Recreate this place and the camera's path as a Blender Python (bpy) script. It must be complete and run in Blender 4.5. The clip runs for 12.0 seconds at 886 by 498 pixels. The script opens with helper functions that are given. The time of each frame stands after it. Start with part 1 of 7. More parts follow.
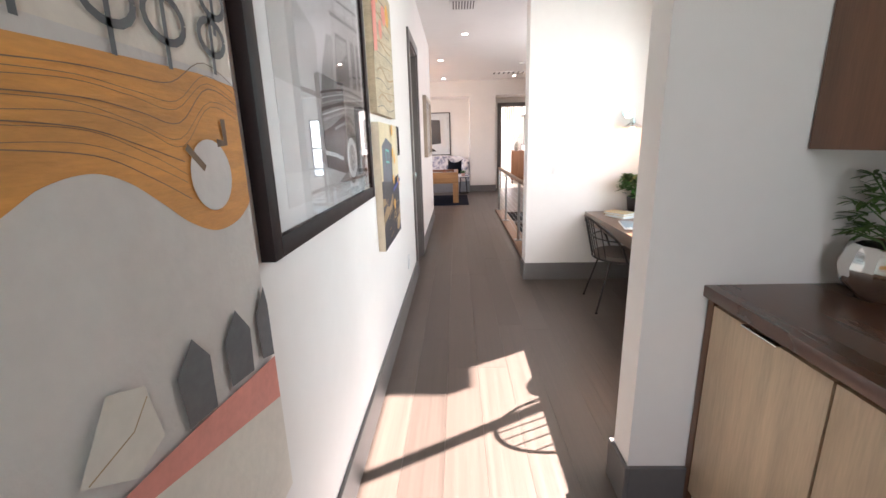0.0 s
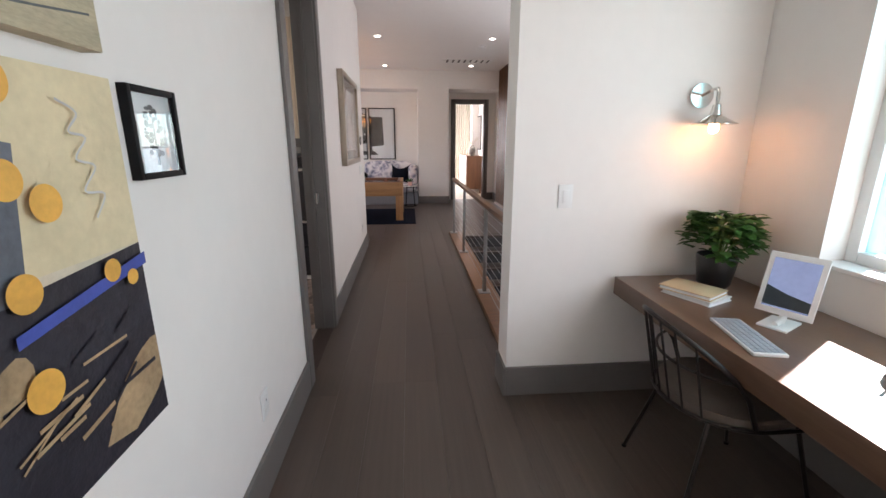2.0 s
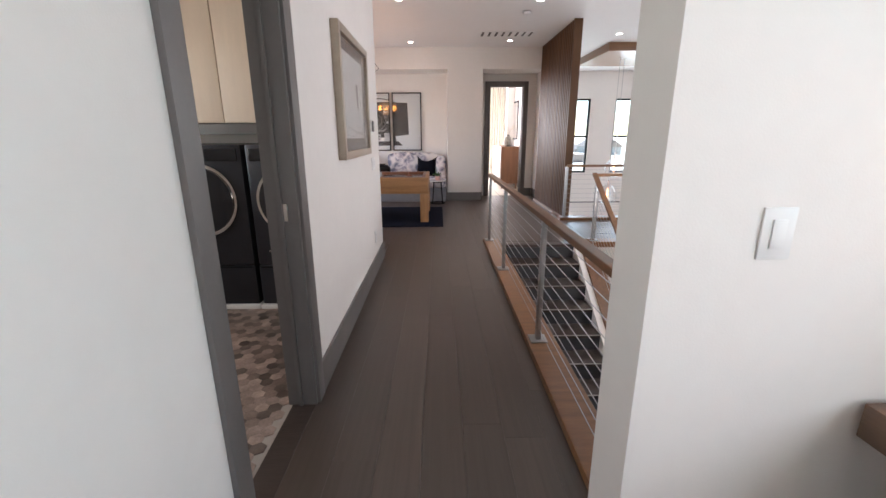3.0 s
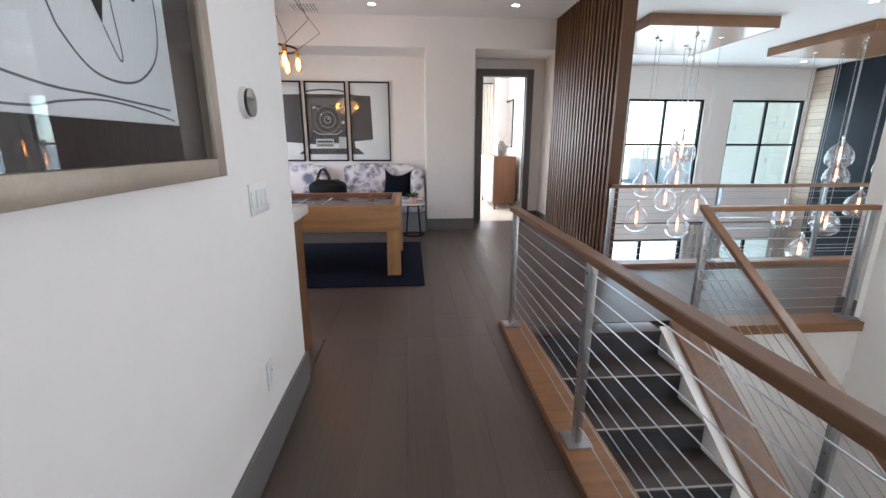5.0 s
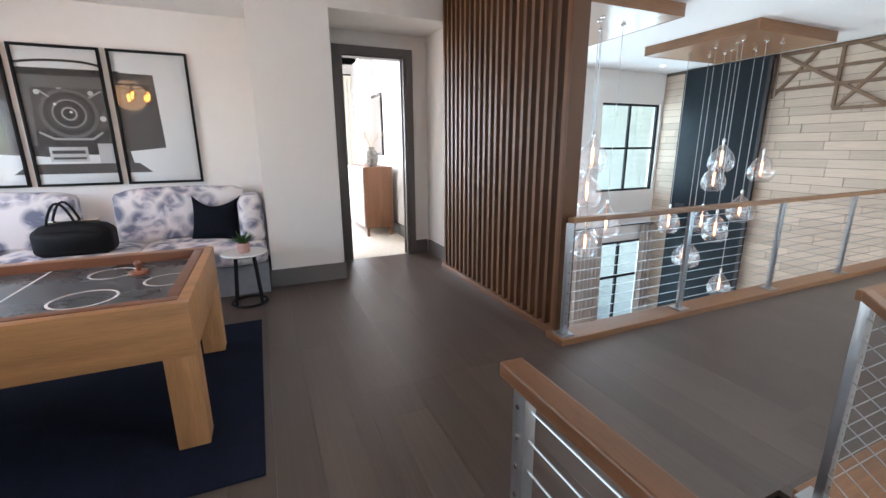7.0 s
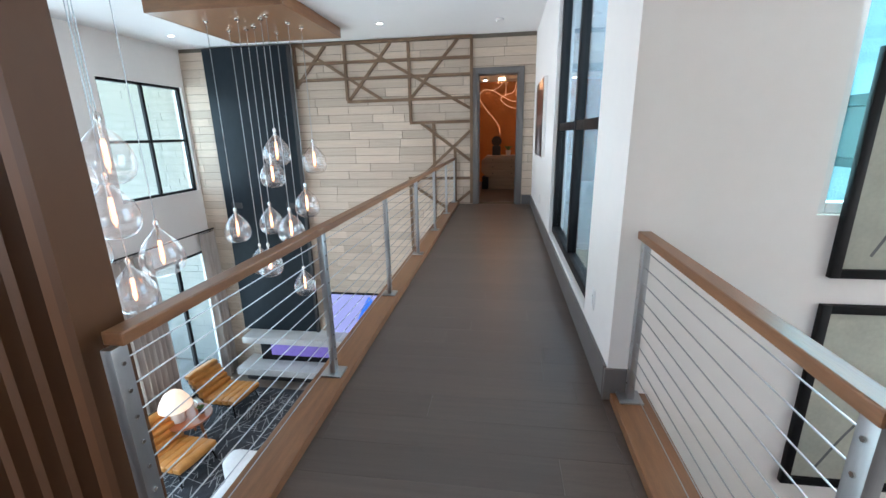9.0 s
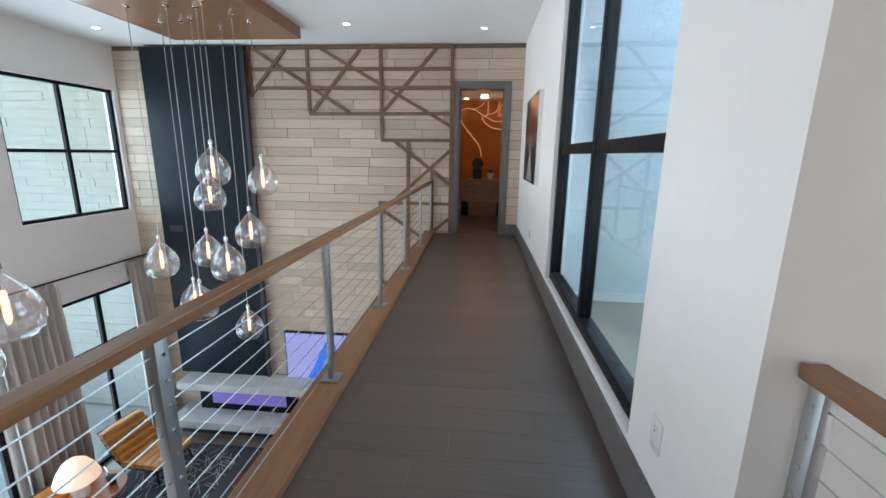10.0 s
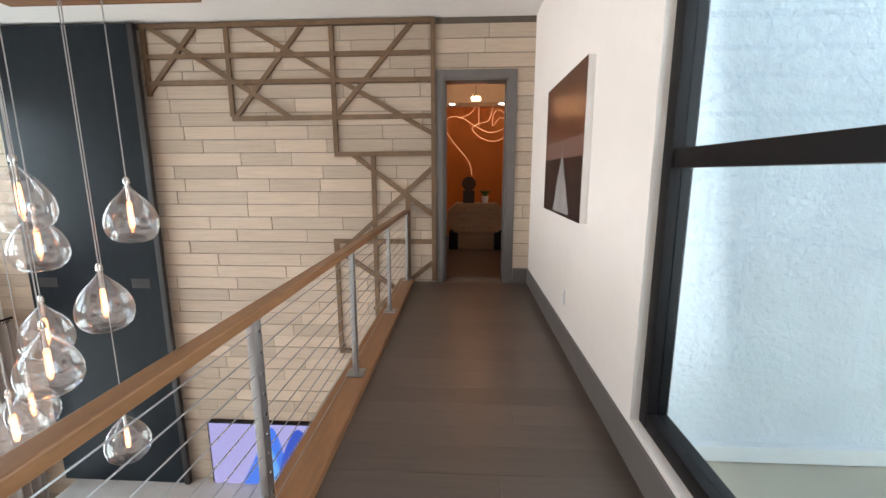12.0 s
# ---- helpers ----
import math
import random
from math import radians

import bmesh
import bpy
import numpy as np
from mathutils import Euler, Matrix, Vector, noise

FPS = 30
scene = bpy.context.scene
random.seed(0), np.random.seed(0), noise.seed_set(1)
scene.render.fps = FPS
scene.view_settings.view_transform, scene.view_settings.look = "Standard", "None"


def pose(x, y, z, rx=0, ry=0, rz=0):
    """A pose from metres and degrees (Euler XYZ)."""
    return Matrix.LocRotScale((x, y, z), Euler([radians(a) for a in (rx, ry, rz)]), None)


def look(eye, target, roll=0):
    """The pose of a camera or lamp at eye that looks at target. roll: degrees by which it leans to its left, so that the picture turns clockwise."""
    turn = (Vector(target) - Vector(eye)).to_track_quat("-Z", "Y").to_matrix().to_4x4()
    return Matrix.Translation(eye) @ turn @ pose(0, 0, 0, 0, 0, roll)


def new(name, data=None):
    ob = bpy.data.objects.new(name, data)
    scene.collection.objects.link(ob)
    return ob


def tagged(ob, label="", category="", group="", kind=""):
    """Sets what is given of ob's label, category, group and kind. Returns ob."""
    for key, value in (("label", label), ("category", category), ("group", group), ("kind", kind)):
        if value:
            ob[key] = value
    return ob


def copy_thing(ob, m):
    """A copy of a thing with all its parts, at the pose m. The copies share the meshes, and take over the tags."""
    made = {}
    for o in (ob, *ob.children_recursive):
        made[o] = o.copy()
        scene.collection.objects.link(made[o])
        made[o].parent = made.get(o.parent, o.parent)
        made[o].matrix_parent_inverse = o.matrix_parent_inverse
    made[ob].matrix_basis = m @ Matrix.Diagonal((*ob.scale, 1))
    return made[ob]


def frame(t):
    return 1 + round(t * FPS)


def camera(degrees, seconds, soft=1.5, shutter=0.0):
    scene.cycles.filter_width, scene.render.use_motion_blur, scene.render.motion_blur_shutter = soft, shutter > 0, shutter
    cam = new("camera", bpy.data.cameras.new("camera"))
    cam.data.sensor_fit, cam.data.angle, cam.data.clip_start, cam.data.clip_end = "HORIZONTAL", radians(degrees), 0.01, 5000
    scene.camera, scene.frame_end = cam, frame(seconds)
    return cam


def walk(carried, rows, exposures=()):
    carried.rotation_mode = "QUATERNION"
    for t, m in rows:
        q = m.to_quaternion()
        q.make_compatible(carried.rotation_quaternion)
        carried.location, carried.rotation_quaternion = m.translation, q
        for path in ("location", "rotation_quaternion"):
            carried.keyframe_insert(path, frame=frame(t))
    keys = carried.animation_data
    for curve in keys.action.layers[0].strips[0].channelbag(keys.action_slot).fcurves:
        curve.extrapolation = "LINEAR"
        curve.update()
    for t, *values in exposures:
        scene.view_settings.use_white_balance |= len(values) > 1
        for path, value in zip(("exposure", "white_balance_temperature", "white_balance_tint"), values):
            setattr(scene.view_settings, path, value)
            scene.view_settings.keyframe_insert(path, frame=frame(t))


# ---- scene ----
cam = camera(93.7, 12.0)
PATH = [
    (0, (-0.109, -0.028, 1.396), (-0.183, 1.907, 0.898), -1.6),
    (0.5, (-0.084, 0.453, 1.396), (-0.11, 2.392, 0.903), -1.0),
    (1, (-0.08, 0.971, 1.404), (-0.004, 2.901, 0.884), -0.9),
    (1.5, (-0.004, 1.474, 1.401), (0.078, 3.415, 0.926), -0.5),
    (2, (0.051, 2.012, 1.389), (0.205, 3.945, 0.899), -0.0),
    (2.5, (0.098, 2.59, 1.362), (0.182, 4.514, 0.82), -0.3),
    (3, (0.085, 3.177, 1.347), (0.103, 5.106, 0.818), -0.3),
    (4.8, (0.027, 5.458, 1.28), (0.18, 7.392, 0.791), -0.1),
    (5, (0.039, 5.671, 1.284), (0.186, 7.605, 0.796), 0.1),
    (5.5, (0.055, 6.183, 1.313), (0.256, 8.115, 0.836), -0.3),
    (6, (0.107, 6.708, 1.338), (0.393, 8.635, 0.884), -0.2),
    (6.5, (0.157, 7.193, 1.381), (0.646, 9.079, 0.93), 0.0),
    (7, (0.254, 7.701, 1.347), (1.027, 9.484, 0.87), -0.4),
    (7.5, (0.408, 8.124, 1.338), (1.54, 9.696, 0.846), -1.6),
    (7.7, (0.461, 8.461, 1.336), (1.845, 9.821, 0.85), -3.8),
    (9.3, (1.662, 8.983, 1.314), (3.581, 9.203, 0.796), -0.2),
    (9.5, (1.876, 9.005, 1.309), (3.801, 9.226, 0.813), -0.2),
    (10, (2.393, 9.058, 1.315), (4.336, 9.225, 0.871), 0.8),
    (10.5, (2.912, 9.107, 1.32), (4.867, 9.212, 0.908), 0.3),
    (11, (3.412, 9.135, 1.326), (5.364, 9.3, 0.921), 0.1),
    (11.5, (3.903, 9.194, 1.328), (5.854, 9.328, 0.913), -0.6),
    (12, (4.443, 9.181, 1.316), (6.407, 9.286, 0.955), -0.1),
]
walk(cam, [(t, look(eye, target, roll)) for t, eye, target, roll in PATH],
     exposures=[(0, 3.9, 6800, 22), (0.5, 3.6, 6600, 19), (1.5, 3.05, 6650, 21), (3.0, 3.35, 6550, 20), (5.0, 3.35, 6050, 13), (6.0, 3.3, 6050, 13), (7.0, 3.6, 5950, 11), (7.5, 3.9, 6000, 11), (9.5, 3.3, 5850, 10), (10.0, 3.2, 6000, 11), (11.0, 3.05, 6450, 14), (11.5, 3.3, 7000, 17), (12.0, 3.45, 7050, 18)])

# ---- world, sun, window light ----
world = bpy.data.worlds.new("world")
scene.world = world
world.use_nodes = True
wn = world.node_tree
sky = wn.nodes.new("ShaderNodeTexSky")
sky.sky_type = "NISHITA"
sky.sun_disc = False
sky.dust_density = 0.4
SUN_EL, SUN_AZ = 36.5, 30.0           # elevation; azimuth from +x towards +y
sky.sun_elevation = radians(SUN_EL)
sky.sun_rotation = radians(90 - SUN_AZ)
wn.nodes["Background"].inputs["Strength"].default_value = 0.06
wn.links.new(sky.outputs["Color"], wn.nodes["Background"].inputs["Color"])


def lamp(name, kind, energy, m, color=(1, 1, 1), **more):
    data = bpy.data.lights.new(name, kind)
    data.energy = energy
    data.color = color
    if kind == "AREA":
        data.shape = "RECTANGLE"
        data.size, data.size_y = more["size"]
    elif kind == "SUN":
        data.angle = radians(0.5)
    else:
        data.shadow_soft_size = more["size"]
    ob = new(name, data)
    ob.matrix_world = m
    return ob


sun_from = Vector((math.cos(radians(SUN_EL)) * math.cos(radians(SUN_AZ)), math.cos(radians(SUN_EL)) * math.sin(radians(SUN_AZ)), math.sin(radians(SUN_EL))))
lamp("sun", "SUN", 4.8, look(sun_from * 40, (0, 0, 0)), (1, 0.97, 0.93))
DAY = (0.985, 0.97, 0.99)
lamp("window_light_nook", "AREA", 4.2, look((2.05, 2.65, 1.6), (0, 2.65, 1.2)), DAY, size=(1.8, 1.3))
# lamp at an added, unseen south window; aimed to brighten the left wall
lamp("window_light_south", "AREA", 2.1, look((0.35, -1.72, 1.6), (-0.52, 0.5, 1.4)), DAY, size=(0.7, 1.9))
# lamp at an unseen stair window, placed by guess to light the well
lamp("window_light_stair", "AREA", 11, look((3.52, 6.9, 1.6), (0, 6.6, 0.9)), DAY, size=(1.3, 1.3))
lamp("window_light_great_upper", "AREA", 31, look((5.9, 15.55, 1.3), (5.9, 9, 0.9)), DAY, size=(6.6, 2.0))
lamp("window_light_great_lower", "AREA", 36, look((5.9, 15.6, -2.4), (5.9, 9, -2.6)), DAY, size=(6.6, 2.9))
lamp("window_light_game", "AREA", 5.2, look((-3.15, 10.7, 1.5), (-1.2, 10.1, 0.0)), DAY, size=(3.0, 1.7))
lamp("window_light_bridge", "AREA", 7, look((5.08, 8.1, 1.7), (5.08, 12, 1.2)), DAY, size=(2.1, 2.5))
lamp("window_light_bedroom", "AREA", 24, look((0.4, 16.85, 1.6), (1.6, 13.4, 1.0)), DAY, size=(1.9, 1.9))
# warm lamp added at an unseen window to brighten the laundry
lamp("window_light_laundry", "AREA", 2.2, look((-2.86, 5.3, 1.6), (-1.2, 5.6, 1.2)), (1, 0.9, 0.8), size=(1.0, 1.2))
WARM = (1.0, 0.55, 0.25)

# ---- materials ----


def mat(name, color, rough=0.5, metal=0.0, var=0.15, scale=6.0, stretch=(1, 1, 1), bump=0.0, bump_scale=80.0, spec=0.5, each=0.0, island=False, fine=0.5, coat=0.0, emit=None, strength=0.0):
    """A Principled surface: colour varied by a broad and a fine noise, the roughness too, with a fine bump; each: variation from piece to piece."""
    m = bpy.data.materials.new(name)
    m.use_nodes = True
    t = m.node_tree
    n, link = t.nodes, t.links.new
    p = n["Principled BSDF"]
    p.inputs["Roughness"].default_value = rough
    p.inputs["Metallic"].default_value = metal
    p.inputs["Specular IOR Level"].default_value = spec
    p.inputs["Coat Weight"].default_value = coat
    p.inputs["Coat Roughness"].default_value = 0.15
    co = n.new("ShaderNodeTexCoord")
    mp = n.new("ShaderNodeMapping")
    mp.inputs["Scale"].default_value = stretch
    link(co.outputs["Object"], mp.inputs["Vector"])
    a = n.new("ShaderNodeTexNoise")
    a.inputs["Scale"].default_value = scale
    a.inputs["Detail"].default_value = 6
    b = n.new("ShaderNodeTexNoise")
    b.inputs["Scale"].default_value = scale * 9
    b.inputs["Detail"].default_value = 4
    for x in (a, b):
        link(mp.outputs["Vector"], x.inputs["Vector"])
    mix = n.new("ShaderNodeMath")
    mix.operation = "MULTIPLY_ADD"
    link(b.outputs["Fac"], mix.inputs[0])
    mix.inputs[1].default_value = fine
    link(a.outputs["Fac"], mix.inputs[2])
    rng = n.new("ShaderNodeMapRange")
    rng.inputs["From Min"].default_value = 0.3 + 0.3 * fine
    rng.inputs["From Max"].default_value = 0.7 + 0.7 * fine
    rng.inputs["To Min"].default_value = 1 - var
    rng.inputs["To Max"].default_value = 1 + var
    link(mix.outputs[0], rng.inputs["Value"])
    last = rng.outputs["Result"]
    if each:
        info = n.new("ShaderNodeObjectInfo")
        shift = n.new("ShaderNodeMath")
        shift.operation = "MULTIPLY"
        shift.inputs[1].default_value = 37.0
        link(info.outputs["Random"], shift.inputs[0])
        link(shift.outputs[0], mp.inputs["Location"])
        er = n.new("ShaderNodeMapRange")
        er.inputs["To Min"].default_value = 1 - each
        er.inputs["To Max"].default_value = 1 + each
        if island:
            info = n.new("ShaderNodeNewGeometry")
        link(info.outputs["Random Per Island" if island else "Random"], er.inputs["Value"])
        mu = n.new("ShaderNodeMath")
        mu.operation = "MULTIPLY"
        link(last, mu.inputs[0])
        link(er.outputs["Result"], mu.inputs[1])
        last = mu.outputs[0]
    sc = n.new("ShaderNodeVectorMath")
    sc.operation = "SCALE"
    sc.inputs[0].default_value = color[:3]
    link(last, sc.inputs["Scale"])
    link(sc.outputs["Vector"], p.inputs["Base Color"])
    rr = n.new("ShaderNodeMapRange")
    rr.inputs["To Min"].default_value = max(0.02, rough * 0.8)
    rr.inputs["To Max"].default_value = min(1.0, rough * 1.2)
    link(a.outputs["Fac"], rr.inputs["Value"])
    link(rr.outputs["Result"], p.inputs["Roughness"])
    if bump:
        c = n.new("ShaderNodeTexNoise")
        c.inputs["Scale"].default_value = bump_scale
        c.inputs["Detail"].default_value = 3
        link(mp.outputs["Vector"], c.inputs["Vector"])
        bu = n.new("ShaderNodeBump")
        bu.inputs["Strength"].default_value = bump
        bu.inputs["Distance"].default_value = 0.01
        link(c.outputs["Fac"], bu.inputs["Height"])
        link(bu.outputs["Normal"], p.inputs["Normal"])
    if emit:
        p.inputs["Emission Color"].default_value = (*emit, 1)
        p.inputs["Emission Strength"].default_value = strength
    return m


def glass(name, tint=(0.95, 0.98, 0.98), gloss=1.0, rough=0.0):
    """Thin clear glass: what lies behind shows through, with a Fresnel gloss."""
    m = bpy.data.materials.new(name)
    m.use_nodes = True
    t = m.node_tree
    n, link = t.nodes, t.links.new
    n.remove(n["Principled BSDF"])
    tr = n.new("ShaderNodeBsdfTransparent")
    tr.inputs["Color"].default_value = (*tint, 1)
    gl = n.new("ShaderNodeBsdfGlossy")
    gl.inputs["Roughness"].default_value = rough
    lw = n.new("ShaderNodeLayerWeight")
    lw.inputs["Blend"].default_value = 0.5
    pw = n.new("ShaderNodeMath")
    pw.operation = "POWER"
    pw.inputs[1].default_value = 5.0
    link(lw.outputs["Facing"], pw.inputs[0])
    k = n.new("ShaderNodeMath")
    k.operation = "MULTIPLY_ADD"
    k.inputs[1].default_value = 0.9
    k.inputs[2].default_value = 0.045 * gloss
    link(pw.outputs[0], k.inputs[0])
    mx = n.new("ShaderNodeMixShader")
    link(k.outputs[0], mx.inputs["Fac"])
    link(tr.outputs[0], mx.inputs[1])
    link(gl.outputs[0], mx.inputs[2])
    link(mx.outputs[0], n["Material Output"].inputs["Surface"])
    return m


WALL = mat("white_wall_paint", (0.78, 0.755, 0.725), 0.75, var=0.03, scale=1.5, bump=0.06, bump_scale=220)
CEIL = mat("white_ceiling_paint", (0.80, 0.79, 0.78), 0.85, var=0.02, scale=1.2, bump=0.05, bump_scale=180)
TRIM = mat("grey_trim_paint", (0.130, 0.122, 0.117), 0.45, var=0.08, scale=5, bump=0.04, bump_scale=90)
FLOOR = mat("dark_oak_plank", (0.076, 0.056, 0.045), 0.36, spec=0.6, var=0.20, scale=2.2, stretch=(4, 0.6, 1), bump=0.07, bump_scale=26, each=0.13)
SUBFLOOR = mat("dark_joint", (0.035, 0.028, 0.024), 0.8)
TREAD = mat("dark_stair_wood", (0.045, 0.033, 0.028), 0.35, var=0.3, scale=3, stretch=(0.6, 6, 1), bump=0.12, bump_scale=26)
RISER = mat("charcoal_riser_paint", (0.035, 0.038, 0.042), 0.5, var=0.15, scale=5)
WOOD = mat("walnut_stained_wood", (0.175, 0.078, 0.032), 0.38, var=0.3, scale=2.5, stretch=(2, 2, 12), bump=0.08, bump_scale=20)
WOOD_Y = mat("walnut_handrail_wood", (0.165, 0.077, 0.034), 0.42, var=0.3, scale=2.5, stretch=(12, 1.2, 12), bump=0.06, bump_scale=20)
WOOD_X = mat("walnut_curb_wood", (0.205, 0.096, 0.041), 0.36, var=0.28, scale=2.5, stretch=(1.2, 12, 12), bump=0.06, bump_scale=20)
SLAT = mat("slat_wood", (0.118, 0.053, 0.022), 0.5, var=0.08, scale=1.0, stretch=(0.6, 0.6, 5), each=0.25, spec=0.25)
STEEL = mat("brushed_steel", (0.42, 0.43, 0.44), 0.36, 1.0, var=0.08, scale=10, stretch=(6, 6, 0.5), bump=0.03, bump_scale=120)
CHROME = mat("polished_nickel", (0.72, 0.70, 0.67), 0.12, 1.0, var=0.04)
BLACK = mat("black_metal", (0.006, 0.006, 0.007), 0.5, var=0.2, scale=14, spec=0.18)
CHAIRMETAL = mat("dark_bronze_metal", (0.030, 0.026, 0.024), 0.38, 0.6, var=0.25, scale=25)
WHITE = mat("white_plastic", (0.75, 0.75, 0.74), 0.35, var=0.03)
QUARTZ = mat("white_quartz", (0.72, 0.71, 0.69), 0.2, var=0.06, scale=5)
GLASS = glass("window_glass", (0.70, 0.80, 0.83), 1.0)
CLEAR = glass("clear_window_glass", (0.93, 0.96, 0.97), 1.0)
TEAL = glass("tinted_window_glass", (0.50, 0.74, 0.76), 1.3)
AMBERBULB = glass("amber_bulb_glass", (1.0, 0.80, 0.60), 2.0)
nt = AMBERBULB.node_tree
glow = nt.nodes.new("ShaderNodeEmission")
glow.inputs["Color"].default_value = (1, 0.40, 0.19, 1)
glow.inputs["Strength"].default_value = 0.24
both = nt.nodes.new("ShaderNodeAddShader")
out = nt.nodes["Material Output"].inputs["Surface"]
nt.links.new(out.links[0].from_socket, both.inputs[0])
nt.links.new(glow.outputs[0], both.inputs[1])
nt.links.new(both.outputs[0], out)
BULBGLASS = glass("blown_glass", (0.97, 0.96, 0.96), 3.8, 0.0)
nt = BULBGLASS.node_tree
# translucent white mixed in, standing for bright window reflections on the drops
reflection_fill = nt.nodes.new("ShaderNodeBsdfTranslucent")
reflection_fill.inputs["Color"].default_value = (0.85, 0.85, 0.87, 1)
reflection_mix = nt.nodes.new("ShaderNodeMixShader")
reflection_mix.inputs["Fac"].default_value = 0.022
out = nt.nodes["Material Output"].inputs["Surface"]
nt.links.new(out.links[0].from_socket, reflection_mix.inputs[1])
nt.links.new(reflection_fill.outputs[0], reflection_mix.inputs[2])
nt.links.new(reflection_mix.outputs[0], out)
PICGLASS = glass("picture_glass", (0.97, 0.98, 0.98), 1.0)
CANVAS_EDGE = mat("canvas", (0.62, 0.54, 0.42), 0.85, var=0.12, scale=18, bump=0.15, bump_scale=400)
LIT = mat("lit_lens", (0.9, 0.9, 0.9), 0.4, emit=(1, 0.93, 0.82), strength=2.6)
FILAMENT = mat("glowing_filament", (0.9, 0.5, 0.2), 0.4, emit=(1, 0.44, 0.18), strength=2.4)
STUCCO = mat("white_stucco", (0.66, 0.70, 0.73), 0.9, var=0.08, scale=3, bump=0.9, bump_scale=38)
PAPER = mat("white_mat_board", (0.74, 0.75, 0.76), 0.8, var=0.03)
PRINT_BLACK = mat("print_black", (0.02, 0.018, 0.018), 0.6, var=0.3, scale=9)
PRINT_DARK = mat("print_dark_grey", (0.05, 0.045, 0.046), 0.6, var=0.12, scale=3)
PRINT_MID = mat("print_mid_grey", (0.24, 0.235, 0.235), 0.6, var=0.3, scale=5)
PRINT_MID_DARK = mat("print_mid_dark_grey", (0.11, 0.105, 0.105), 0.6, var=0.3, scale=6)
PRINT_SOFT = mat("print_soft_grey", (0.36, 0.355, 0.355), 0.6, var=0.25, scale=6)
PRINT_PALE = mat("print_pale_grey", (0.60, 0.60, 0.60), 0.6, var=0.12, scale=5)
PRINT_LIGHT = mat("print_light_grey", (0.50, 0.50, 0.51), 0.6, var=0.15, scale=4)
FRAME_DARK = mat("espresso_frame", (0.020, 0.013, 0.013), 0.5, var=0.25, scale=12, spec=0.2)
FRAME_SILVER = mat("champagne_frame", (0.42, 0.36, 0.29), 0.35, 0.5, var=0.12, scale=14)

# ---- shape helpers ----


def box(bm, x0, x1, y0, y1, z0, z1, bevel=0.0):
    v = [bm.verts.new((x, y, z)) for x in (x0, x1) for y in (y0, y1) for z in (z0, z1)]
    fs = [bm.faces.new([v[i] for i in q]) for q in ((0, 1, 3, 2), (4, 6, 7, 5), (0, 4, 5, 1), (2, 3, 7, 6), (0, 2, 6, 4), (1, 5, 7, 3))]
    if bevel:
        es = list({e for f in fs for e in f.edges})
        bmesh.ops.bevel(bm, geom=es, offset=bevel, segments=2, affect="EDGES", profile=0.6)
    return bm


def sweep(bm, pts, r, n=8, closed=False):
    """A round tube along points; r is one radius or one for each point."""
    pts = [Vector(p) for p in pts]
    rs = r if isinstance(r, (list, tuple)) else [r] * len(pts)
    rings, side = [], None
    for i, p in enumerate(pts):
        a = pts[i - 1] if i or closed else p
        b = pts[(i + 1) % len(pts)] if i + 1 < len(pts) or closed else p
        d = (b - a).normalized()
        if side is None or abs(side.dot(d)) > 0.95:
            side = d.orthogonal().normalized()
        side = (side - d * side.dot(d)).normalized()
        up = d.cross(side)
        rings.append([bm.verts.new(p + rs[i] * (math.cos(k * math.tau / n) * side + math.sin(k * math.tau / n) * up)) for k in range(n)])
    m = len(rings)
    for i in range(m if closed else m - 1):
        A, C = rings[i], rings[(i + 1) % m]
        for k in range(n):
            bm.faces.new((A[k], A[(k + 1) % n], C[(k + 1) % n], C[k]))
    if not closed:
        bm.faces.new(rings[0][::-1])
        bm.faces.new(rings[-1])
    return bm


def lathe(bm, prof, c=(0, 0, 0), n=24, cap=True):
    """A turned shape: profile of (radius, height) about a vertical axis through c."""
    rings = []
    for r, z in prof:
        if r < 1e-5:
            rings.append([bm.verts.new((c[0], c[1], c[2] + z))])
        else:
            rings.append([bm.verts.new((c[0] + r * math.cos(k * math.tau / n), c[1] + r * math.sin(k * math.tau / n), c[2] + z)) for k in range(n)])
    for A, C in zip(rings, rings[1:]):
        for k in range(n):
            q = []
            for w in (A[k % len(A)], A[(k + 1) % len(A)], C[(k + 1) % len(C)], C[k % len(C)]):
                if w not in q:
                    q.append(w)
            if len(q) > 2:
                bm.faces.new(q)
    if cap:
        for R, flip in ((rings[0], True), (rings[-1], False)):
            if len(R) > 2:
                bm.faces.new(R[::-1] if flip else R)
    return bm


def flat(bm, pts, o, u, v, thick=0.0):
    """A flat shape of points (a, b) on the plane o + a u + b v, raised along u x v by thick."""
    o, u, v = Vector(o), Vector(u), Vector(v)
    w = u.cross(v).normalized()
    top = [bm.verts.new(o + u * a + v * b + w * thick) for a, b in pts]
    bm.faces.new(top)
    return bm


def prism(bm, pts, o, u, v, depth):
    """A flat shape pushed out by depth along u x v."""
    o, u, v = Vector(o), Vector(u), Vector(v)
    w = u.cross(v).normalized() * depth
    lo = [bm.verts.new(o + u * a + v * b) for a, b in pts]
    hi = [bm.verts.new(x.co + w) for x in lo]
    bm.faces.new(lo[::-1])
    bm.faces.new(hi)
    for i in range(len(lo)):
        j = (i + 1) % len(lo)
        bm.faces.new((lo[i], lo[j], hi[j], hi[i]))
    return bm


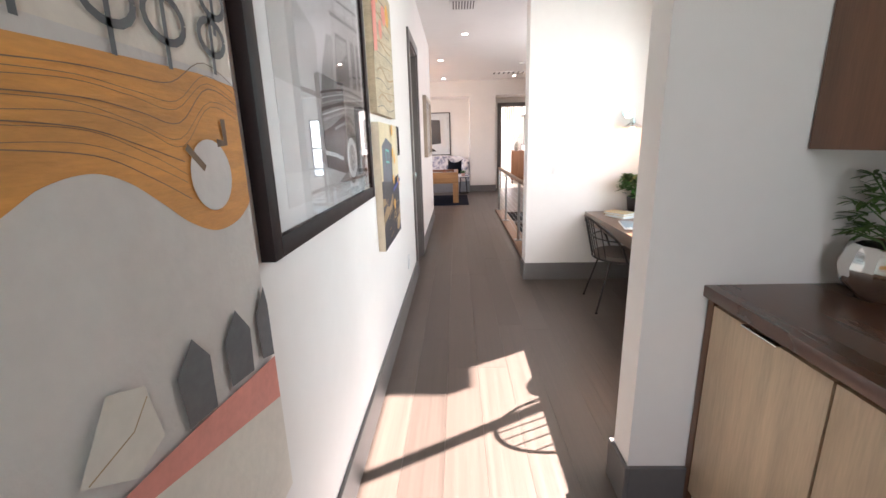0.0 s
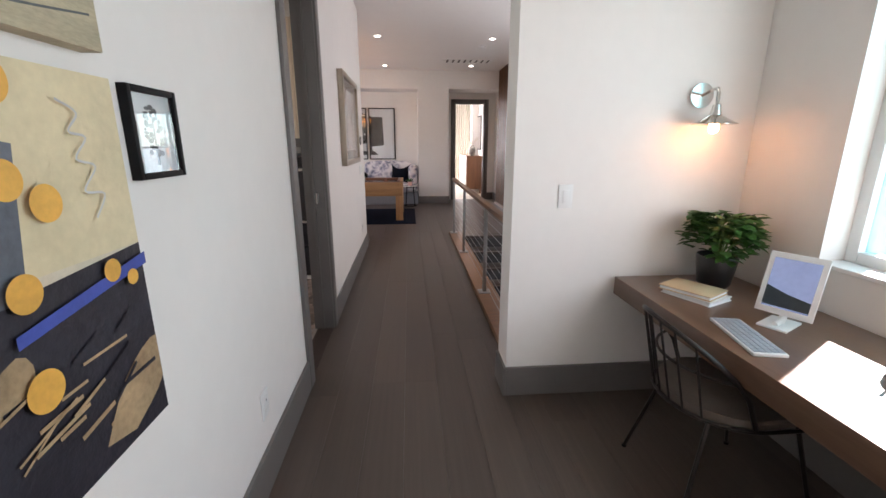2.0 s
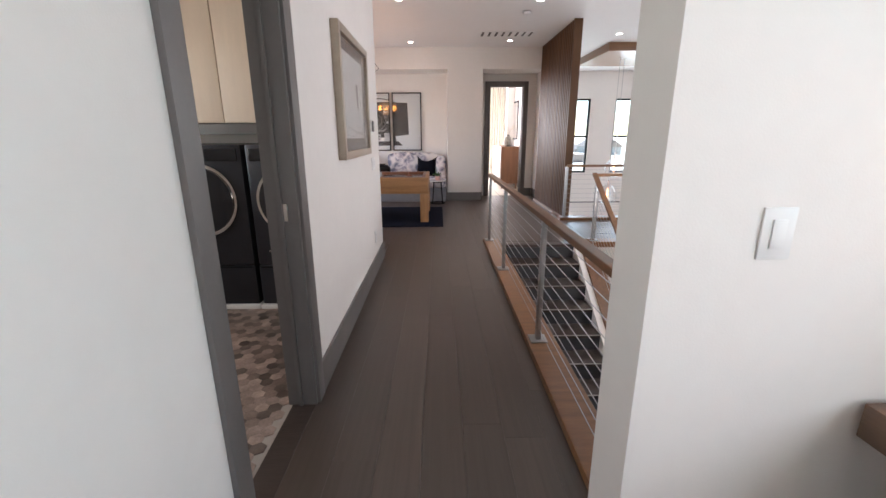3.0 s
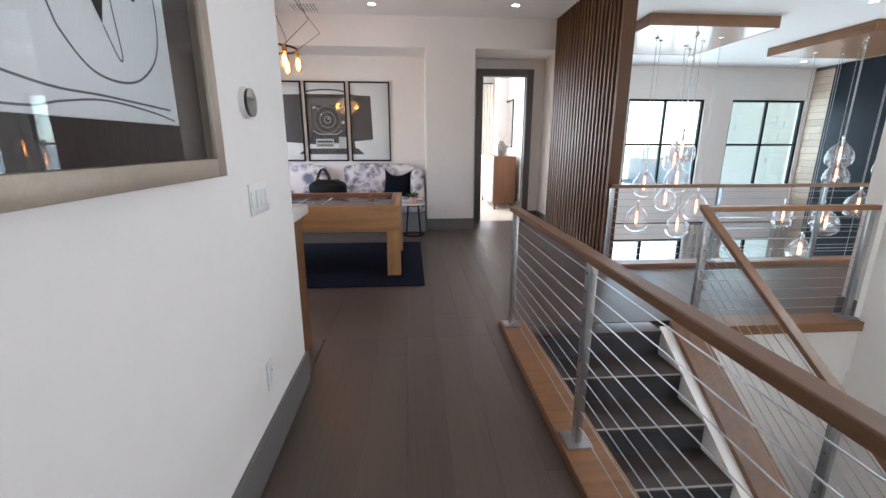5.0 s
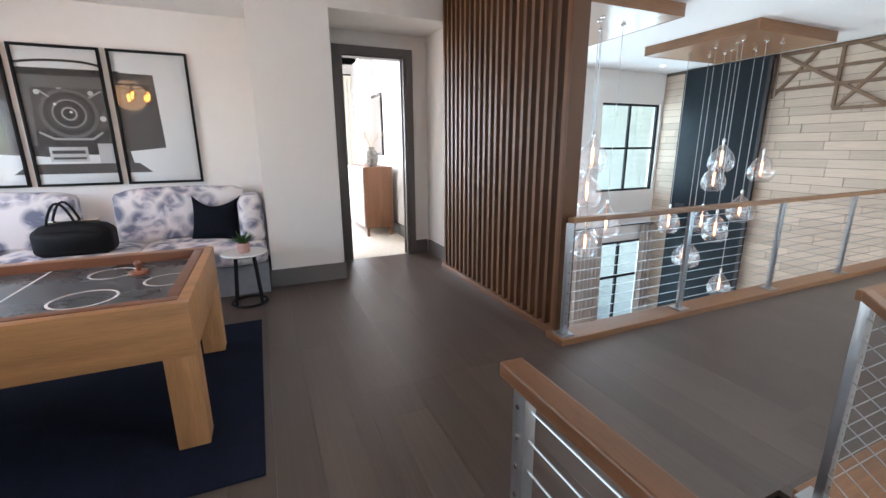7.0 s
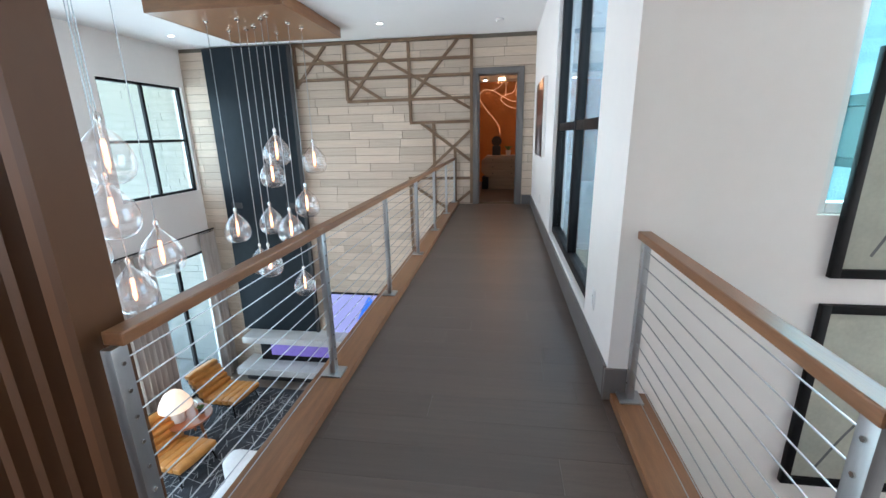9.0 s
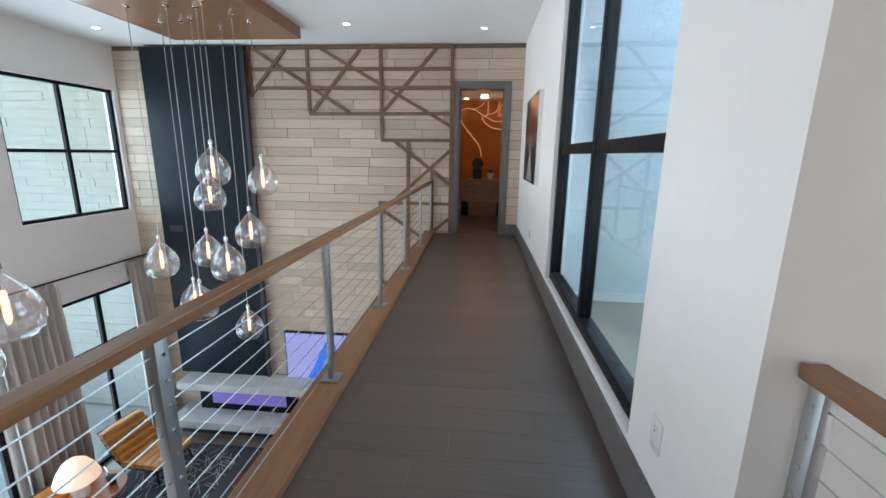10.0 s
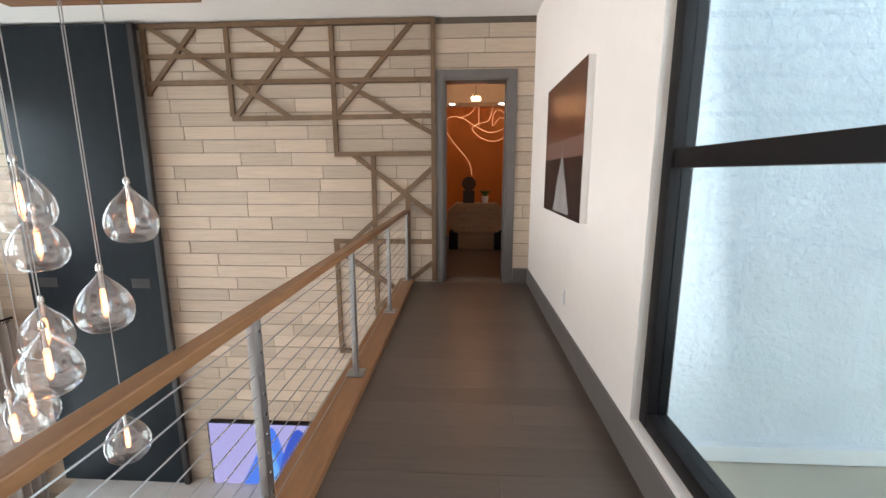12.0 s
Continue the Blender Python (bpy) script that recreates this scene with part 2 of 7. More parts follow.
def ring(cx, cy, rx, ry=None, n=28, a0=0.0, a1=360.0):
    ry = rx if ry is None else ry
    return [(cx + rx * math.cos(radians(a0 + (a1 - a0) * i / n)), cy + ry * math.sin(radians(a0 + (a1 - a0) * i / n))) for i in range(n if a1 - a0 >= 360 else n + 1)]


def rect(a0, a1, b0, b1):
    return [(a0, b0), (a1, b0), (a1, b1), (a0, b1)]


def B():
    return bmesh.new()


def base_of(ob):
    p = Vector((0, 0, 0))
    while ob:
        p += ob.location
        ob = ob.parent
    return p


def mesh_of(name, bm, material, smooth=True):
    bmesh.ops.recalc_face_normals(bm, faces=bm.faces)
    me = bpy.data.meshes.new(name)
    bm.to_mesh(me)
    bm.free()
    me.materials.append(material)
    if smooth:
        me.shade_smooth()
        me.set_sharp_from_angle(angle=radians(32))
    return me


def thing(name, loc, label, category, group="", kind=""):
    ob = new(name)
    ob.empty_display_size = 0.1
    ob.location = loc
    return tagged(ob, label, category, group, kind)


def part(name, bm, material, parent, label="", smooth=True):
    """One mesh, drawn in world coordinates, under a thing or a part."""
    off = base_of(parent)
    bmesh.ops.translate(bm, verts=bm.verts, vec=-off)
    ob = new(name, mesh_of(name, bm, material, smooth))
    ob.parent = parent
    return tagged(ob, label)


def solid(name, bm, material, label, category, kind="", group="", origin=None, smooth=True):
    """A thing of one mesh."""
    if origin is not None:
        bmesh.ops.translate(bm, verts=bm.verts, vec=-Vector(origin))
    ob = new(name, mesh_of(name, bm, material, smooth))
    if origin is not None:
        ob.location = origin
    return tagged(ob, label, category, group, kind)


def structure(name, bm, material, label, smooth=False):
    return solid(name, bm, material, label, name.split("_")[0], kind="structure", smooth=smooth)


UNIT = mesh_of("unit_block", box(B(), -0.5, 0.5, -0.5, 0.5, -0.5, 0.5), FLOOR, False)


def block_mesh(name, material):
    me = UNIT.copy()
    me.name = name
    me.materials.clear()
    me.materials.append(material)
    return me


def piece(name, me, parent, c, s):
    ob = new(name, me)
    ob.parent = parent
    ob.location = Vector(c) - base_of(parent)
    ob.scale = s
    return ob


def wall(name, axis, c0, c1, a0, a1, z0, z1, label, holes=(), material=None):
    """A wall between c0 and c1 across, a0 and a1 along, with holes (a0, a1, z0, z1) through it. axis: the way it runs."""
    bm = B()
    cuts = sorted({a0, a1, *[h[0] for h in holes], *[h[1] for h in holes]})
    for l, r in zip(cuts, cuts[1:]):
        spans = [(z0, z1)]
        for h in holes:
            if h[0] <= l and r <= h[1]:
                spans = [s for b, t in spans for s in ((b, min(t, h[2])), (max(b, h[3]), t)) if s[1] - s[0] > 0.001]
        for b, t in spans:
            if axis == "y":
                box(bm, c0, c1, l, r, b, t)
            else:
                box(bm, l, r, c0, c1, b, t)
    bmesh.ops.remove_doubles(bm, verts=bm.verts, dist=0.0005)
    inner = [f for f in bm.faces if any(g is not f and set(g.verts) == set(f.verts) for e in f.edges for g in e.link_faces)]
    bmesh.ops.delete(bm, geom=inner, context="FACES_ONLY")
    return structure(name, bm, material or WALL, label)


# ---- the shell ----
H, LOW = 3.0, -3.95
wall("wall_corridor", "y", -0.68, -0.56, -1.6, 7.80, 0, H, "white painted plaster corridor wall with a laundry doorway", [(4.315, 5.07, 0, 2.36)])
wall("wall_south", "x", -1.75, -1.6, -0.68, 1.5, 0, H, "plain white painted end wall with an added unseen window", [(-0.02, 0.70, 0.5, 2.5)])
wall("wall_niche_back", "y", 1.38, 1.5, -1.6, 1.33, 0, H, "beige-white painted wall behind the bar cabinets")
wall("wall_niche_side", "x", 1.33, 1.47, 0.525, 1.80, 0, H, "white painted wing wall between bar and desk")
wall("wall_desk", "x", 4.08, 4.28, 0.57, 1.80, 0, H, "white painted thick wall at the end of the desk")
wall("wall_nook_window", "y", 1.80, 2.12, 1.33, 4.28, 0, H, "white painted outer wall with a deep window recess", [(1.72, 3.60, 0.90, 2.27)])
wall("wall_stair_south", "x", 4.16, 4.28, 0.57, 3.47, LOW, -0.03, "white painted wall under the desk nook")
wall("wall_stair_east_inner", "y", 2.0, 2.12, 4.28, 5.80, -0.03, H, "white painted upper wall of the stair well")
wall("wall_stair_jog", "x", 5.80, 5.92, 2.0, 3.35, -0.03, H, "white painted return wall of the stair well")
wall("wall_stair_east_lower", "y", 3.35, 3.47, 4.28, 5.80, LOW, -0.03, "white painted lower wall of the stair well")
wall("wall_stair_east", "y", 3.35, 3.47, 5.80, 8.30, LOW, H, "tall white painted stair well wall with an unseen window", [(6.20, 7.60, 0.95, 2.25)])
wall("wall_bridge", "x", 8.30, 8.42, 3.30, 9.38, 0, H, "white painted wall along the bridge with a tall window", [(3.95, 6.22, 0.20, 2.86)])
wall("wall_under_bridge", "x", 8.30, 8.42, 2.06, 9.38, LOW, -0.36, "white painted wall under the bridge")
wall("wall_great_window", "x", 15.28, 15.48, 2.0, 9.60, LOW, H, "white painted double-height wall with upper and lower windows",
     [(2.50, 4.32, 0.28, 2.30), (5.0, 6.82, 0.28, 2.30), (7.48, 9.30, 0.28, 2.30), (2.50, 6.75, LOW, -0.98), (7.60, 9.25, LOW, -0.98)])
wall("wall_great_west_lower", "y", 2.0, 2.12, 9.85, 15.28, LOW, -0.36, "white painted lower wall of the great room")
wall("wall_bedroom_east", "y", 2.21, 2.33, 12.0, 17.0, 0, H, "white painted wall between bedroom and great room")
wall("wall_pier", "x", 12.0, 12.8, 0.27, 0.98, 0, H, "white painted pier beside the seating niche")
wall("wall_door_alcove", "x", 12.69, 12.8, 0.98, 2.21, 0, 2.60, "white painted wall with the bedroom doorway", [(1.19, 1.94, 0, 2.36)])
wall("wall_niche_north", "x", 12.65, 12.8, -2.95, 0.27, 0, 2.60, "white painted back wall of the seating niche")
wall("wall_game_west", "y", -3.10, -2.95, 7.80, 12.8, 0, H, "white painted outer wall of the game room", [(9.2, 12.20, 0.60, 2.40)])
wall("wall_game_south", "x", 7.68, 7.80, -3.10, -0.68, 0, H, "white painted wall behind the bar counter")
wall("header_niche", "x", 12.0, 12.8, -2.95, 0.27, 2.60, H, "white painted dropped header over the seating niche")
wall("header_alcove", "x", 12.0, 12.8, 0.98, 2.21, 2.60, H, "white painted dropped header over the door alcove")
wall("wall_laundry_west", "y", -3.0, -2.88, 3.5, 7.2, 0, H, "plain white laundry wall with an added unseen window", [(4.75, 5.85, 1.0, 2.2)])
wall("wall_laundry_north", "x", 7.05, 7.17, -2.88, -0.68, 0, H, "plain white laundry wall behind the machines")
wall("wall_laundry_south", "x", 3.5, 3.62, -2.88, -0.68, 0, H, "plain white laundry wall")
wall("wall_bedroom_north", "x", 16.9, 17.05, -1.6, 2.33, 0, H, "plain white bedroom wall with a bright window", [(-0.6, 1.5, 0.5, 2.5)])
wall("wall_bedroom_west", "y", -1.72, -1.6, 12.8, 17.05, 0, H, "plain white bedroom wall")
wall("wall_end_room_back", "y", 13.2, 13.32, 7.0, 10.9, 0, H, "orange-brown painted accent wall", material=mat("orange_ochre_paint", (0.50, 0.15, 0.028), 0.7, var=0.08, scale=3))
wall("wall_end_room_west", "y", 9.62, 9.74, 7.0, 8.42, 0, H, "warm white wall of the end room beside the door")
wall("wall_end_room_south", "x", 7.0, 7.12, 9.6, 13.2, 0, H, "warm white wall of the end room")
wall("wall_end_room_west_north", "y", 9.63, 9.74, 9.66, 10.8, 0, H, "warm white wall of the end room past the door")
wall("wall_end_room_north", "x", 10.8, 10.92, 9.6, 13.2, 0, H, "warm white wall of the end room")

bm = B()
box(bm, -3.1, 2.12, -1.75, 12.8, H, H + 0.12)
box(bm, 2.12, 3.47, 4.16, 12.8, H, H + 0.12)
box(bm, 3.47, 9.6, 8.30, 12.8, H, H + 0.12)
box(bm, 2.0, 9.6, 12.8, 15.48, H, H + 0.12)
box(bm, 9.6, 13.32, 6.9, 10.95, H, H + 0.12)
box(bm, -1.72, 2.33, 12.8, 17.05, H, H + 0.12)
structure("ceiling", bm, CEIL, "smooth white painted ceiling")

# lower floor, slabs
TILE = mat("lower_floor_wood", (0.19, 0.155, 0.125), 0.35, var=0.2, scale=2, stretch=(1, 6, 1))
structure("floor_lower", box(B(), 0.5, 9.6, 4.16, 15.48, LOW - 0.2, LOW), TILE, "pale grey-brown floor of the great room below")
bm = B()
box(bm, 0.86, 9.38, 8.42, 9.80, -0.36, -0.03)
box(bm, 2.06, 3.35, 8.30, 8.42, -0.36, -0.03)
box(bm, 0.5, 2.12, 8.30, 12.8, -0.36, -0.03)
box(bm, -3.1, 0.5, -1.75, 12.8, -0.36, -0.03)
box(bm, 0.5, 0.84, -1.75, 8.30, -0.36, -0.03)
box(bm, 0.84, 2.12, -1.75, 4.16, -0.36, -0.03)
floor = structure("floor", bm, SUBFLOOR, "dark grey-brown stained oak plank floor")
bm = B()
box(bm, 2.12, 9.38, 9.80, 9.95, -0.40, -0.005)
box(bm, 2.055, 3.35, 8.284, 8.299, -0.40, -0.031)
structure("trim_bridge_fascia", bm, WALL, "white painted edge of the bridge slab")
structure("floor_bedroom", box(B(), -1.6, 2.21, 12.72, 16.9, -0.2, 0.0), mat("cream_carpet", (0.62, 0.56, 0.47), 0.95, var=0.12, scale=20, bump=0.5, bump_scale=250), "cream bedroom carpet")
structure("floor_end_room", box(B(), 9.40, 13.2, 7.12, 10.8, -0.2, -0.001), FLOOR, "dark wood floor of the end room")

# baseboards
BB = 0.175


def baseboard(x0, x1, y0, y1):
    structure("baseboard", box(B(), x0, x1, y0, y1, 0, BB, 0.004), TRIM, "tall flat grey painted baseboard")


for q in [(-0.56, -0.543, -1.6, 4.225), (-0.56, -0.543, 5.16, 7.80), (-0.56, -0.543, 7.80, 7.817), (0.57, 1.80, 4.063, 4.08), (0.553, 0.57, 4.063, 4.28), (1.783, 1.80, 1.47, 4.063),
          (0.508, 0.525, 1.313, 1.487), (0.525, 0.74, 1.313, 1.33), (0.525, 1.783, 1.47, 1.487), (0.27, 0.98, 11.983, 12.0), (0.253, 0.27, 11.983, 12.65), (0.98, 0.997, 11.983, 12.66), (2.193, 2.21, 11.983, 12.66), (2.21, 2.25, 11.983, 12.0),
          (3.317, 9.38, 8.42, 8.437), (3.283, 3.30, 8.30, 8.437), (-2.933, 0.253, 12.633, 12.65), (1.98, 2.19, 12.673, 12.69), (9.36, 9.38, 8.437, 8.60), (1.98, 2.2, 12.80, 12.817), (2.19, 2.21, 12.82, 16.8)]:
    baseboard(*q)


def casing(name, axis, c, side, a0, a1, top, depth, label):
    """Jambs, head and casing of a doorway in a wall face at c; side: the way the face looks; a0, a1: the opening."""
    d = thing(name, (c, a0, 0) if axis == "y" else (a0, c, 0), label, "door frame", kind="structure")
    w, t = 0.09, 0.02

    def bx(l, r, b, tp, k0, k1):
        lo, hi = min(k0, k1), max(k0, k1)
        return box(B(), lo, hi, l, r, b, tp, 0.003) if axis == "y" else box(B(), l, r, lo, hi, b, tp, 0.003)
    f0, f1 = c, c + side * t
    part("side_casing", bx(a0 - w, a0, 0, top + w, f0, f1), TRIM, d)
    part("side_casing", bx(a1, a1 + w, 0, top + w, f0, f1), TRIM, d)
    part("head_casing", bx(a0, a1, top, top + w, f0, f1), TRIM, d)
    j0, j1 = c + side * 0.005, c - side * depth
    part("side_jamb", bx(a0, a0 + 0.02, 0, top, j0, j1), TRIM, d)
    part("side_jamb", bx(a1 - 0.02, a1, 0, top, j0, j1), TRIM, d)
    part("head_jamb", bx(a0 + 0.02, a1 - 0.02, top - 0.02, top, j0, j1), TRIM, d)
    m0, m1 = c - side * depth * 0.45, c - side * depth * 0.6
    part("door_stop", bx(a0 + 0.02, a0 + 0.035, 0, top - 0.02, m0, m1), TRIM, d)
    part("door_stop", bx(a1 - 0.035, a1 - 0.02, 0, top - 0.02, m0, m1), TRIM, d)
    return d


dl = casing("door_laundry", "y", -0.56, 1, 4.315, 5.07, 2.36, 0.14, "open laundry doorway with grey painted casing")
part("strike_plate", box(B(), -0.63, -0.60, 5.045, 5.052, 0.97, 1.05, 0.002), CHROME, dl, "nickel strike plate")
casing("door_bedroom", "x", 12.69, -1, 1.19, 1.94, 2.36, 0.13, "open bedroom doorway with grey painted casing")
casing("door_end", "y", 9.38, -1, 8.70, 9.44, 2.36, 0.24, "open doorway with grey casing in the stone wall")


def curb(name, material, x0, x1, y0, y1, label):
    return structure(name, box(B(), x0, x1, y0, y1, -0.03, 0.042, 0.006), material, label)


curb("trim_stair_curb", WOOD_X, 0.66, 0.85, 4.28, 8.44, "brown stained wood curb along the stair opening")
curb("trim_bridge_curb", WOOD_X, 2.05, 9.38, 9.79, 9.97, "brown stained wood curb along the bridge")
curb("trim_landing_curb", WOOD_X, 2.04, 3.30, 8.22, 8.40, "brown stained wood curb at the landing edge")
curb("trim_slat_curb", WOOD_Y, 2.10, 2.24, 9.97, 12.0, "brown wood sole under the slat screen")

# ---- stairs ----
RISE, RUN, STAIR_TOP = 3.95 / 22, 0.27, 8.30
stairs = thing("staircase", (1.3, STAIR_TOP, 0), "dark wood stairs with charcoal risers and white skirt", "stairs", kind="structure")
tread_mesh = mesh_of("tread", box(B(), -0.47, 0.47, -RUN - 0.025, 0.0, -0.04, 0.0, 0.006), TREAD)
riser_mesh = mesh_of("riser", box(B(), -0.47, 0.47, -0.02, 0.0, -RISE + 0.04, 0.0), RISER, False)
nose_mesh = mesh_of("nosing_strip", box(B(), -0.47, 0.47, -0.012, 0.0, -0.006, 0.001), mat("pale_nosing", (0.30, 0.28, 0.26), 0.4), False)
for i in range(1, 15):
    y, z = STAIR_TOP - (i - 1) * RUN, -i * RISE
    for nm, me, dy, dz in (("tread", tread_mesh, 0, 0), ("riser", riser_mesh, 0, RISE - 0.04), ("nosing_strip", nose_mesh, -RUN - 0.026, 0)):
        ob = new(nm, me)
        ob.parent = stairs
        ob.location = (0.03, y + dy - STAIR_TOP, z + dz)
part("tread", box(B(), 0.85, 1.80, STAIR_TOP - 0.03, STAIR_TOP + 0.13, -0.035, 0.0, 0.006), TREAD, stairs)
SL = RISE / RUN


def sloped(x0, x1, y0, y1, lo, hi, y_ref=STAIR_TOP):
    """A board that follows the stairs between y0 and y1, from lo to hi above the nosing line."""
    def zz(y):
        return (y - y_ref) * SL
    return prism(B(), [(y0, zz(y0) + lo), (y1, zz(y1) + lo), (y1, zz(y1) + hi), (y0, zz(y0) + hi)], (x1, 0, 0), (0, 1, 0), (0, 0, 1), x0 - x1) if x0 > x1 else prism(B(), [(y0, zz(y0) + lo), (y1, zz(y1) + lo), (y1, zz(y1) + hi), (y0, zz(y0) + hi)], (x0, 0, 0), (0, 1, 0), (0, 0, 1), x1 - x0)


part("skirt", sloped(1.80, 1.90, 4.28, STAIR_TOP, -0.55, 0.02), WALL, stairs, "white painted stringer wall", False)
part("cap", sloped(1.87, 2.07, 4.28, STAIR_TOP, 0.02, 0.065), WOOD_Y, stairs, "brown stained sloped wood cap", False)
part("side_wall", sloped(1.90, 2.05, 4.28, STAIR_TOP, -0.9, 0.02), WALL, stairs, "", False)
structure("wall_stair_west", box(B(), 0.72, 0.85, 4.28, 8.30, LOW, -0.03), WALL, "white painted wall below the stair curb")
structure("wall_stair_head", box(B(), 0.85, 2.05, 8.42, 8.50, LOW, -0.37), WALL, "white painted wall below the landing")

# ---- cable railings ----
NCABLE = 10


def post_parts(rail, x, y, z0, z1, along):
    wx, wy = (0.045, 0.03) if along == "x" else (0.03, 0.045)
    p = part("post", box(B(), x - wx / 2, x + wx / 2, y - wy / 2, y + wy / 2, z0 + 0.008, z1, 0.003), STEEL, rail)
    part("base_plate", box(B(), x - 0.055, x + 0.055, y - 0.055, y + 0.055, z0, z0 + 0.010, 0.002), STEEL, p)
    for k in range(NCABLE):
        z = z0 + 0.085 + k * (z1 - z0 - 0.13) / (NCABLE - 1)
        d = (0.0, wy / 2 + 0.004) if along == "x" else (wx / 2 + 0.004, 0.0)
        part("fitting", sweep(B(), [(x - d[0], y - d[1], z), (x + d[0], y + d[1], z)], 0.006, 6), CHROME, p)


def railing(label, a, b, posts, z_a=0.042, z_b=0.042, wood=WOOD_Y, ext_a=0.0, ext_b=0.0, height=0.805):
    """A cable rail from a to b (x, y); posts at fractions of the run; z_a, z_b: heights of the curb at the ends."""
    rail = thing("cable_railing", (a[0], a[1], z_a), label, "railing", group="steel cable railings")
    A, C = Vector((a[0], a[1], z_a)), Vector((b[0], b[1], z_b))
    along = "x" if abs(b[0] - a[0]) > abs(b[1] - a[1]) else "y"
    d = (C - A).normalized()
    flatd = Vector((d.x, d.y, 0)).normalized()
    for f in posts:
        p = A.lerp(C, f)
        post_parts(rail, p.x, p.y, p.z, p.z + height, along)
    s = Vector((-flatd.y, flatd.x, 0)) * 0.029
    up = Vector((0, 0, 1))
    P, Q = A + up * height - d * ext_a, C + up * height + d * ext_b
    bm = B()
    sec = [(-1, 0.0), (1, 0.0), (1, 0.036), (-1, 0.036)]
    v = [[bm.verts.new(e + s * k + up * h) for k, h in sec] for e in (P, Q)]
    for i in range(4):
        bm.faces.new((v[0][i], v[0][(i + 1) % 4], v[1][(i + 1) % 4], v[1][i]))
    bm.faces.new(v[0][::-1])
    bm.faces.new(v[1])
    bmesh.ops.bevel(bm, geom=list(bm.edges), offset=0.005, segments=2, affect="EDGES", profile=0.5)
    part("handrail", bm, wood, rail, "brown stained wood handrail", False)
    for k in range(NCABLE):
        z = up * (0.085 + k * (height - 0.13) / (NCABLE - 1))
        part("cable", sweep(B(), [A + z, C + z], 0.0024, 5), STEEL, rail)
    return rail


railing("steel cable railing with brown wood handrail beside the stair opening", (0.73, 4.30), (0.73, 8.36), [0.335, 0.705, 1.0], ext_b=0.06)
railing("long steel cable railing with wood handrail along the bridge", (2.13, 9.875), (9.31, 9.875), [0.0, 0.1645, 0.3315, 0.4985, 0.665, 0.835, 1.0], wood=WOOD_X, ext_b=0.06)
railing("short steel cable railing with wood handrail at the landing edge", (2.05, 8.32), (3.25, 8.32), [0.0, 1.0], wood=WOOD_X, ext_a=0.035, ext_b=0.04)
zb = (5.0 - STAIR_TOP) * SL + 0.06
railing("sloping steel cable railing with wood handrail down the stairs", (2.0, 8.30), (2.0, 5.0), [0.33, 0.66, 1.0], z_a=0.045, z_b=zb, ext_a=0.02)

# ---- slat screen ----
screen = thing("slat_screen", (2.17, 9.97, 0.042), "floor-to-ceiling screen of dark brown wood slats", "room divider")
slat = block_mesh("slat", SLAT)
n_slat = 21
for i in range(n_slat):
    y = 10.0 + i * (11.95 - 10.0) / (n_slat - 1)
    piece("slat", slat, screen, (2.17, y, (H + 0.042) / 2), (0.10, 0.035, H - 0.042))
piece("end_slat", slat, screen, (2.17, 9.955, (H + 0.042) / 2), (0.125, 0.028, H - 0.05))

# ---- windows ----


def window(name, axis, c, a0, a1, z0, z1, cols, rows, label, bar=0.05, depth=0.07, pane=None, sill=None):
    """A black framed window in the plane c; cols, rows: places of the bars between the panes, as fractions."""
    w = thing(name, (a0, c, z0) if axis == "x" else (c, a0, z0), label, "window", kind="structure")

    def bx(l, r, b, t, d, bev=0.006):
        return box(B(), l, r, c - d, c + d, b, t, bev) if axis == "x" else box(B(), c - d, c + d, l, r, b, t, bev)
    fr = part("window_frame", bx(a0, a0 + bar, z0, z1, depth / 2), WHITE if pane else BLACK, w)
    fm = WHITE if pane else BLACK
    part("window_frame", bx(a1 - bar, a1, z0, z1, depth / 2), fm, w)
    part("window_frame", bx(a0 + bar, a1 - bar, z0, z0 + bar, depth / 2), fm, w)
    part("window_frame", bx(a0 + bar, a1 - bar, z1 - bar, z1, depth / 2), fm, w)
    A = [a0 + bar] + [a0 + (a1 - a0) * f for f in cols] + [a1 - bar]
    Z = [z0 + bar] + [z0 + (z1 - z0) * f for f in rows] + [z1 - bar]
    for f in A[1:-1]:
        part("mullion", bx(f - bar / 2, f + bar / 2, z0 + bar, z1 - bar, depth / 2 - 0.006), fm, w)
    for f in Z[1:-1]:
        for l, r in zip(A, A[1:]):
            part("glazing_bar", bx(l + bar / 2 if l in A[1:-1] else l, r - bar / 2 if r in A[1:-1] else r, f - bar / 2, f + bar / 2, depth / 2 - 0.012), fm, w)
    for l, r in zip(A, A[1:]):
        for b, t in zip(Z, Z[1:]):
            g = part("pane", bx(l, r, b, t, 0.003, 0), pane or GLASS, w, smooth=False)
            g.visible_shadow = False
    return w


for k, x in enumerate((2.50, 5.0, 7.48)):
    window(f"window_great_upper_{k + 1}", "x", 15.36, x, x + 1.82, 0.28, 2.30, [0.5], [0.5], "black metal framed four-pane upper window")
window("window_great_door_1", "x", 15.36, 2.50, 6.75, LOW, -0.98, [0.25, 0.5, 0.75], [0.68], "wall of black framed glass patio doors", bar=0.07)
window("window_great_door_2", "x", 15.36, 7.60, 9.25, LOW, -0.98, [0.5], [0.68], "black framed glass patio door with side light", bar=0.07)
window("window_bridge", "x", 8.335, 3.95, 6.22, 0.20, 2.86, [0.5], [0.44], "tall black framed four-pane window beside the bridge", bar=0.075, depth=0.09)
window("window_nook", "y", 1.95, 1.72, 3.60, 0.90, 2.27, [0.62], [], "white framed window above the built-in desk", pane=TEAL)
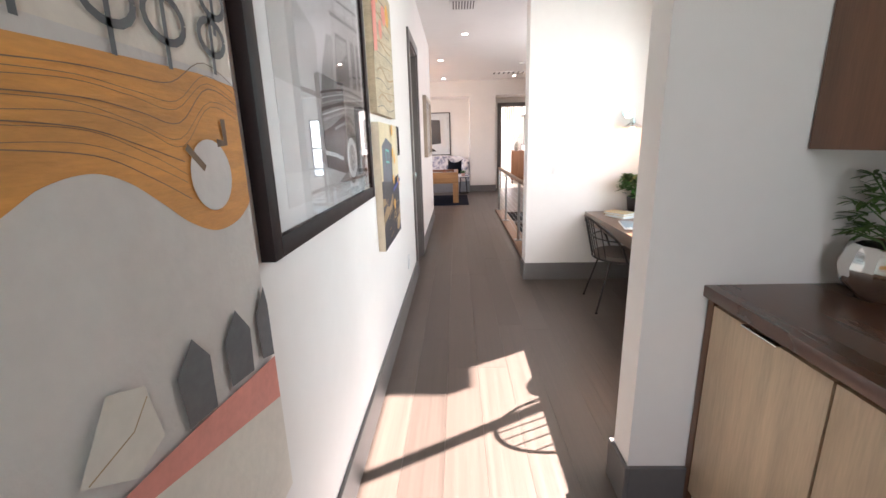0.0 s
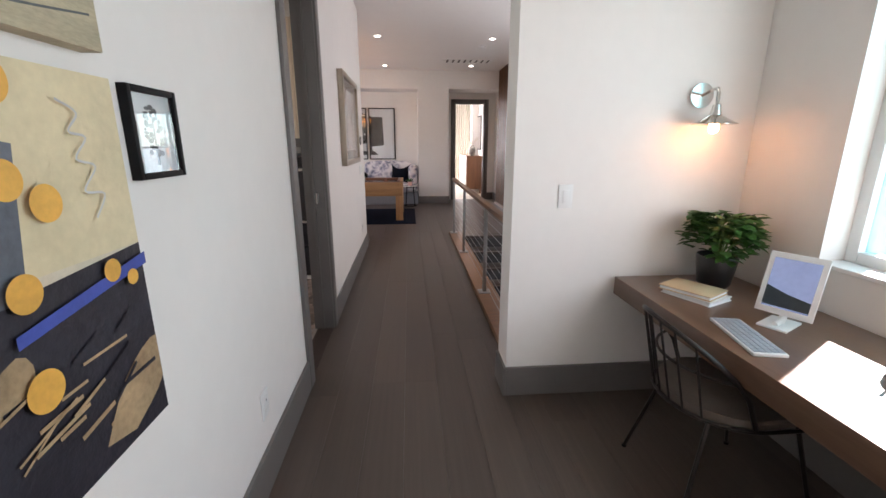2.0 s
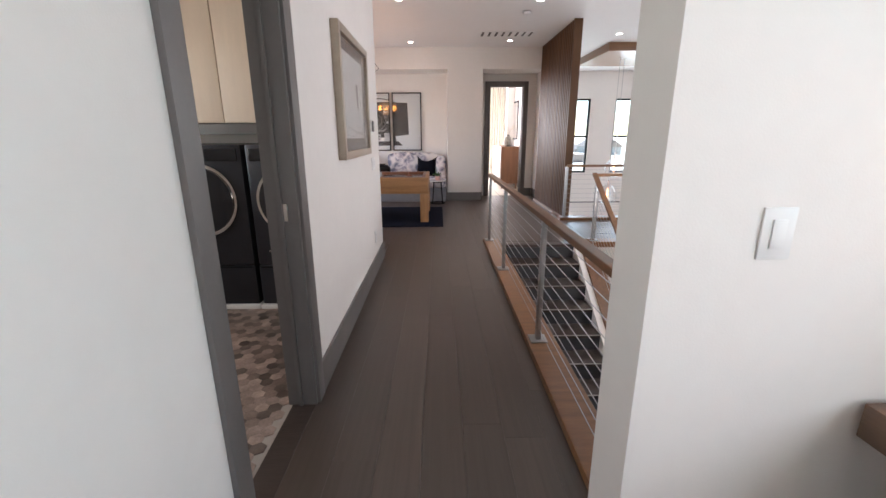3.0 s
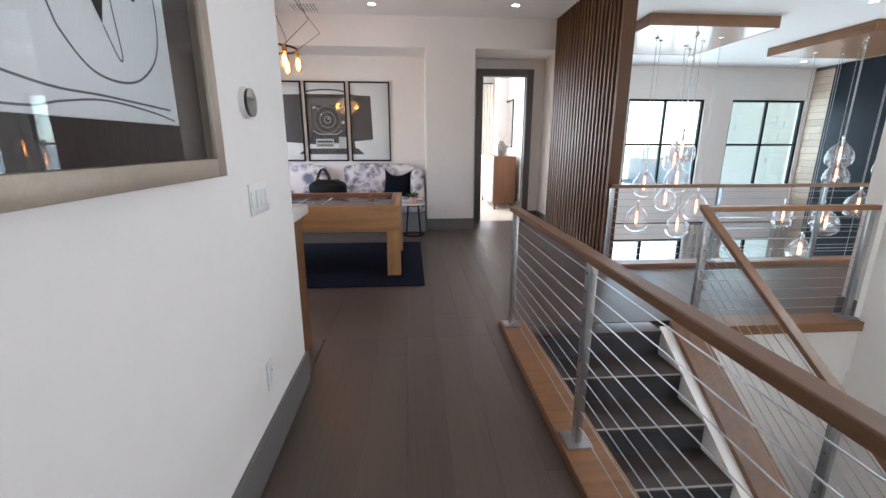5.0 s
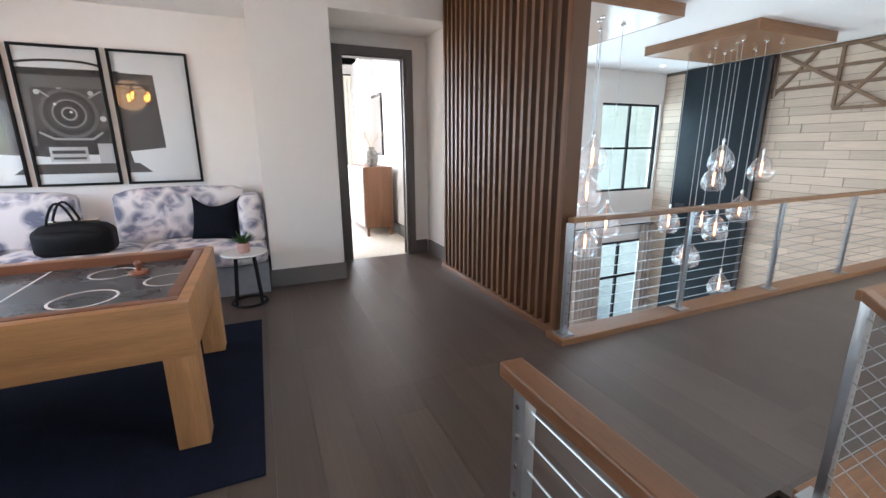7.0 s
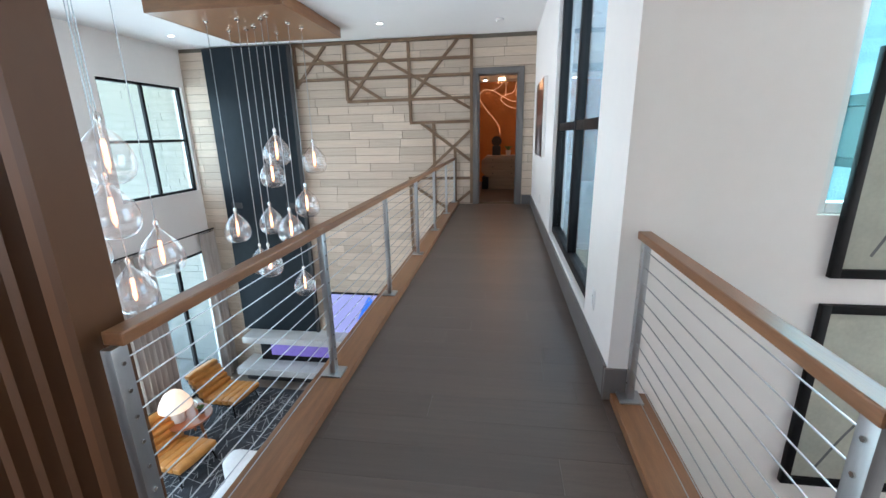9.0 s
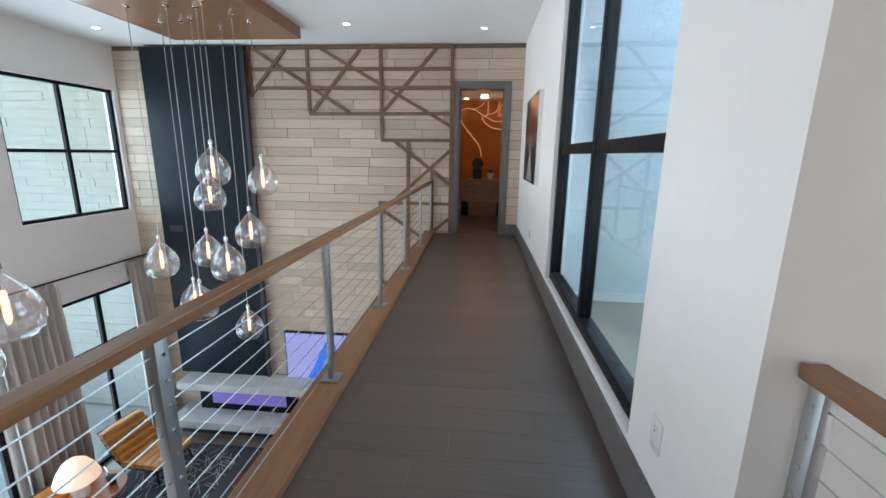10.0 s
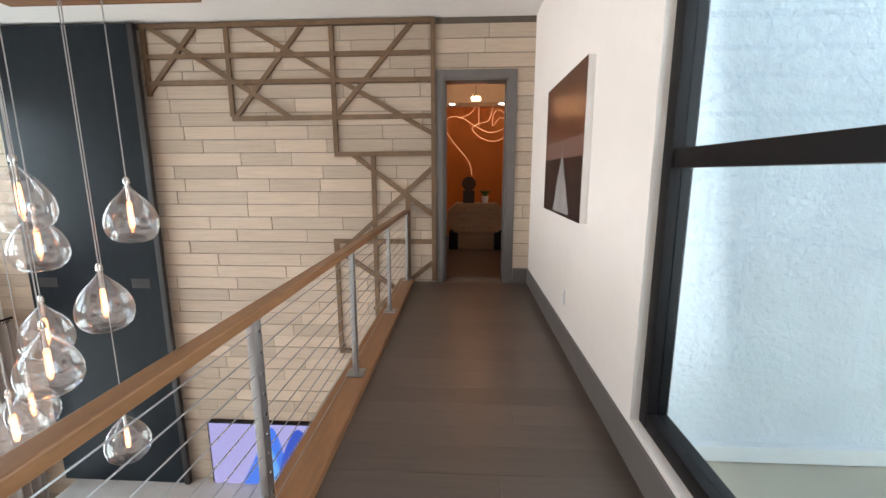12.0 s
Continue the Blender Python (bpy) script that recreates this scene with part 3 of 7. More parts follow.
window("window_game", "y", -3.03, 9.2, 12.20, 0.60, 2.40, [0.333, 0.667], [0.16], "white framed window of the game room", pane=CLEAR)
# unseen window, added only to hold the south lamp
window("window_south", "x", -1.68, -0.02, 0.70, 0.5, 2.5, [0.5], [], "added unseen white framed window behind the start of the corridor", pane=TEAL)
# added laundry window, out of view, for the lamp there
window("window_laundry", "y", -2.94, 4.75, 5.85, 1.0, 2.2, [0.5], [], "added unseen white framed laundry window", pane=TEAL)
# stair window is out of view, added as a light source
window("window_stair", "y", 3.42, 6.20, 7.60, 0.95, 2.25, [0.5], [], "unseen white framed window added high in the stair well", pane=TEAL)
window("window_bedroom", "x", 16.97, -0.6, 1.5, 0.5, 2.5, [0.5], [], "bright bedroom window", pane=CLEAR)
structure("window_sill_nook", box(B(), 1.785, 1.92, 1.70, 3.62, 0.882, 0.902, 0.004), WHITE, "white painted window sill")

# ---- wood ceiling panels with pendants ----


def ceiling_panel(x0, x1, y0, y1, label):
    p = thing("ceiling_panel", (x0, y0, 2.85), label, "ceiling panel", group="wood ceiling panels over the great room")
    w = 0.02
    part("edge_board", box(B(), x0, x1, y0, y0 + w, 2.85, 3.0, 0.003), WOOD_X, p)
    part("edge_board", box(B(), x0, x1, y1 - w, y1, 2.85, 3.0, 0.003), WOOD_X, p)
    part("edge_board", box(B(), x0, x0 + w, y0 + w, y1 - w, 2.85, 3.0, 0.003), WOOD_Y, p)
    part("edge_board", box(B(), x1 - w, x1, y0 + w, y1 - w, 2.85, 3.0, 0.003), WOOD_Y, p)
    part("underside", box(B(), x0 + w, x1 - w, y0 + w, y1 - w, 2.853, 2.87), mat("veneer_underside", (0.24, 0.13, 0.065), 0.36, var=0.25, scale=2, stretch=(1, 8, 1), coat=0.4), p, "glossy wood veneer underside")


ceiling_panel(3.28, 5.14, 11.60, 13.42, "floating square ceiling panel edged with brown wood")
ceiling_panel(6.58, 8.46, 11.60, 13.45, "floating square ceiling panel of brown wood")

# pendant: built once, each hung at its own height
DROP = [(0.0, 0.47), (0.020, 0.468), (0.027, 0.448), (0.056, 0.415), (0.104, 0.365), (0.148, 0.305), (0.177, 0.242), (0.189, 0.180), (0.186, 0.122), (0.166, 0.068), (0.126, 0.027), (0.068, 0.005), (0.0, 0.0)]


def pendant(x, y, z):
    """A teardrop pendant whose glass is centred about height z."""
    b = z - 0.19
    p = thing("pendant_lamp", (x, y, 2.85), "clear glass teardrop pendant with glowing filament on thin cord", "pendant lamp", group="teardrop pendants over the great room")
    part("canopy", lathe(B(), [(0, 0), (0.032, 0), (0.032, -0.016), (0.008, -0.022), (0.008, -0.05), (0, -0.05)], (x, y, 2.85), 14), CHROME, p)
    part("cord", sweep(B(), [(x, y, 2.80), (x, y, b + 0.53)], 0.0045, 6), STEEL, p)
    part("cap", lathe(B(), [(0, 0.545), (0.010, 0.54), (0.022, 0.52), (0.024, 0.485), (0, 0.485)], (x, y, b), 14), CHROME, p)
    g = part("glass_drop", lathe(B(), DROP[1:], (x, y, b), 28), BULBGLASS, p)
    g.visible_shadow = False
    s = part("socket", lathe(B(), [(0, 0.485), (0.014, 0.485), (0.014, 0.345), (0, 0.345)], (x, y, b), 12), CHROME, p)
    f = part("bulb", lathe(B(), [(0, 0.345), (0.012, 0.345), (0.019, 0.32), (0.021, 0.16), (0.012, 0.125), (0, 0.12)], (x, y, b), 12), AMBERBULB, p, "amber tinted filament bulb")
    f.visible_shadow = False
    part("filament", sweep(B(), [(x - 0.005, y, b + 0.295), (x - 0.005, y, b + 0.175), (x, y, b + 0.16), (x + 0.005, y, b + 0.175), (x + 0.005, y, b + 0.295)], 0.0034, 6), FILAMENT, f)
    return p


for q in [(7.12, 12.2, 1.10), (7.48, 12.52, 0.74), (7.68, 11.9, 0.94), (7.36, 11.94, 0.30), (7.58, 12.7, -0.03), (6.96, 12.03, -0.01), (7.06, 12.96, -0.04), (7.62, 13.0, -0.74), (7.06, 12.5, -0.58), (7.85, 12.38, -1.2),
          (4.2, 11.95, 1.18), (4.27, 12.08, 0.73), (4.55, 12.75, 0.33), (4.68, 12.10, 0.27), (4.6, 12.4, -0.08), (3.95, 12.45, 0.62), (3.8, 12.3, 0.06), (4.75, 12.95, 1.0)]:
    pendant(*q)

# ---- outside ----
GROUND = mat("pale_dry_ground", (0.42, 0.37, 0.30), 0.9, var=0.25, scale=0.3, bump=0.3, bump_scale=4)
structure("ground", box(B(), -900, 900, -900, 900, -4.6, LOW - 0.21), GROUND, "pale dry ground reaching to the horizon")
structure("pavement_patio", box(B(), -2, 14, 15.48, 26, LOW - 0.2, LOW - 0.06), mat("pale_patio", (0.52, 0.49, 0.45), 0.8, var=0.12, scale=1.5), "pale concrete patio")
structure("wall_court", box(B(), 6.30, 6.50, 2.6, 8.29, LOW - 0.2, 3.12), STUCCO, "rough white stucco wall of the light court")
bm = box(B(), 3.475, 6.30, 4.285, 8.29, -0.4, -0.034)
box(bm, 2.12, 3.475, 4.285, 5.80, -0.4, -0.034)
structure("floor_court", bm, mat("tan_roof_deck", (0.50, 0.43, 0.33), 0.8, var=0.12, scale=3), "tan roof deck outside the bridge window")
COLG = mat("blue_grey_pier_paint", (0.105, 0.125, 0.14), 0.7, var=0.12, scale=4, bump=0.2, bump_scale=60)
structure("column_court", box(B(), 3.56, 3.90, 5.5, 5.8, -0.03, 3.1, 0.01), COLG, "blue-grey painted pier in the light court")
structure("beam_court", box(B(), 3.48, 6.295, 5.98, 6.2, 1.08, 1.47, 0.008), mat("mauve_grey_beam", (0.27, 0.255, 0.265), 0.7, var=0.1, scale=3), "mauve-grey beam across the light court")
structure("trim_beam_cap", box(B(), 3.48, 6.295, 5.95, 6.23, 1.474, 1.56, 0.006), COLG, "dark metal cap on the court beam")
structure("trim_beam_foot", box(B(), 3.48, 6.295, 5.96, 6.22, 1.0, 1.076, 0.006), COLG, "dark strip under the court beam")
structure("trim_court_band", box(B(), 6.26, 6.30, 2.6, 8.29, -0.03, 0.05, 0.004), WHITE, "white flashing band at the foot of the stucco")
# unseen overhang, added to keep direct sun out of the great room
structure("roof_overhang", box(B(), 1.5, 10.2, 15.48, 17.9, 3.0, 3.2), WALL, "unseen white roof slab added to block sun from the windows")
# the house next door, past the desk window
nb = thing("neighbour_house", (9.5, 1.0, LOW), "pale stucco neighbouring house with grey beam and dark windows", "house")
part("wall", box(B(), 9.5, 12.0, -6.0, 4.3, LOW - 0.2, 3.2), mat("sand_stucco", (0.48, 0.45, 0.40), 0.9, var=0.15, scale=2, bump=0.5, bump_scale=20), nb)
part("roof", box(B(), 9.1, 12.4, -6.4, 4.4, 3.2, 3.45, 0.02), PRINT_DARK, nb, "flat dark roof edge")
part("beam", box(B(), 8.6, 9.1, -6.0, 4.3, 0.95, 1.65, 0.02), mat("grey_beam_paint", (0.30, 0.29, 0.30), 0.7, var=0.1), nb, "grey painted beam")
for y in (-4.5, -2.0, 0.5, 3.0):
    w = part("window", box(B(), 9.44, 9.5, y - 0.7, y + 0.7, -0.9, 0.7, 0.01), BLACK, nb, "dark framed window")
    part("pane", box(B(), 9.425, 9.44, y - 0.62, y + 0.62, -0.8, 0.6), mat("dark_glass", (0.10, 0.16, 0.18), 0.08, var=0.1), w)
    part("post", box(B(), 8.75, 8.95, y + 1.1, y + 1.3, LOW - 0.2, 0.95, 0.01), BLACK, nb)
rngo = random.Random(9)
HAZE = [mat("far_wall_%s" % i, c, 0.9, var=0.15, scale=0.4) for i, c in enumerate(((0.55, 0.52, 0.48), (0.42, 0.40, 0.38), (0.60, 0.60, 0.60)))]
ROOFM = mat("far_roof", (0.33, 0.25, 0.21), 0.9, var=0.2, scale=0.6)
for i in range(34):
    x, y = rngo.uniform(-70, 130), rngo.uniform(42, 170)
    w, d, h = rngo.uniform(8, 16), rngo.uniform(8, 14), rngo.uniform(3, 6.5)
    z0 = LOW - 0.3 - y * 0.035
    hs = thing("house", (x, y, z0), "distant pale suburban house with a low roof", "house", group="houses of the town")
    part("wall", box(B(), x, x + w, y, y + d, z0 - 6, z0 + h), HAZE[i % 3], hs, smooth=False)
    part("roof", prism(B(), [(-0.5, h), (w + 0.5, h), (w * 0.75, h + 1.8), (w * 0.25, h + 1.8)], (x, y + d + 0.4, z0), (1, 0, 0), (0, 0, 1), d + 0.8), ROOFM, hs, smooth=False)
    for k in range(int(w // 3)):
        part("window", box(B(), x + 1 + k * 3, x + 2.4 + k * 3, y - 0.06, y, z0 + 1, z0 + 2.4), PRINT_DARK, hs, smooth=False)

# ---- stone plank wall ----
STONE = mat("honed_limestone_plank", (0.52, 0.425, 0.335), 0.7, var=0.16, scale=3, stretch=(1, 0.8, 5), bump=0.6, bump_scale=14, each=0.16)
GROUT = mat("stone_joint", (0.13, 0.11, 0.09), 0.9)
stone = wall("wall_stone", "y", 9.395, 9.62, 8.30, 15.28, LOW, H, "wall of long pale limestone planks with recessed joints", [(8.70, 9.44, 0, 2.36)], GROUT)
stone_me = block_mesh("stone_plank", STONE)
rng = random.Random(4)
rows_n = int((H - LOW) / 0.153)
rest = B()
for r in range(rows_n):
    z0 = LOW + r * 0.153
    z1 = min(z0 + 0.145, H)
    y = 8.42 - rng.random() * 0.7
    while y < 15.28:
        ln = rng.choice((0.62, 0.78, 0.88, 0.88, 1.05))
        a, b = max(y, 8.42), min(y + ln - 0.006, 15.279)
        y += ln
        spans = [(a, b)]
        if z0 < 2.45 < z1 and b > 8.62 and a < 9.52:
            l, t = max(a, 8.62), min(b, 9.52)
            if t - l > 0.02:
                piece("stone_plank", stone_me, stone, (9.387, (l + t) / 2, (2.452 + z1) / 2), (0.016, t - l, z1 - 2.452))
        if z0 < 2.45 and z1 > 0:
            spans = [s for l, t in spans for s in ((l, min(t, 8.62)), (max(l, 9.52), t)) if s[1] - s[0] > 0.02]
        for l, t in spans:
            d = 0.012 + rng.random() * 0.010
            if t - l < 0.02:
                continue
            if z0 > -2.05:
                piece("stone_plank", stone_me, stone, (9.395 - d / 2, (l + t) / 2, (z0 + z1) / 2), (d, t - l, z1 - z0))
            else:
                box(rest, 9.395 - d, 9.395, l, t, z0, z1)
tagged(part("stone_planks_low", rest, STONE, stone, "", False), kind="stuff")
# same stone as inside; daylight glare is put into paler joints and planks
wing = wall("wall_stone_wing", "y", 9.645, 9.90, 15.48, 18.7, LOW - 0.2, 3.3, "limestone plank wing wall running out over the patio", (), mat("stone_joint_brightened", (0.36, 0.32, 0.28), 0.9))
rest = B()
for r in range(48):
    z0 = LOW + r * 0.153
    y = 15.5 - rng.random() * 0.6
    while y < 18.6:
        ln = rng.choice((0.62, 0.78, 0.88, 0.88, 1.05))
        a, b = max(y, 15.49), min(y + ln - 0.006, 18.69)
        y += ln
        if b - a > 0.03:
            box(rest, 9.645 - 0.012 - rng.random() * 0.01, 9.645, a, b, z0, z0 + 0.148)
# planks lightened in colour for the outdoor brightness
tagged(part("stone_planks", rest, mat("limestone_plank_brightened", (0.56, 0.52, 0.47), 0.75, var=0.12, scale=3, stretch=(1, 0.8, 5), bump=0.4, bump_scale=14), wing, "", False), kind="stuff")

# ---- floor planks ----
plank_me = block_mesh("plank", FLOOR)
PW = 0.19
AREAS = [(-0.56, 0.66, -1.6, 8.30), (0.66, 1.80, 1.47, 4.08), (0.55, 1.38, -1.6, 1.33), (-2.95, 0.66, 8.30, 12.0), (-2.95, -0.56, 7.80, 8.30), (-2.95, 0.27, 12.0, 12.65), (0.98, 2.21, 12.0, 12.72), (0.66, 2.10, 9.79, 12.0),
         (0.66, 9.39, 8.44, 9.79), (2.04, 3.30, 8.40, 8.44), (3.30, 9.39, 8.42, 8.44)]
off = {}
for x0, x1, y0, y1 in AREAS:
    for k in range(math.floor(x0 / PW), math.ceil(x1 / PW)):
        a, b = max(x0, k * PW), min(x1, (k + 1) * PW)
        if b - a < 0.012:
            continue
        s = random.Random(k * 7 + 3).random() * 1.9
        y = math.floor((y0 - s) / 1.9) * 1.9 + s
        while y < y1:
            l, t = max(y, y0), min(y + 1.9, y1)
            y += 1.9
            if t - l > 0.015:
                piece("plank", plank_me, floor, ((a + b) / 2, (l + t) / 2, -0.015), (b - a - 0.0009, t - l - 0.0009, 0.03))

# ---- pictures ----


class Board:
    """A picture on a wall: across and up from a corner, its face looking along u x v."""

    def __init__(self, name, o, u, w, h, depth, label, category="picture", group=""):
        self.o, self.u, self.v = Vector(o), Vector(u), Vector((0, 0, 1))
        self.n = self.u.cross(self.v).normalized()
        self.w, self.h, self.depth, self.level = w, h, depth, 0
        self.ob = thing(name, o, label, category, group)

    def slab(self, name, a0, a1, b0, b1, d0, d1, material, parent=None, label="", bevel=0.002):
        bm = prism(B(), rect(a0, a1, b0, b1), self.o + self.n * d0, self.u, self.v, d1 - d0)
        if bevel:
            bmesh.ops.bevel(bm, geom=list(bm.edges), offset=bevel, segments=2, affect="EDGES", profile=0.5)
        return part(name, bm, material, parent or self.ob, label)

    def border(self, fw, material, d=None, label=""):
        d = d or self.depth
        self.slab("frame_side", 0, fw, 0, self.h, 0, d, material, label=label)
        self.slab("frame_side", self.w - fw, self.w, 0, self.h, 0, d, material, label=label)
        self.slab("frame_side", fw, self.w - fw, 0, fw, 0, d, material, label=label)
        self.slab("frame_side", fw, self.w - fw, self.h - fw, self.h, 0, d, material, label=label)

    def paint(self, name, shapes, material, d, parent=None, label=""):
        """Flat painted shapes, each a list of (across, up), a hair above what lies below."""
        bm = B()
        self.level += 1
        for s in shapes:
            flat(bm, s, self.o, self.u, self.v, d + 0.00025 * self.level)
        return part(name, bm, material, parent or self.ob, label, False)

    def glaze(self, inset, d):
        g = self.slab("glass", inset, self.w - inset, inset, self.h - inset, d, d + 0.003, PICGLASS, bevel=0)
        g.visible_shadow = False
        return g


def stroke(pts, w):
    """A band of width w along points."""
    l, r = [], []
    for i, p in enumerate(pts):
        a, b = Vector(pts[max(i - 1, 0)]), Vector(pts[min(i + 1, len(pts) - 1)])
        d = (b - a).normalized()
        q = Vector((-d.y, d.x)) * w / 2
        l.append((p[0] + q.x, p[1] + q.y))
        r.append((p[0] - q.x, p[1] - q.y))
    return [[l[i], l[i + 1], r[i + 1], r[i]] for i in range(len(pts) - 1)]


def curve(pts, n=6):
    """A smooth line through points."""
    out = []
    P = [pts[0], *pts, pts[-1]]
    for i in range(1, len(P) - 2):
        for k in range(n):
            t = k / n
            out.append(tuple(0.5 * (2 * P[i][c] + (P[i + 1][c] - P[i - 1][c]) * t + (2 * P[i - 1][c] - 5 * P[i][c] + 4 * P[i + 1][c] - P[i + 2][c]) * t * t + (3 * P[i][c] - P[i - 1][c] - 3 * P[i + 1][c] + P[i + 2][c]) * t ** 3) for c in (0, 1)))
    return out + [pts[-1]]


ORANGE_P = mat("orange_paint", (0.68, 0.30, 0.07), 0.6, var=0.22, scale=4, stretch=(1, 1, 6), bump=0.2, bump_scale=60)
CREAM_P = mat("cream_paint", (0.70, 0.64, 0.56), 0.7, var=0.1, scale=5, bump=0.15, bump_scale=80)
GREY_P = mat("warm_grey_paint", (0.66, 0.62, 0.585), 0.7, var=0.08, scale=4, bump=0.15, bump_scale=80)
SAND_WASH = mat("sand_wash_paint", (0.63, 0.58, 0.51), 0.7, var=0.1, scale=5)
RED_P = mat("coral_paint", (0.68, 0.25, 0.20), 0.6, var=0.15, scale=8)
CHAR_P = mat("charcoal_paint", (0.10, 0.105, 0.11), 0.6, var=0.3, scale=6)
LINE_P = mat("drawn_line", (0.20, 0.13, 0.08), 0.7)
SLATE_P = mat("slate_blue_paint", (0.11, 0.125, 0.15), 0.6, var=0.35, scale=7, bump=0.25, bump_scale=50)
NAVY_P = mat("midnight_paint", (0.018, 0.018, 0.026), 0.5, var=0.4, scale=6, bump=0.25, bump_scale=50)
BUFF_P = mat("buff_paint", (0.66, 0.56, 0.36), 0.65, var=0.14, scale=6, bump=0.2, bump_scale=50)
TAN_P = mat("tan_brush_paint", (0.36, 0.25, 0.14), 0.65, var=0.4, scale=9, bump=0.25, bump_scale=50)
AMBER_P = mat("amber_paint", (0.72, 0.38, 0.07), 0.55, var=0.2, scale=10)
TEAL_P = mat("teal_paint", (0.07, 0.44, 0.38), 0.55, var=0.15, scale=12)
BLUE_P = mat("cobalt_paint", (0.05, 0.08, 0.35), 0.55, var=0.2, scale=12)
SAND_P = mat("sand_swirl_paint", (0.50, 0.42, 0.29), 0.7, var=0.3, scale=6, stretch=(1, 1, 4), bump=0.3, bump_scale=40)

# large abstract canvas
c = Board("canvas_painting", (-0.56, -0.75, 0.62), (0, 1, 0), 1.53, 1.55, 0.04, "large unframed abstract canvas with an orange wave", "painting")
c.slab("canvas", 0, 1.53, 0, 1.55, 0, 0.04, GREY_P, label="stretched canvas")


def cy(pts):
    return [(min(1.529, y + 0.75), z - 0.62) for y, z in pts]


lo = [(-0.75, 1.20), (-0.40, 1.14), (-0.05, 1.17), (0.18, 1.26), (0.327, 1.34), (0.376, 1.364), (0.435, 1.372), (0.486, 1.356), (0.538, 1.322), (0.592, 1.285), (0.656, 1.261), (0.723, 1.265), (0.773, 1.288), (0.85, 1.34)]
c.paint("painted_sky", [cy([(-0.75, 1.55), (0.85, 1.52), (0.85, 2.17), (-0.75, 2.17)])], CREAM_P, 0.04)
c.paint("painted_wave", [cy(curve(lo) + [(0.85, 1.505), (0.672, 1.513), (0.455, 1.509), (0.37, 1.506), (0.1, 1.55), (-0.3, 1.63), (-0.75, 1.58)])], ORANGE_P, 0.04, label="orange painted wave")
for k in range(10):
    f = k / 9
    base = [(0.30 + 0.02 * (k % 3), 1.40 + 0.009 * k), (0.435, 1.395 + 0.0105 * k), (0.52, 1.365 + 0.0135 * k), (0.60, 1.325 + 0.018 * k), (0.69, 1.36 + 0.013 * k + 0.05 * (f > 0.3)), (0.80, 1.40 + 0.010 * k)]
    if k < 4:
        base = base[:4]
    c.paint("drawn_grain", stroke(cy(curve([(a + 0.006 * math.sin(3.1 * k + 5 * a), b + 0.004 * math.sin(2.3 * k + 9 * a)) for a, b in base], 5)), 0.0008 + 0.0006 * (k % 3 == 0)), LINE_P, 0.04)
c.paint("painted_bulb", [cy(ring(0.663, 1.353, 0.058, 0.058))], GREY_P, 0.04)
c.paint("painted_stem", stroke(cy([(0.605, 1.40), (0.645, 1.365)]), 0.012) + stroke(cy([(0.717, 1.445), (0.717, 1.405), (0.69, 1.405)]), 0.014), LINE_P, 0.04)
for y, z, r in ((0.28, 1.58, 0.04), (0.39, 1.585, 0.04), (0.504, 1.575, 0.042), (0.605, 1.575, 0.042), (0.721, 1.575, 0.036), (0.737, 1.635, 0.034), (0.61, 1.66, 0.04), (0.15, 1.62, 0.04)):
    q = cy(ring(y, z, r, r * 0.75, 16))
    c.paint("painted_loop", stroke(q + [q[0]], 0.011) + stroke(cy([(y, z + r), (y - 0.005, z - r * 1.6)]), 0.009), CHAR_P, 0.04, label="grey brushed loop")
for arch in ([(0.495, 0.99), (0.488, 1.077), (0.533, 1.118), (0.569, 1.072), (0.566, 0.98)], [(0.613, 0.985), (0.612, 1.069), (0.657, 1.113), (0.699, 1.059), (0.692, 0.972)], [(0.731, 0.975), (0.727, 1.071), (0.77, 1.118), (0.80, 1.075), (0.80, 0.96)]):
    c.paint("painted_arch", [cy(arch)], CHAR_P, 0.04, label="dark pointed arch")
c.paint("painted_stripe", [cy([(-0.75, 1.07), (0.492, 0.985), (0.85, 0.955), (0.85, 0.855), (0.40, 0.955), (-0.75, 1.02)])], RED_P, 0.04, label="coral painted stripe")
c.paint("painted_base", [cy([(-0.75, 1.02), (0.40, 0.955), (0.85, 0.855), (0.85, 0.62), (-0.75, 0.62)])], CREAM_P, 0.04)
c.paint("painted_tent", [cy([(0.32, 1.05), (0.375, 1.126), (0.43, 1.105), (0.445, 1.02), (0.39, 1.0)])], SAND_WASH, 0.04)
c.paint("drawn_fold", stroke(cy([(0.33, 1.045), (0.40, 1.06), (0.43, 1.09)]), 0.0022), TAN_P, 0.04)

# big framed print of a vintage car
f = Board("framed_print", (-0.56, 0.87, 1.14), (0, 1, 0), 1.20, 0.94, 0.035, "black-and-white vintage car print in a dark wood frame")
f.border(0.05, FRAME_DARK)
f.slab("mat_board", 0.05, 1.15, 0.05, 0.89, 0, 0.018, PAPER)
f.slab("print", 0.15, 1.105, 0.10, 0.84, 0.018, 0.019, PRINT_LIGHT, bevel=0)
f.paint("printed_road", [[(0.15, 0.10), (1.105, 0.10), (1.105, 0.15), (0.60, 0.175), (0.15, 0.19)]], PRINT_PALE, 0.019)
f.paint("printed_hedge", [[(0.15, 0.42), (0.50, 0.40), (0.50, 0.60), (0.30, 0.66), (0.15, 0.68)]], PRINT_SOFT, 0.019)
f.paint("printed_car_body", [[(0.50, 0.19), (1.06, 0.15), (1.105, 0.20), (1.105, 0.62), (0.98, 0.66), (0.62, 0.62), (0.54, 0.50), (0.49, 0.36)]], PRINT_MID, 0.019)
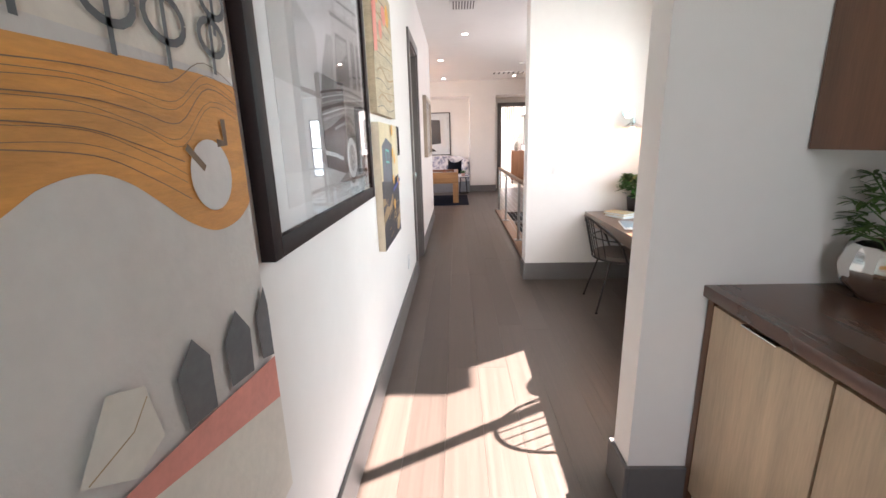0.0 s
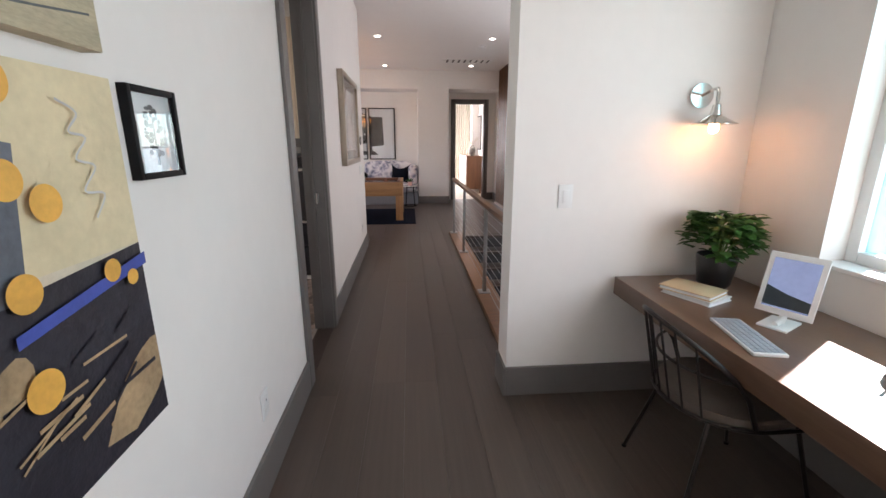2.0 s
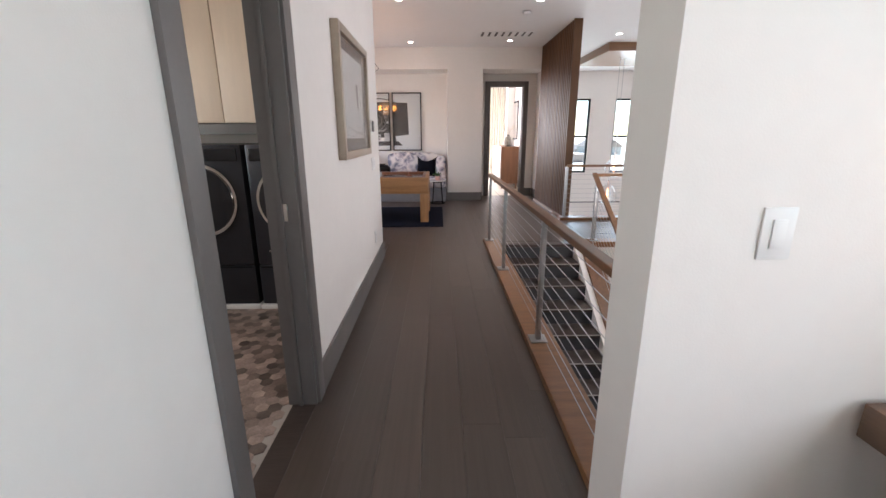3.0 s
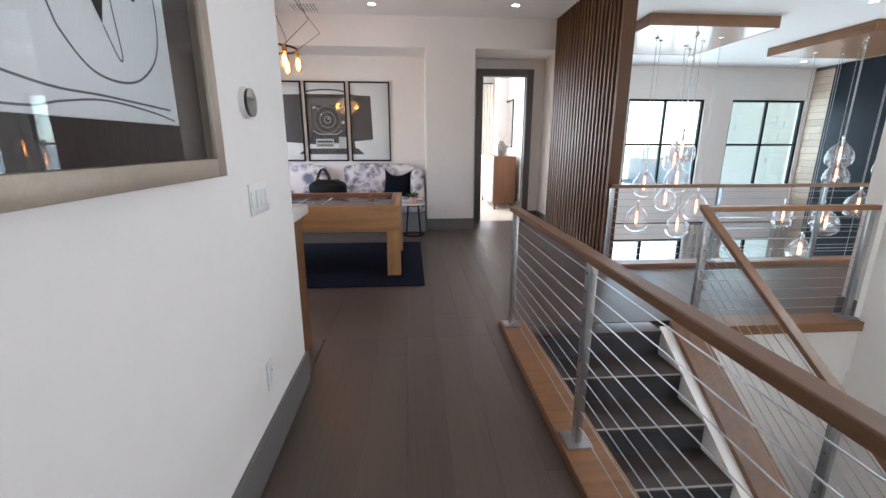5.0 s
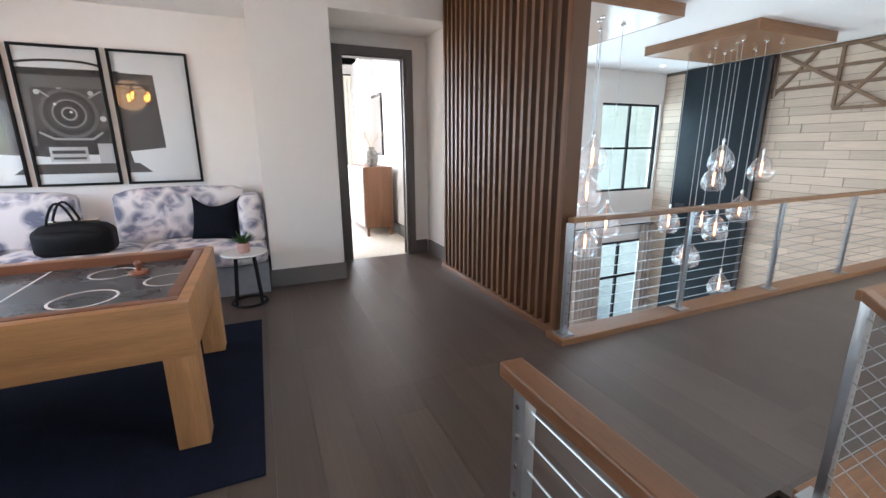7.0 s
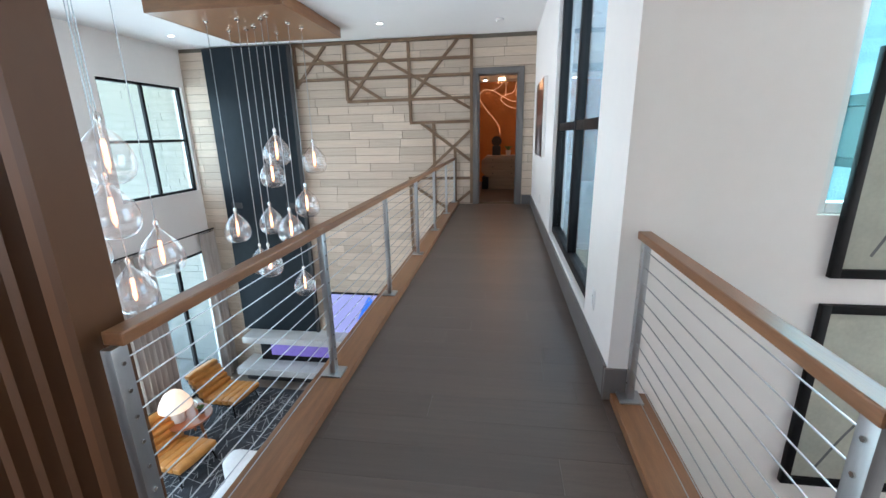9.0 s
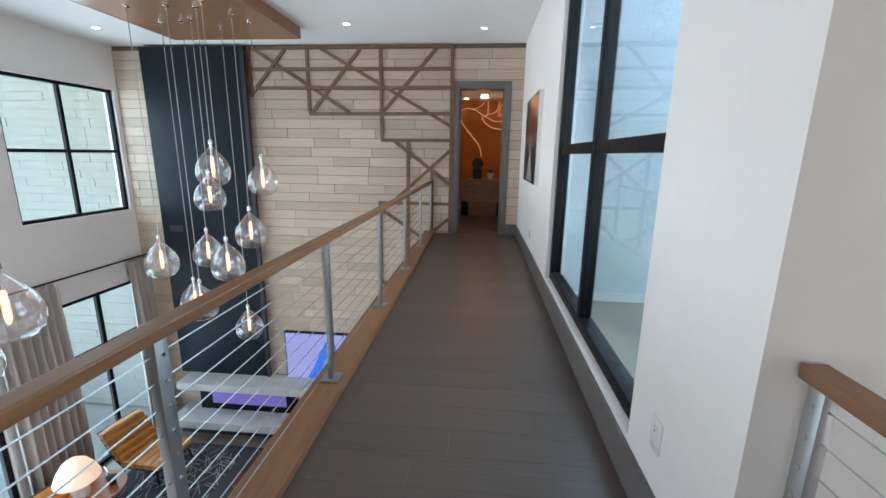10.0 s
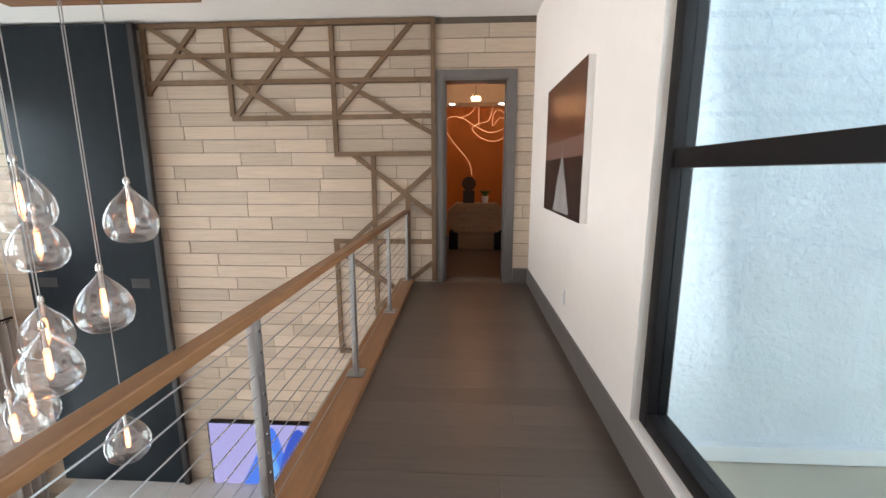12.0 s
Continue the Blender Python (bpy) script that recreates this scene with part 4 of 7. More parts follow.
f.paint("printed_cabin", [[(0.66, 0.44), (1.105, 0.45), (1.105, 0.76), (0.70, 0.72)]], PRINT_SOFT, 0.019)
f.paint("printed_windows", [[(0.70, 0.47), (0.90, 0.48), (0.90, 0.66), (0.73, 0.65)], [(0.95, 0.48), (1.02, 0.485), (1.02, 0.67), (0.95, 0.665)], [(1.05, 0.485), (1.10, 0.49), (1.10, 0.68), (1.05, 0.67)]], PRINT_DARK, 0.019)
f.paint("printed_glass_glare", [[(0.72, 0.53), (0.88, 0.60), (0.88, 0.645), (0.735, 0.635)]], PRINT_MID, 0.019)
f.paint("printed_roof_rack", stroke([(0.68, 0.70), (1.10, 0.735)], 0.014) + stroke([(0.66, 0.755), (1.10, 0.80)], 0.010) + stroke([(0.74, 0.70), (0.72, 0.76)], 0.008) + stroke([(0.90, 0.715), (0.89, 0.775)], 0.008) + stroke([(1.04, 0.73), (1.035, 0.79)], 0.008), PRINT_DARK, 0.019)
f.paint("printed_fender", [curve([(0.49, 0.30), (0.60, 0.322), (0.683, 0.346), (0.787, 0.366), (0.88, 0.355), (0.94, 0.298), (0.955, 0.20), (0.95, 0.145)], 6) + [(0.90, 0.135), (0.72, 0.15), (0.50, 0.185)]], PRINT_DARK, 0.019)
f.paint("printed_wheel_arch", [ring(0.835, 0.212, 0.106, 0.110)], PRINT_BLACK, 0.019)
for k, (m, w) in enumerate(((PRINT_SOFT, 0.010), (PRINT_PALE, 0.005), (PRINT_DARK, 0.012), (PRINT_SOFT, 0.006), (PRINT_PALE, 0.004), (PRINT_DARK, 0.008))):
    f.paint("printed_belt_line", stroke(curve([(0.49, 0.335 + 0.017 * k), (0.62, 0.355 + 0.017 * k), (0.78, 0.378 + 0.016 * k), (0.93, 0.386 + 0.015 * k), (1.10, 0.392 + 0.013 * k)], 6), w), m, 0.019)
f.paint("printed_fender_highlight", stroke(curve([(0.62, 0.312), (0.72, 0.330), (0.80, 0.338), (0.87, 0.330), (0.915, 0.295)], 6), 0.010), PRINT_MID, 0.019)
f.paint("printed_door_line", stroke([(0.965, 0.40), (0.972, 0.17)], 0.005) + stroke([(1.04, 0.47), (1.045, 0.17)], 0.005), PRINT_BLACK, 0.019)
f.paint("printed_running_board", stroke([(0.93, 0.148), (1.105, 0.14)], 0.016), PRINT_BLACK, 0.019)
f.paint("printed_shadow", [[(0.62, 0.125), (0.70, 0.118), (1.04, 0.110), (1.08, 0.128), (0.90, 0.14), (0.76, 0.16)]], PRINT_MID, 0.019)
f.paint("printed_bumper", stroke([(0.47, 0.235), (0.60, 0.222), (0.70, 0.205)], 0.014), PRINT_PALE, 0.019)
f.paint("printed_tyre", [ring(0.833, 0.204, 0.088, 0.088)], PRINT_BLACK, 0.019)
f.paint("printed_whitewall", [ring(0.831, 0.204, 0.079, 0.080)], PAPER, 0.019)
f.paint("printed_rim", [ring(0.830, 0.204, 0.050, 0.052)], PRINT_MID, 0.019)
f.paint("printed_rim_ring", [ring(0.830, 0.204, 0.040, 0.042)], PRINT_SOFT, 0.019)
f.paint("printed_hub", [ring(0.830, 0.205, 0.025, 0.026)], PRINT_MID, 0.019)
f.paint("printed_hub_cap", [ring(0.832, 0.208, 0.013, 0.013)], PRINT_PALE, 0.019)
f.glaze(0.05, 0.026)

# barn canvas, canvas above, small print
c = Board("canvas_painting", (-0.56, 2.25, 0.80), (0, 1, 0), 0.66, 0.71, 0.04, "unframed canvas of a grey barn with amber dots", "painting")
c.slab("canvas", 0, 0.66, 0, 0.71, 0, 0.04, CANVAS_EDGE, label="cream canvas edge")


def cb(pts):
    return [(max(0.0, min(0.66, y - 2.25)), max(0.0, min(0.71, z - 0.80))) for y, z in pts]


c.paint("painted_sky", [cb([(2.25, 1.19), (2.91, 1.19), (2.91, 1.51), (2.25, 1.51)])], BUFF_P, 0.04)
c.paint("painted_water", [cb([(2.25, 0.80), (2.91, 0.80), (2.91, 1.19), (2.63, 1.17), (2.25, 1.195)])], NAVY_P, 0.04)
c.paint("painted_barn", [cb([(2.30, 1.19), (2.31, 1.385), (2.46, 1.43), (2.675, 1.39), (2.64, 1.16)])], SLATE_P, 0.04)
c.paint("painted_shore", [cb(curve([(2.25, 1.0), (2.36, 1.04), (2.48, 1.03), (2.60, 1.09), (2.61, 1.03), (2.45, 0.985), (2.30, 0.96), (2.25, 0.93)], 4)), cb(curve([(2.72, 0.84), (2.80, 0.94), (2.91, 0.98), (2.91, 0.88), (2.80, 0.82)], 4)), cb([(2.25, 1.10), (2.34, 1.09), (2.36, 1.06), (2.25, 1.05)])], TAN_P, 0.04)
c.paint("painted_window", stroke([(y - 2.25, z - 0.80) for y, z in [(2.43, 1.362), (2.54, 1.352), (2.54, 1.285), (2.43, 1.295), (2.43, 1.362)]], 0.012), TEAL_P, 0.04, label="teal window outline")
rgp = random.Random(17)
for k in range(26):
    y, z = rgp.uniform(2.30, 2.80), rgp.uniform(0.84, 1.06)
    c.paint("painted_brush_mark", stroke(cb([(y, z), (y + rgp.uniform(0.05, 0.12), z + rgp.uniform(0.0, 0.05))]), rgp.uniform(0.003, 0.010)), TAN_P if k % 3 else NAVY_P, 0.04)
c.paint("drawn_script", stroke([(y - 2.25, z - 0.80) for y, z in curve([(2.76, 1.46), (2.80, 1.44), (2.775, 1.41), (2.81, 1.40), (2.78, 1.365), (2.82, 1.35), (2.785, 1.31), (2.83, 1.30), (2.80, 1.26)], 5)], 0.004), PRINT_LIGHT, 0.04)
c.paint("painted_streak", [cb([(2.60, 1.12), (2.91, 1.17), (2.91, 1.145), (2.60, 1.10)])], BLUE_P, 0.04)
for y, z, r in ((2.65, 1.476, 0.035), (2.625, 1.02, 0.034), (2.63, 1.176, 0.03), (2.81, 1.158, 0.022), (2.64, 1.34, 0.03), (2.70, 1.30, 0.03), (2.86, 1.13, 0.016)):
    c.paint("painted_dot", [cb(ring(y, z, r))], AMBER_P, 0.04, label="amber painted dot")
c = Board("canvas_painting", (-0.56, 2.25, 1.555), (0, 1, 0), 0.66, 0.70, 0.04, "unframed tan canvas with swirling sand lines", "painting")
c.slab("canvas", 0, 0.66, 0, 0.70, 0, 0.04, SAND_P)
for k in range(13):
    c.paint("painted_line", stroke(curve([(0.02 + 0.05 * (k % 3), 0.03 + k * 0.048), (0.2, 0.05 + k * 0.045 + 0.02 * math.sin(k * 2.1)), (0.4, 0.03 + k * 0.048 + 0.015 * math.sin(k * 1.3)), (0.64 - 0.09 * (k % 2), 0.06 + k * 0.045)], 6), 0.004 + 0.006 * (k % 3 == 1)), TAN_P if k % 3 else CHAR_P, 0.04)
c.paint("painted_patch", [[(0.0, 0.3), (0.10, 0.32), (0.12, 0.70), (0.0, 0.70)], ring(0.35, 0.55, 0.07, 0.05), ring(0.22, 0.45, 0.05)], RED_P, 0.04, label="rust red patches")
c.paint("painted_sun", [ring(0.48, 0.58, 0.06), ring(0.14, 0.60, 0.04)], AMBER_P, 0.04)
f = Board("framed_print", (-0.56, 2.99, 1.31), (0, 1, 0), 0.19, 0.205, 0.022, "small black-framed print of a tree")
f.border(0.014, BLACK)
f.slab("mat_board", 0.014, 0.176, 0.014, 0.191, 0, 0.010, PAPER)
rgp = random.Random(5)
f.paint("printed_tree", [ring(0.095 + rgp.uniform(-1, 1) * (0.034 - 0.2 * abs(b - 0.11)), b, rgp.uniform(0.004, 0.011), rgp.uniform(0.003, 0.007), 8) for b in [0.055 + 0.0026 * k for k in range(42)]] + [[(0.090, 0.03), (0.100, 0.03), (0.097, 0.15), (0.093, 0.15)]], CHAR_P, 0.010)
f.glaze(0.014, 0.014)
f = Board("framed_print", (-0.56, 5.93, 1.193), (0, 1, 0), 1.05, 0.83, 0.05, "line drawing with wide dark brown mat in a champagne frame")
f.border(0.05, FRAME_SILVER)
f.slab("mat_board", 0.05, 1.0, 0.05, 0.78, 0, 0.02, mat("dark_brown_mat_board", (0.030, 0.022, 0.019), 0.8, var=0.1))
f.slab("print", 0.18, 0.87, 0.135, 0.70, 0.02, 0.024, PAPER)
f.paint("drawn_lines", stroke(curve([(0.40, 0.62), (0.47, 0.46), (0.523, 0.313), (0.543, 0.271), (0.602, 0.221), (0.687, 0.211), (0.76, 0.235), (0.82, 0.30), (0.83, 0.42), (0.78, 0.58)], 7), 0.005) + stroke(curve([(0.22, 0.215), (0.34, 0.205), (0.494, 0.182), (0.623, 0.179), (0.838, 0.169)], 7), 0.0045) + stroke(curve([(0.22, 0.165), (0.32, 0.15), (0.446, 0.148), (0.512, 0.160), (0.621, 0.171), (0.759, 0.160), (0.85, 0.145)], 7), 0.004) + stroke(curve([(0.65, 0.308), (0.68, 0.256), (0.692, 0.266), (0.682, 0.361), (0.675, 0.50)], 6), 0.004) + stroke(curve([(0.26, 0.60), (0.30, 0.42), (0.36, 0.30), (0.42, 0.26)], 6), 0.004), CHAR_P, 0.024)
f.paint("drawn_wedge", [[(0.58, 0.52), (0.611, 0.375), (0.648, 0.310), (0.672, 0.40), (0.665, 0.53)], ring(0.755, 0.40, 0.012, 0.022, 14)], PRINT_BLACK, 0.024)
f.glaze(0.05, 0.036)

# triptych of an old folding camera
CAMX = -1.28


def tri(x0, x1, label):
    t = Board("framed_print", (x0, 12.65, 1.02), (1, 0, 0), x1 - x0, 1.21, 0.035, label, group="triptych of one camera photograph")
    t.border(0.022, BLACK)
    t.slab("print", 0.022, x1 - x0 - 0.022, 0.022, 1.188, 0, 0.015, PAPER)

    def clip(pts):
        lo, hi = x0 + 0.023, x1 - 0.023
        out = []
        for i, (a, b) in enumerate(pts):
            pa, pb = pts[i - 1]
            for lim in sorted((lo, hi), key=lambda q: abs(q - pa)):
                if (pa - lim) * (a - lim) < 0:
                    k = (lim - pa) / (a - pa)
                    out.append((lim, pb + k * (b - pb)))
            if lo <= a <= hi:
                out.append((a, b))
        return [(a - x0, b - 1.02) for a, b in out]

    def put(name, shapes, material):
        s = [q for q in (clip(p) for p in shapes) if len(q) > 2]
        if s:
            t.paint(name, s, material, 0.015)
    put("printed_plate", [[(-1.98, 1.32), (-1.40, 1.28), (-1.40, 2.04), (-1.98, 2.03)], [(-1.10, 1.30), (-0.56, 1.36), (-0.58, 2.02), (-1.10, 2.04)]], PRINT_DARK)
    put("printed_bellows", [[(-1.62, 1.30), (-0.86, 1.30), (-0.84, 2.04), (-1.64, 2.04)]], PRINT_BLACK)
    put("printed_body", [[(-1.54, 1.52), (-0.96, 1.52), (-0.98, 1.90), (-1.50, 1.90)]], PRINT_DARK)
    put("printed_plates", [[(-1.46, 1.24), (-1.18, 1.24), (-1.18, 1.37), (-1.46, 1.37)], [(-1.10, 1.22), (-0.95, 1.22), (-0.95, 1.40), (-1.10, 1.40)]], PRINT_LIGHT)
    put("printed_screws", [ring(-1.46, 1.84, 0.022, n=10), ring(-1.08, 1.84, 0.022, n=10), ring(-1.30, 1.90, 0.03, n=10), ring(-1.02, 1.62, 0.025, n=10)], PRINT_LIGHT)
    put("printed_bellows_frame", [[(-1.56, 1.88), (-0.94, 1.88), (-0.92, 1.98), (-1.58, 1.98)], [(-1.60, 1.38), (-1.53, 1.38), (-1.50, 1.88), (-1.57, 1.88)]], PRINT_MID_DARK)
    put("printed_lens_mount", [ring(CAMX + 0.02, 1.66, 0.215)], PRINT_MID_DARK)
    put("printed_lens_rim", [ring(CAMX + 0.02, 1.66, 0.185)], PRINT_BLACK)
    for r, mt in ((0.15, PRINT_DARK), (0.125, PRINT_MID), (0.112, PRINT_BLACK), (0.07, PRINT_DARK), (0.058, PRINT_SOFT), (0.045, PRINT_BLACK)):
        put("printed_lens_ring", [ring(CAMX + 0.02, 1.66, r)], mt)
    put("printed_lens_glint", [ring(CAMX + 0.035, 1.675, 0.012, n=10), ring(CAMX - 0.07, 1.74, 0.012, n=10)], PAPER)
    put("printed_lever", stroke([(-1.50, 1.50), (-1.40, 1.44), (-1.12, 1.44), (-1.04, 1.50)], 0.018) + stroke([(-1.10, 1.80), (-1.00, 1.86)], 0.014) + stroke([(-1.45, 1.86), (-1.38, 1.80)], 0.012), PRINT_SOFT)
    put("printed_base_plate", [[(-1.74, 1.13), (-0.70, 1.13), (-0.80, 1.22), (-1.62, 1.22)], [(-1.66, 1.22), (-1.58, 1.22), (-1.54, 1.36), (-1.60, 1.36)], [(-0.92, 1.22), (-0.84, 1.22), (-0.86, 1.36), (-0.92, 1.36)]], PRINT_DARK)
    put("printed_plate_marks", [[(-1.44, 1.26), (-1.20, 1.26), (-1.20, 1.28), (-1.44, 1.28)], [(-1.44, 1.31), (-1.20, 1.31), (-1.20, 1.34), (-1.44, 1.34)]], PRINT_DARK)
    put("printed_handle", stroke(curve([(-1.66, 2.06), (-1.40, 2.10), (-1.10, 2.10), (-0.90, 2.05)], 8), 0.02), PRINT_BLACK)
    t.glaze(0.022, 0.020)


tri(-2.27, -1.64, "black-framed print showing one part of an old camera")
tri(-1.59, -0.96, "black-framed print showing the lens of an old camera")
tri(-0.91, -0.28, "black-framed print showing the end of an old camera")

# canvas on the bridge wall, prints in the stair well
c = Board("canvas_photograph", (8.28, 8.42, 1.0), (-1, 0, 0), 1.20, 1.0, 0.045, "dark brown photograph of a pier on a thick canvas", "picture")
c.slab("canvas", 0, 1.20, 0, 1.0, 0, 0.045, WHITE, label="white canvas edge")
c.paint("printed_sky", [rect(0.0, 1.20, 0.42, 1.0)], mat("brown_print", (0.075, 0.030, 0.018), 0.35, var=0.6, scale=1.3, stretch=(1, 1, 3)), 0.045)
c.paint("printed_mist", [rect(0.0, 1.20, 0.42, 0.55)], mat("mist_print", (0.16, 0.10, 0.085), 0.35, var=0.3, scale=2), 0.045)
c.paint("printed_sea", [rect(0.0, 1.20, 0.0, 0.42)], mat("dark_print", (0.022, 0.014, 0.013), 0.35, var=0.4, scale=2), 0.045)
c.paint("printed_pier", [[(0.38, 0.02), (0.92, 0.02), (0.66, 0.43), (0.62, 0.43)]], PRINT_MID, 0.045)
c.paint("printed_mast", [[(0.632, 0.40), (0.648, 0.40), (0.642, 0.52), (0.638, 0.52)]], PRINT_LIGHT, 0.045)
for z0, h in ((0.67, 0.95), (-0.45, 0.99)):
    f = Board("framed_print", (3.35, 7.51, z0), (0, -1, 0), 0.9, h, 0.03, "tall black-framed botanical print in the stair well", group="framed prints in the stair well")
    f.border(0.04, BLACK)
    f.slab("print", 0.04, 0.86, 0.04, h - 0.04, 0, 0.012, mat("sage_print", (0.42, 0.43, 0.36), 0.7, var=0.15))
    f.paint("printed_branch", stroke(curve([(0.15, 0.1), (0.3, 0.4), (0.5, 0.55), (0.7, 0.85)], 6), 0.014) + stroke([(0.3, 0.4), (0.2, 0.6)], 0.01) + stroke([(0.5, 0.55), (0.65, 0.5)], 0.01), CHAR_P, 0.012)

# ---- plates, switches, thermostat ----


def plate(name, o, u, w, h, n, label, rocker=True, category="light switch"):
    b = Board(name, o, u, w, h, 0.006, label, category)
    b.slab("cover", 0, w, 0, h, 0, 0.006, WHITE)
    for k in range(n):
        a = (k + 0.5) * w / n
        b.slab("rocker" if rocker else "socket", a - 0.016, a + 0.016, h / 2 - 0.033, h / 2 + 0.033, 0.006, 0.010, WHITE)
        if not rocker:
            b.slab("slot", a - 0.004, a + 0.004, h / 2 + 0.012, h / 2 + 0.022, 0.010, 0.0105, PRINT_MID, bevel=0)


plate("light_switch", (0.805, 4.08, 1.07), (1, 0, 0), 0.075, 0.12, 1, "white single rocker light switch on the desk wall")
plate("light_switch", (-0.56, 7.25, 1.02), (0, 1, 0), 0.20, 0.12, 4, "white four-gang rocker light switch plate")
plate("wall_outlet", (-0.56, 3.52, 0.30), (0, 1, 0), 0.075, 0.12, 1, "white wall outlet above the baseboard", False, "outlet")
plate("wall_outlet", (-0.56, 7.23, 0.30), (0, 1, 0), 0.075, 0.12, 1, "white wall outlet near the wall end", False, "outlet")
plate("wall_outlet", (7.6, 8.42, 0.32), (-1, 0, 0), 0.075, 0.12, 1, "white wall outlet on the bridge wall", False, "outlet")
plate("wall_outlet", (3.75, 8.42, 0.32), (-1, 0, 0), 0.075, 0.12, 1, "white wall outlet beside the bridge window", False, "outlet")
th = thing("thermostat", (-0.56, 7.31, 1.43), "oval thermostat with a dark glossy face and white ring", "thermostat")
part("ring", prism(B(), ring(0, 0, 0.058, 0.056, 32), (-0.56, 7.31, 1.43), (0, 1, 0), (0, 0, 1), 0.018), WHITE, th)
part("face", prism(B(), ring(0, 0, 0.050, 0.050, 32), (-0.542, 7.31, 1.43), (0, 1, 0), (0, 0, 1), 0.010), mat("black_gloss", (0.01, 0.01, 0.012), 0.06), th, "black glass face")

# ---- ceiling fittings ----
for x, y in ((0.05, 7.0), (-0.40, 9.06), (-0.42, 11.55), (1.40, 11.45), (1.40, 9.10), (0.05, 3.2), (0.9, 2.6), (8.36, 14.55), (8.34, 10.91), (8.58, 9.06), (5.75, 10.95), (3.19, 10.95), (5.75, 14.4), (5.5, 9.1), (-1.9, 11.4)):
    d = thing("recessed_light", (x, y, H), "round white recessed ceiling light, lit", "ceiling light", group="recessed ceiling lights")
    part("trim_ring", lathe(B(), [(0.044, 0.0), (0.062, 0.0), (0.060, -0.006), (0.046, -0.004)], (x, y, H), 24, False), WHITE, d)
    part("lens", lathe(B(), [(0, -0.0025), (0.044, -0.0025), (0.044, -0.001), (0, -0.001)], (x, y, H), 20), LIT, d)


def vent(x0, x1, y0, y1, n, label):
    v = thing("ceiling_vent", (x0, y0, H), label, "air vent")
    part("backing", box(B(), x0 + 0.01, x1 - 0.01, y0 + 0.01, y1 - 0.01, H - 0.003, H - 0.001), PRINT_DARK, v)
    for q in ((x0, x1, y0, y0 + 0.02), (x0, x1, y1 - 0.02, y1), (x0, x0 + 0.02, y0 + 0.02, y1 - 0.02), (x1 - 0.02, x1, y0 + 0.02, y1 - 0.02)):
        part("frame", box(B(), *q, H - 0.010, H - 0.001, 0.002), WHITE, v)
    for k in range(n):
        x = x0 + 0.03 + (x1 - x0 - 0.06) * k / (n - 1)
        part("slat", box(B(), x - 0.35 * (x1 - x0 - 0.06) / n, x + 0.35 * (x1 - x0 - 0.06) / n, y0 + 0.02, y1 - 0.02, H - 0.009, H - 0.003), WHITE, v)


vent(0.76, 1.75, 10.75, 11.12, 9, "long white slatted ceiling vent")
vent(-0.165, 0.175, 5.40, 5.76, 9, "small white slatted ceiling vent")
vent(2.30, 2.70, 8.65, 8.90, 10, "white slatted ceiling vent above the landing")
vent(-1.50, -1.11, 11.57, 11.91, 9, "small white slatted ceiling vent in the game room")
for x, y in ((1.33, 9.62), (8.45, 9.05)):
    solid("smoke_detector", lathe(B(), [(0, 0), (0.062, 0), (0.062, -0.018), (0.045, -0.034), (0, -0.036)], (x, y, H), 24), WHITE, "round white smoke detector on the ceiling", "smoke detector", origin=(x, y, H))

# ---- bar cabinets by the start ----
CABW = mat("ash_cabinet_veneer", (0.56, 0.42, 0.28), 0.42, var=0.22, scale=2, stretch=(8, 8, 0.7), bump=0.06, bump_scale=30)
CABD = mat("walnut_cabinet", (0.15, 0.07, 0.036), 0.4, var=0.3, scale=2, stretch=(8, 8, 0.7), bump=0.06, bump_scale=30)
COUNTER = mat("brown_wood_counter", (0.10, 0.047, 0.027), 0.28, var=0.25, scale=2, stretch=(6, 0.8, 1), coat=0.2)
for y0 in (-1.55, -0.59, 0.37):
    k = thing("base_cabinet", (0.76, y0, 0), "pale veneered base cabinet with walnut sides and edge pulls", "cabinet", group="bar base cabinets")
    part("body", box(B(), 0.76, 1.38, y0, y0 + 0.955, 0.09, 0.865), CABD, k)
    part("toe_kick", box(B(), 0.82, 1.36, y0, y0 + 0.955, 0.0, 0.09), PRINT_DARK, k)
    part("side_panel", box(B(), 0.738, 0.76, y0 + 0.925, y0 + 0.955, 0.0, 0.865, 0.002), CABD, k)
    for a, b in ((0.008, 0.46), (0.468, 0.92)):
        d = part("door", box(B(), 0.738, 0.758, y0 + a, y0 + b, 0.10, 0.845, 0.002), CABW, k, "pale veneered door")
        part("handle", box(B(), 0.722, 0.745, (y0 + a + y0 + b) / 2 - 0.07, (y0 + a + y0 + b) / 2 + 0.07, 0.846, 0.851, 0.001), CHROME, d, "brushed edge pull")
    u = thing("wall_cabinet", (1.07, y0, 1.36), "walnut wall cabinet above the bar", "cabinet", group="bar wall cabinets")
    part("body", box(B(), 0.995, 1.38, y0, y0 + 0.955, 1.345, 2.4, 0.002), CABD, u)
    for a, b in ((0.004, 0.474), (0.478, 0.951)):
        part("door", box(B(), 0.973, 0.994, y0 + a, y0 + b, 1.345, 2.4, 0.002), CABD, u)
solid("countertop", box(B(), 0.72, 1.38, -1.6, 1.33, 0.865, 0.905, 0.004), COUNTER, "dark brown wood counter on the bar cabinets", "countertop", origin=(0.72, -1.6, 0.865))


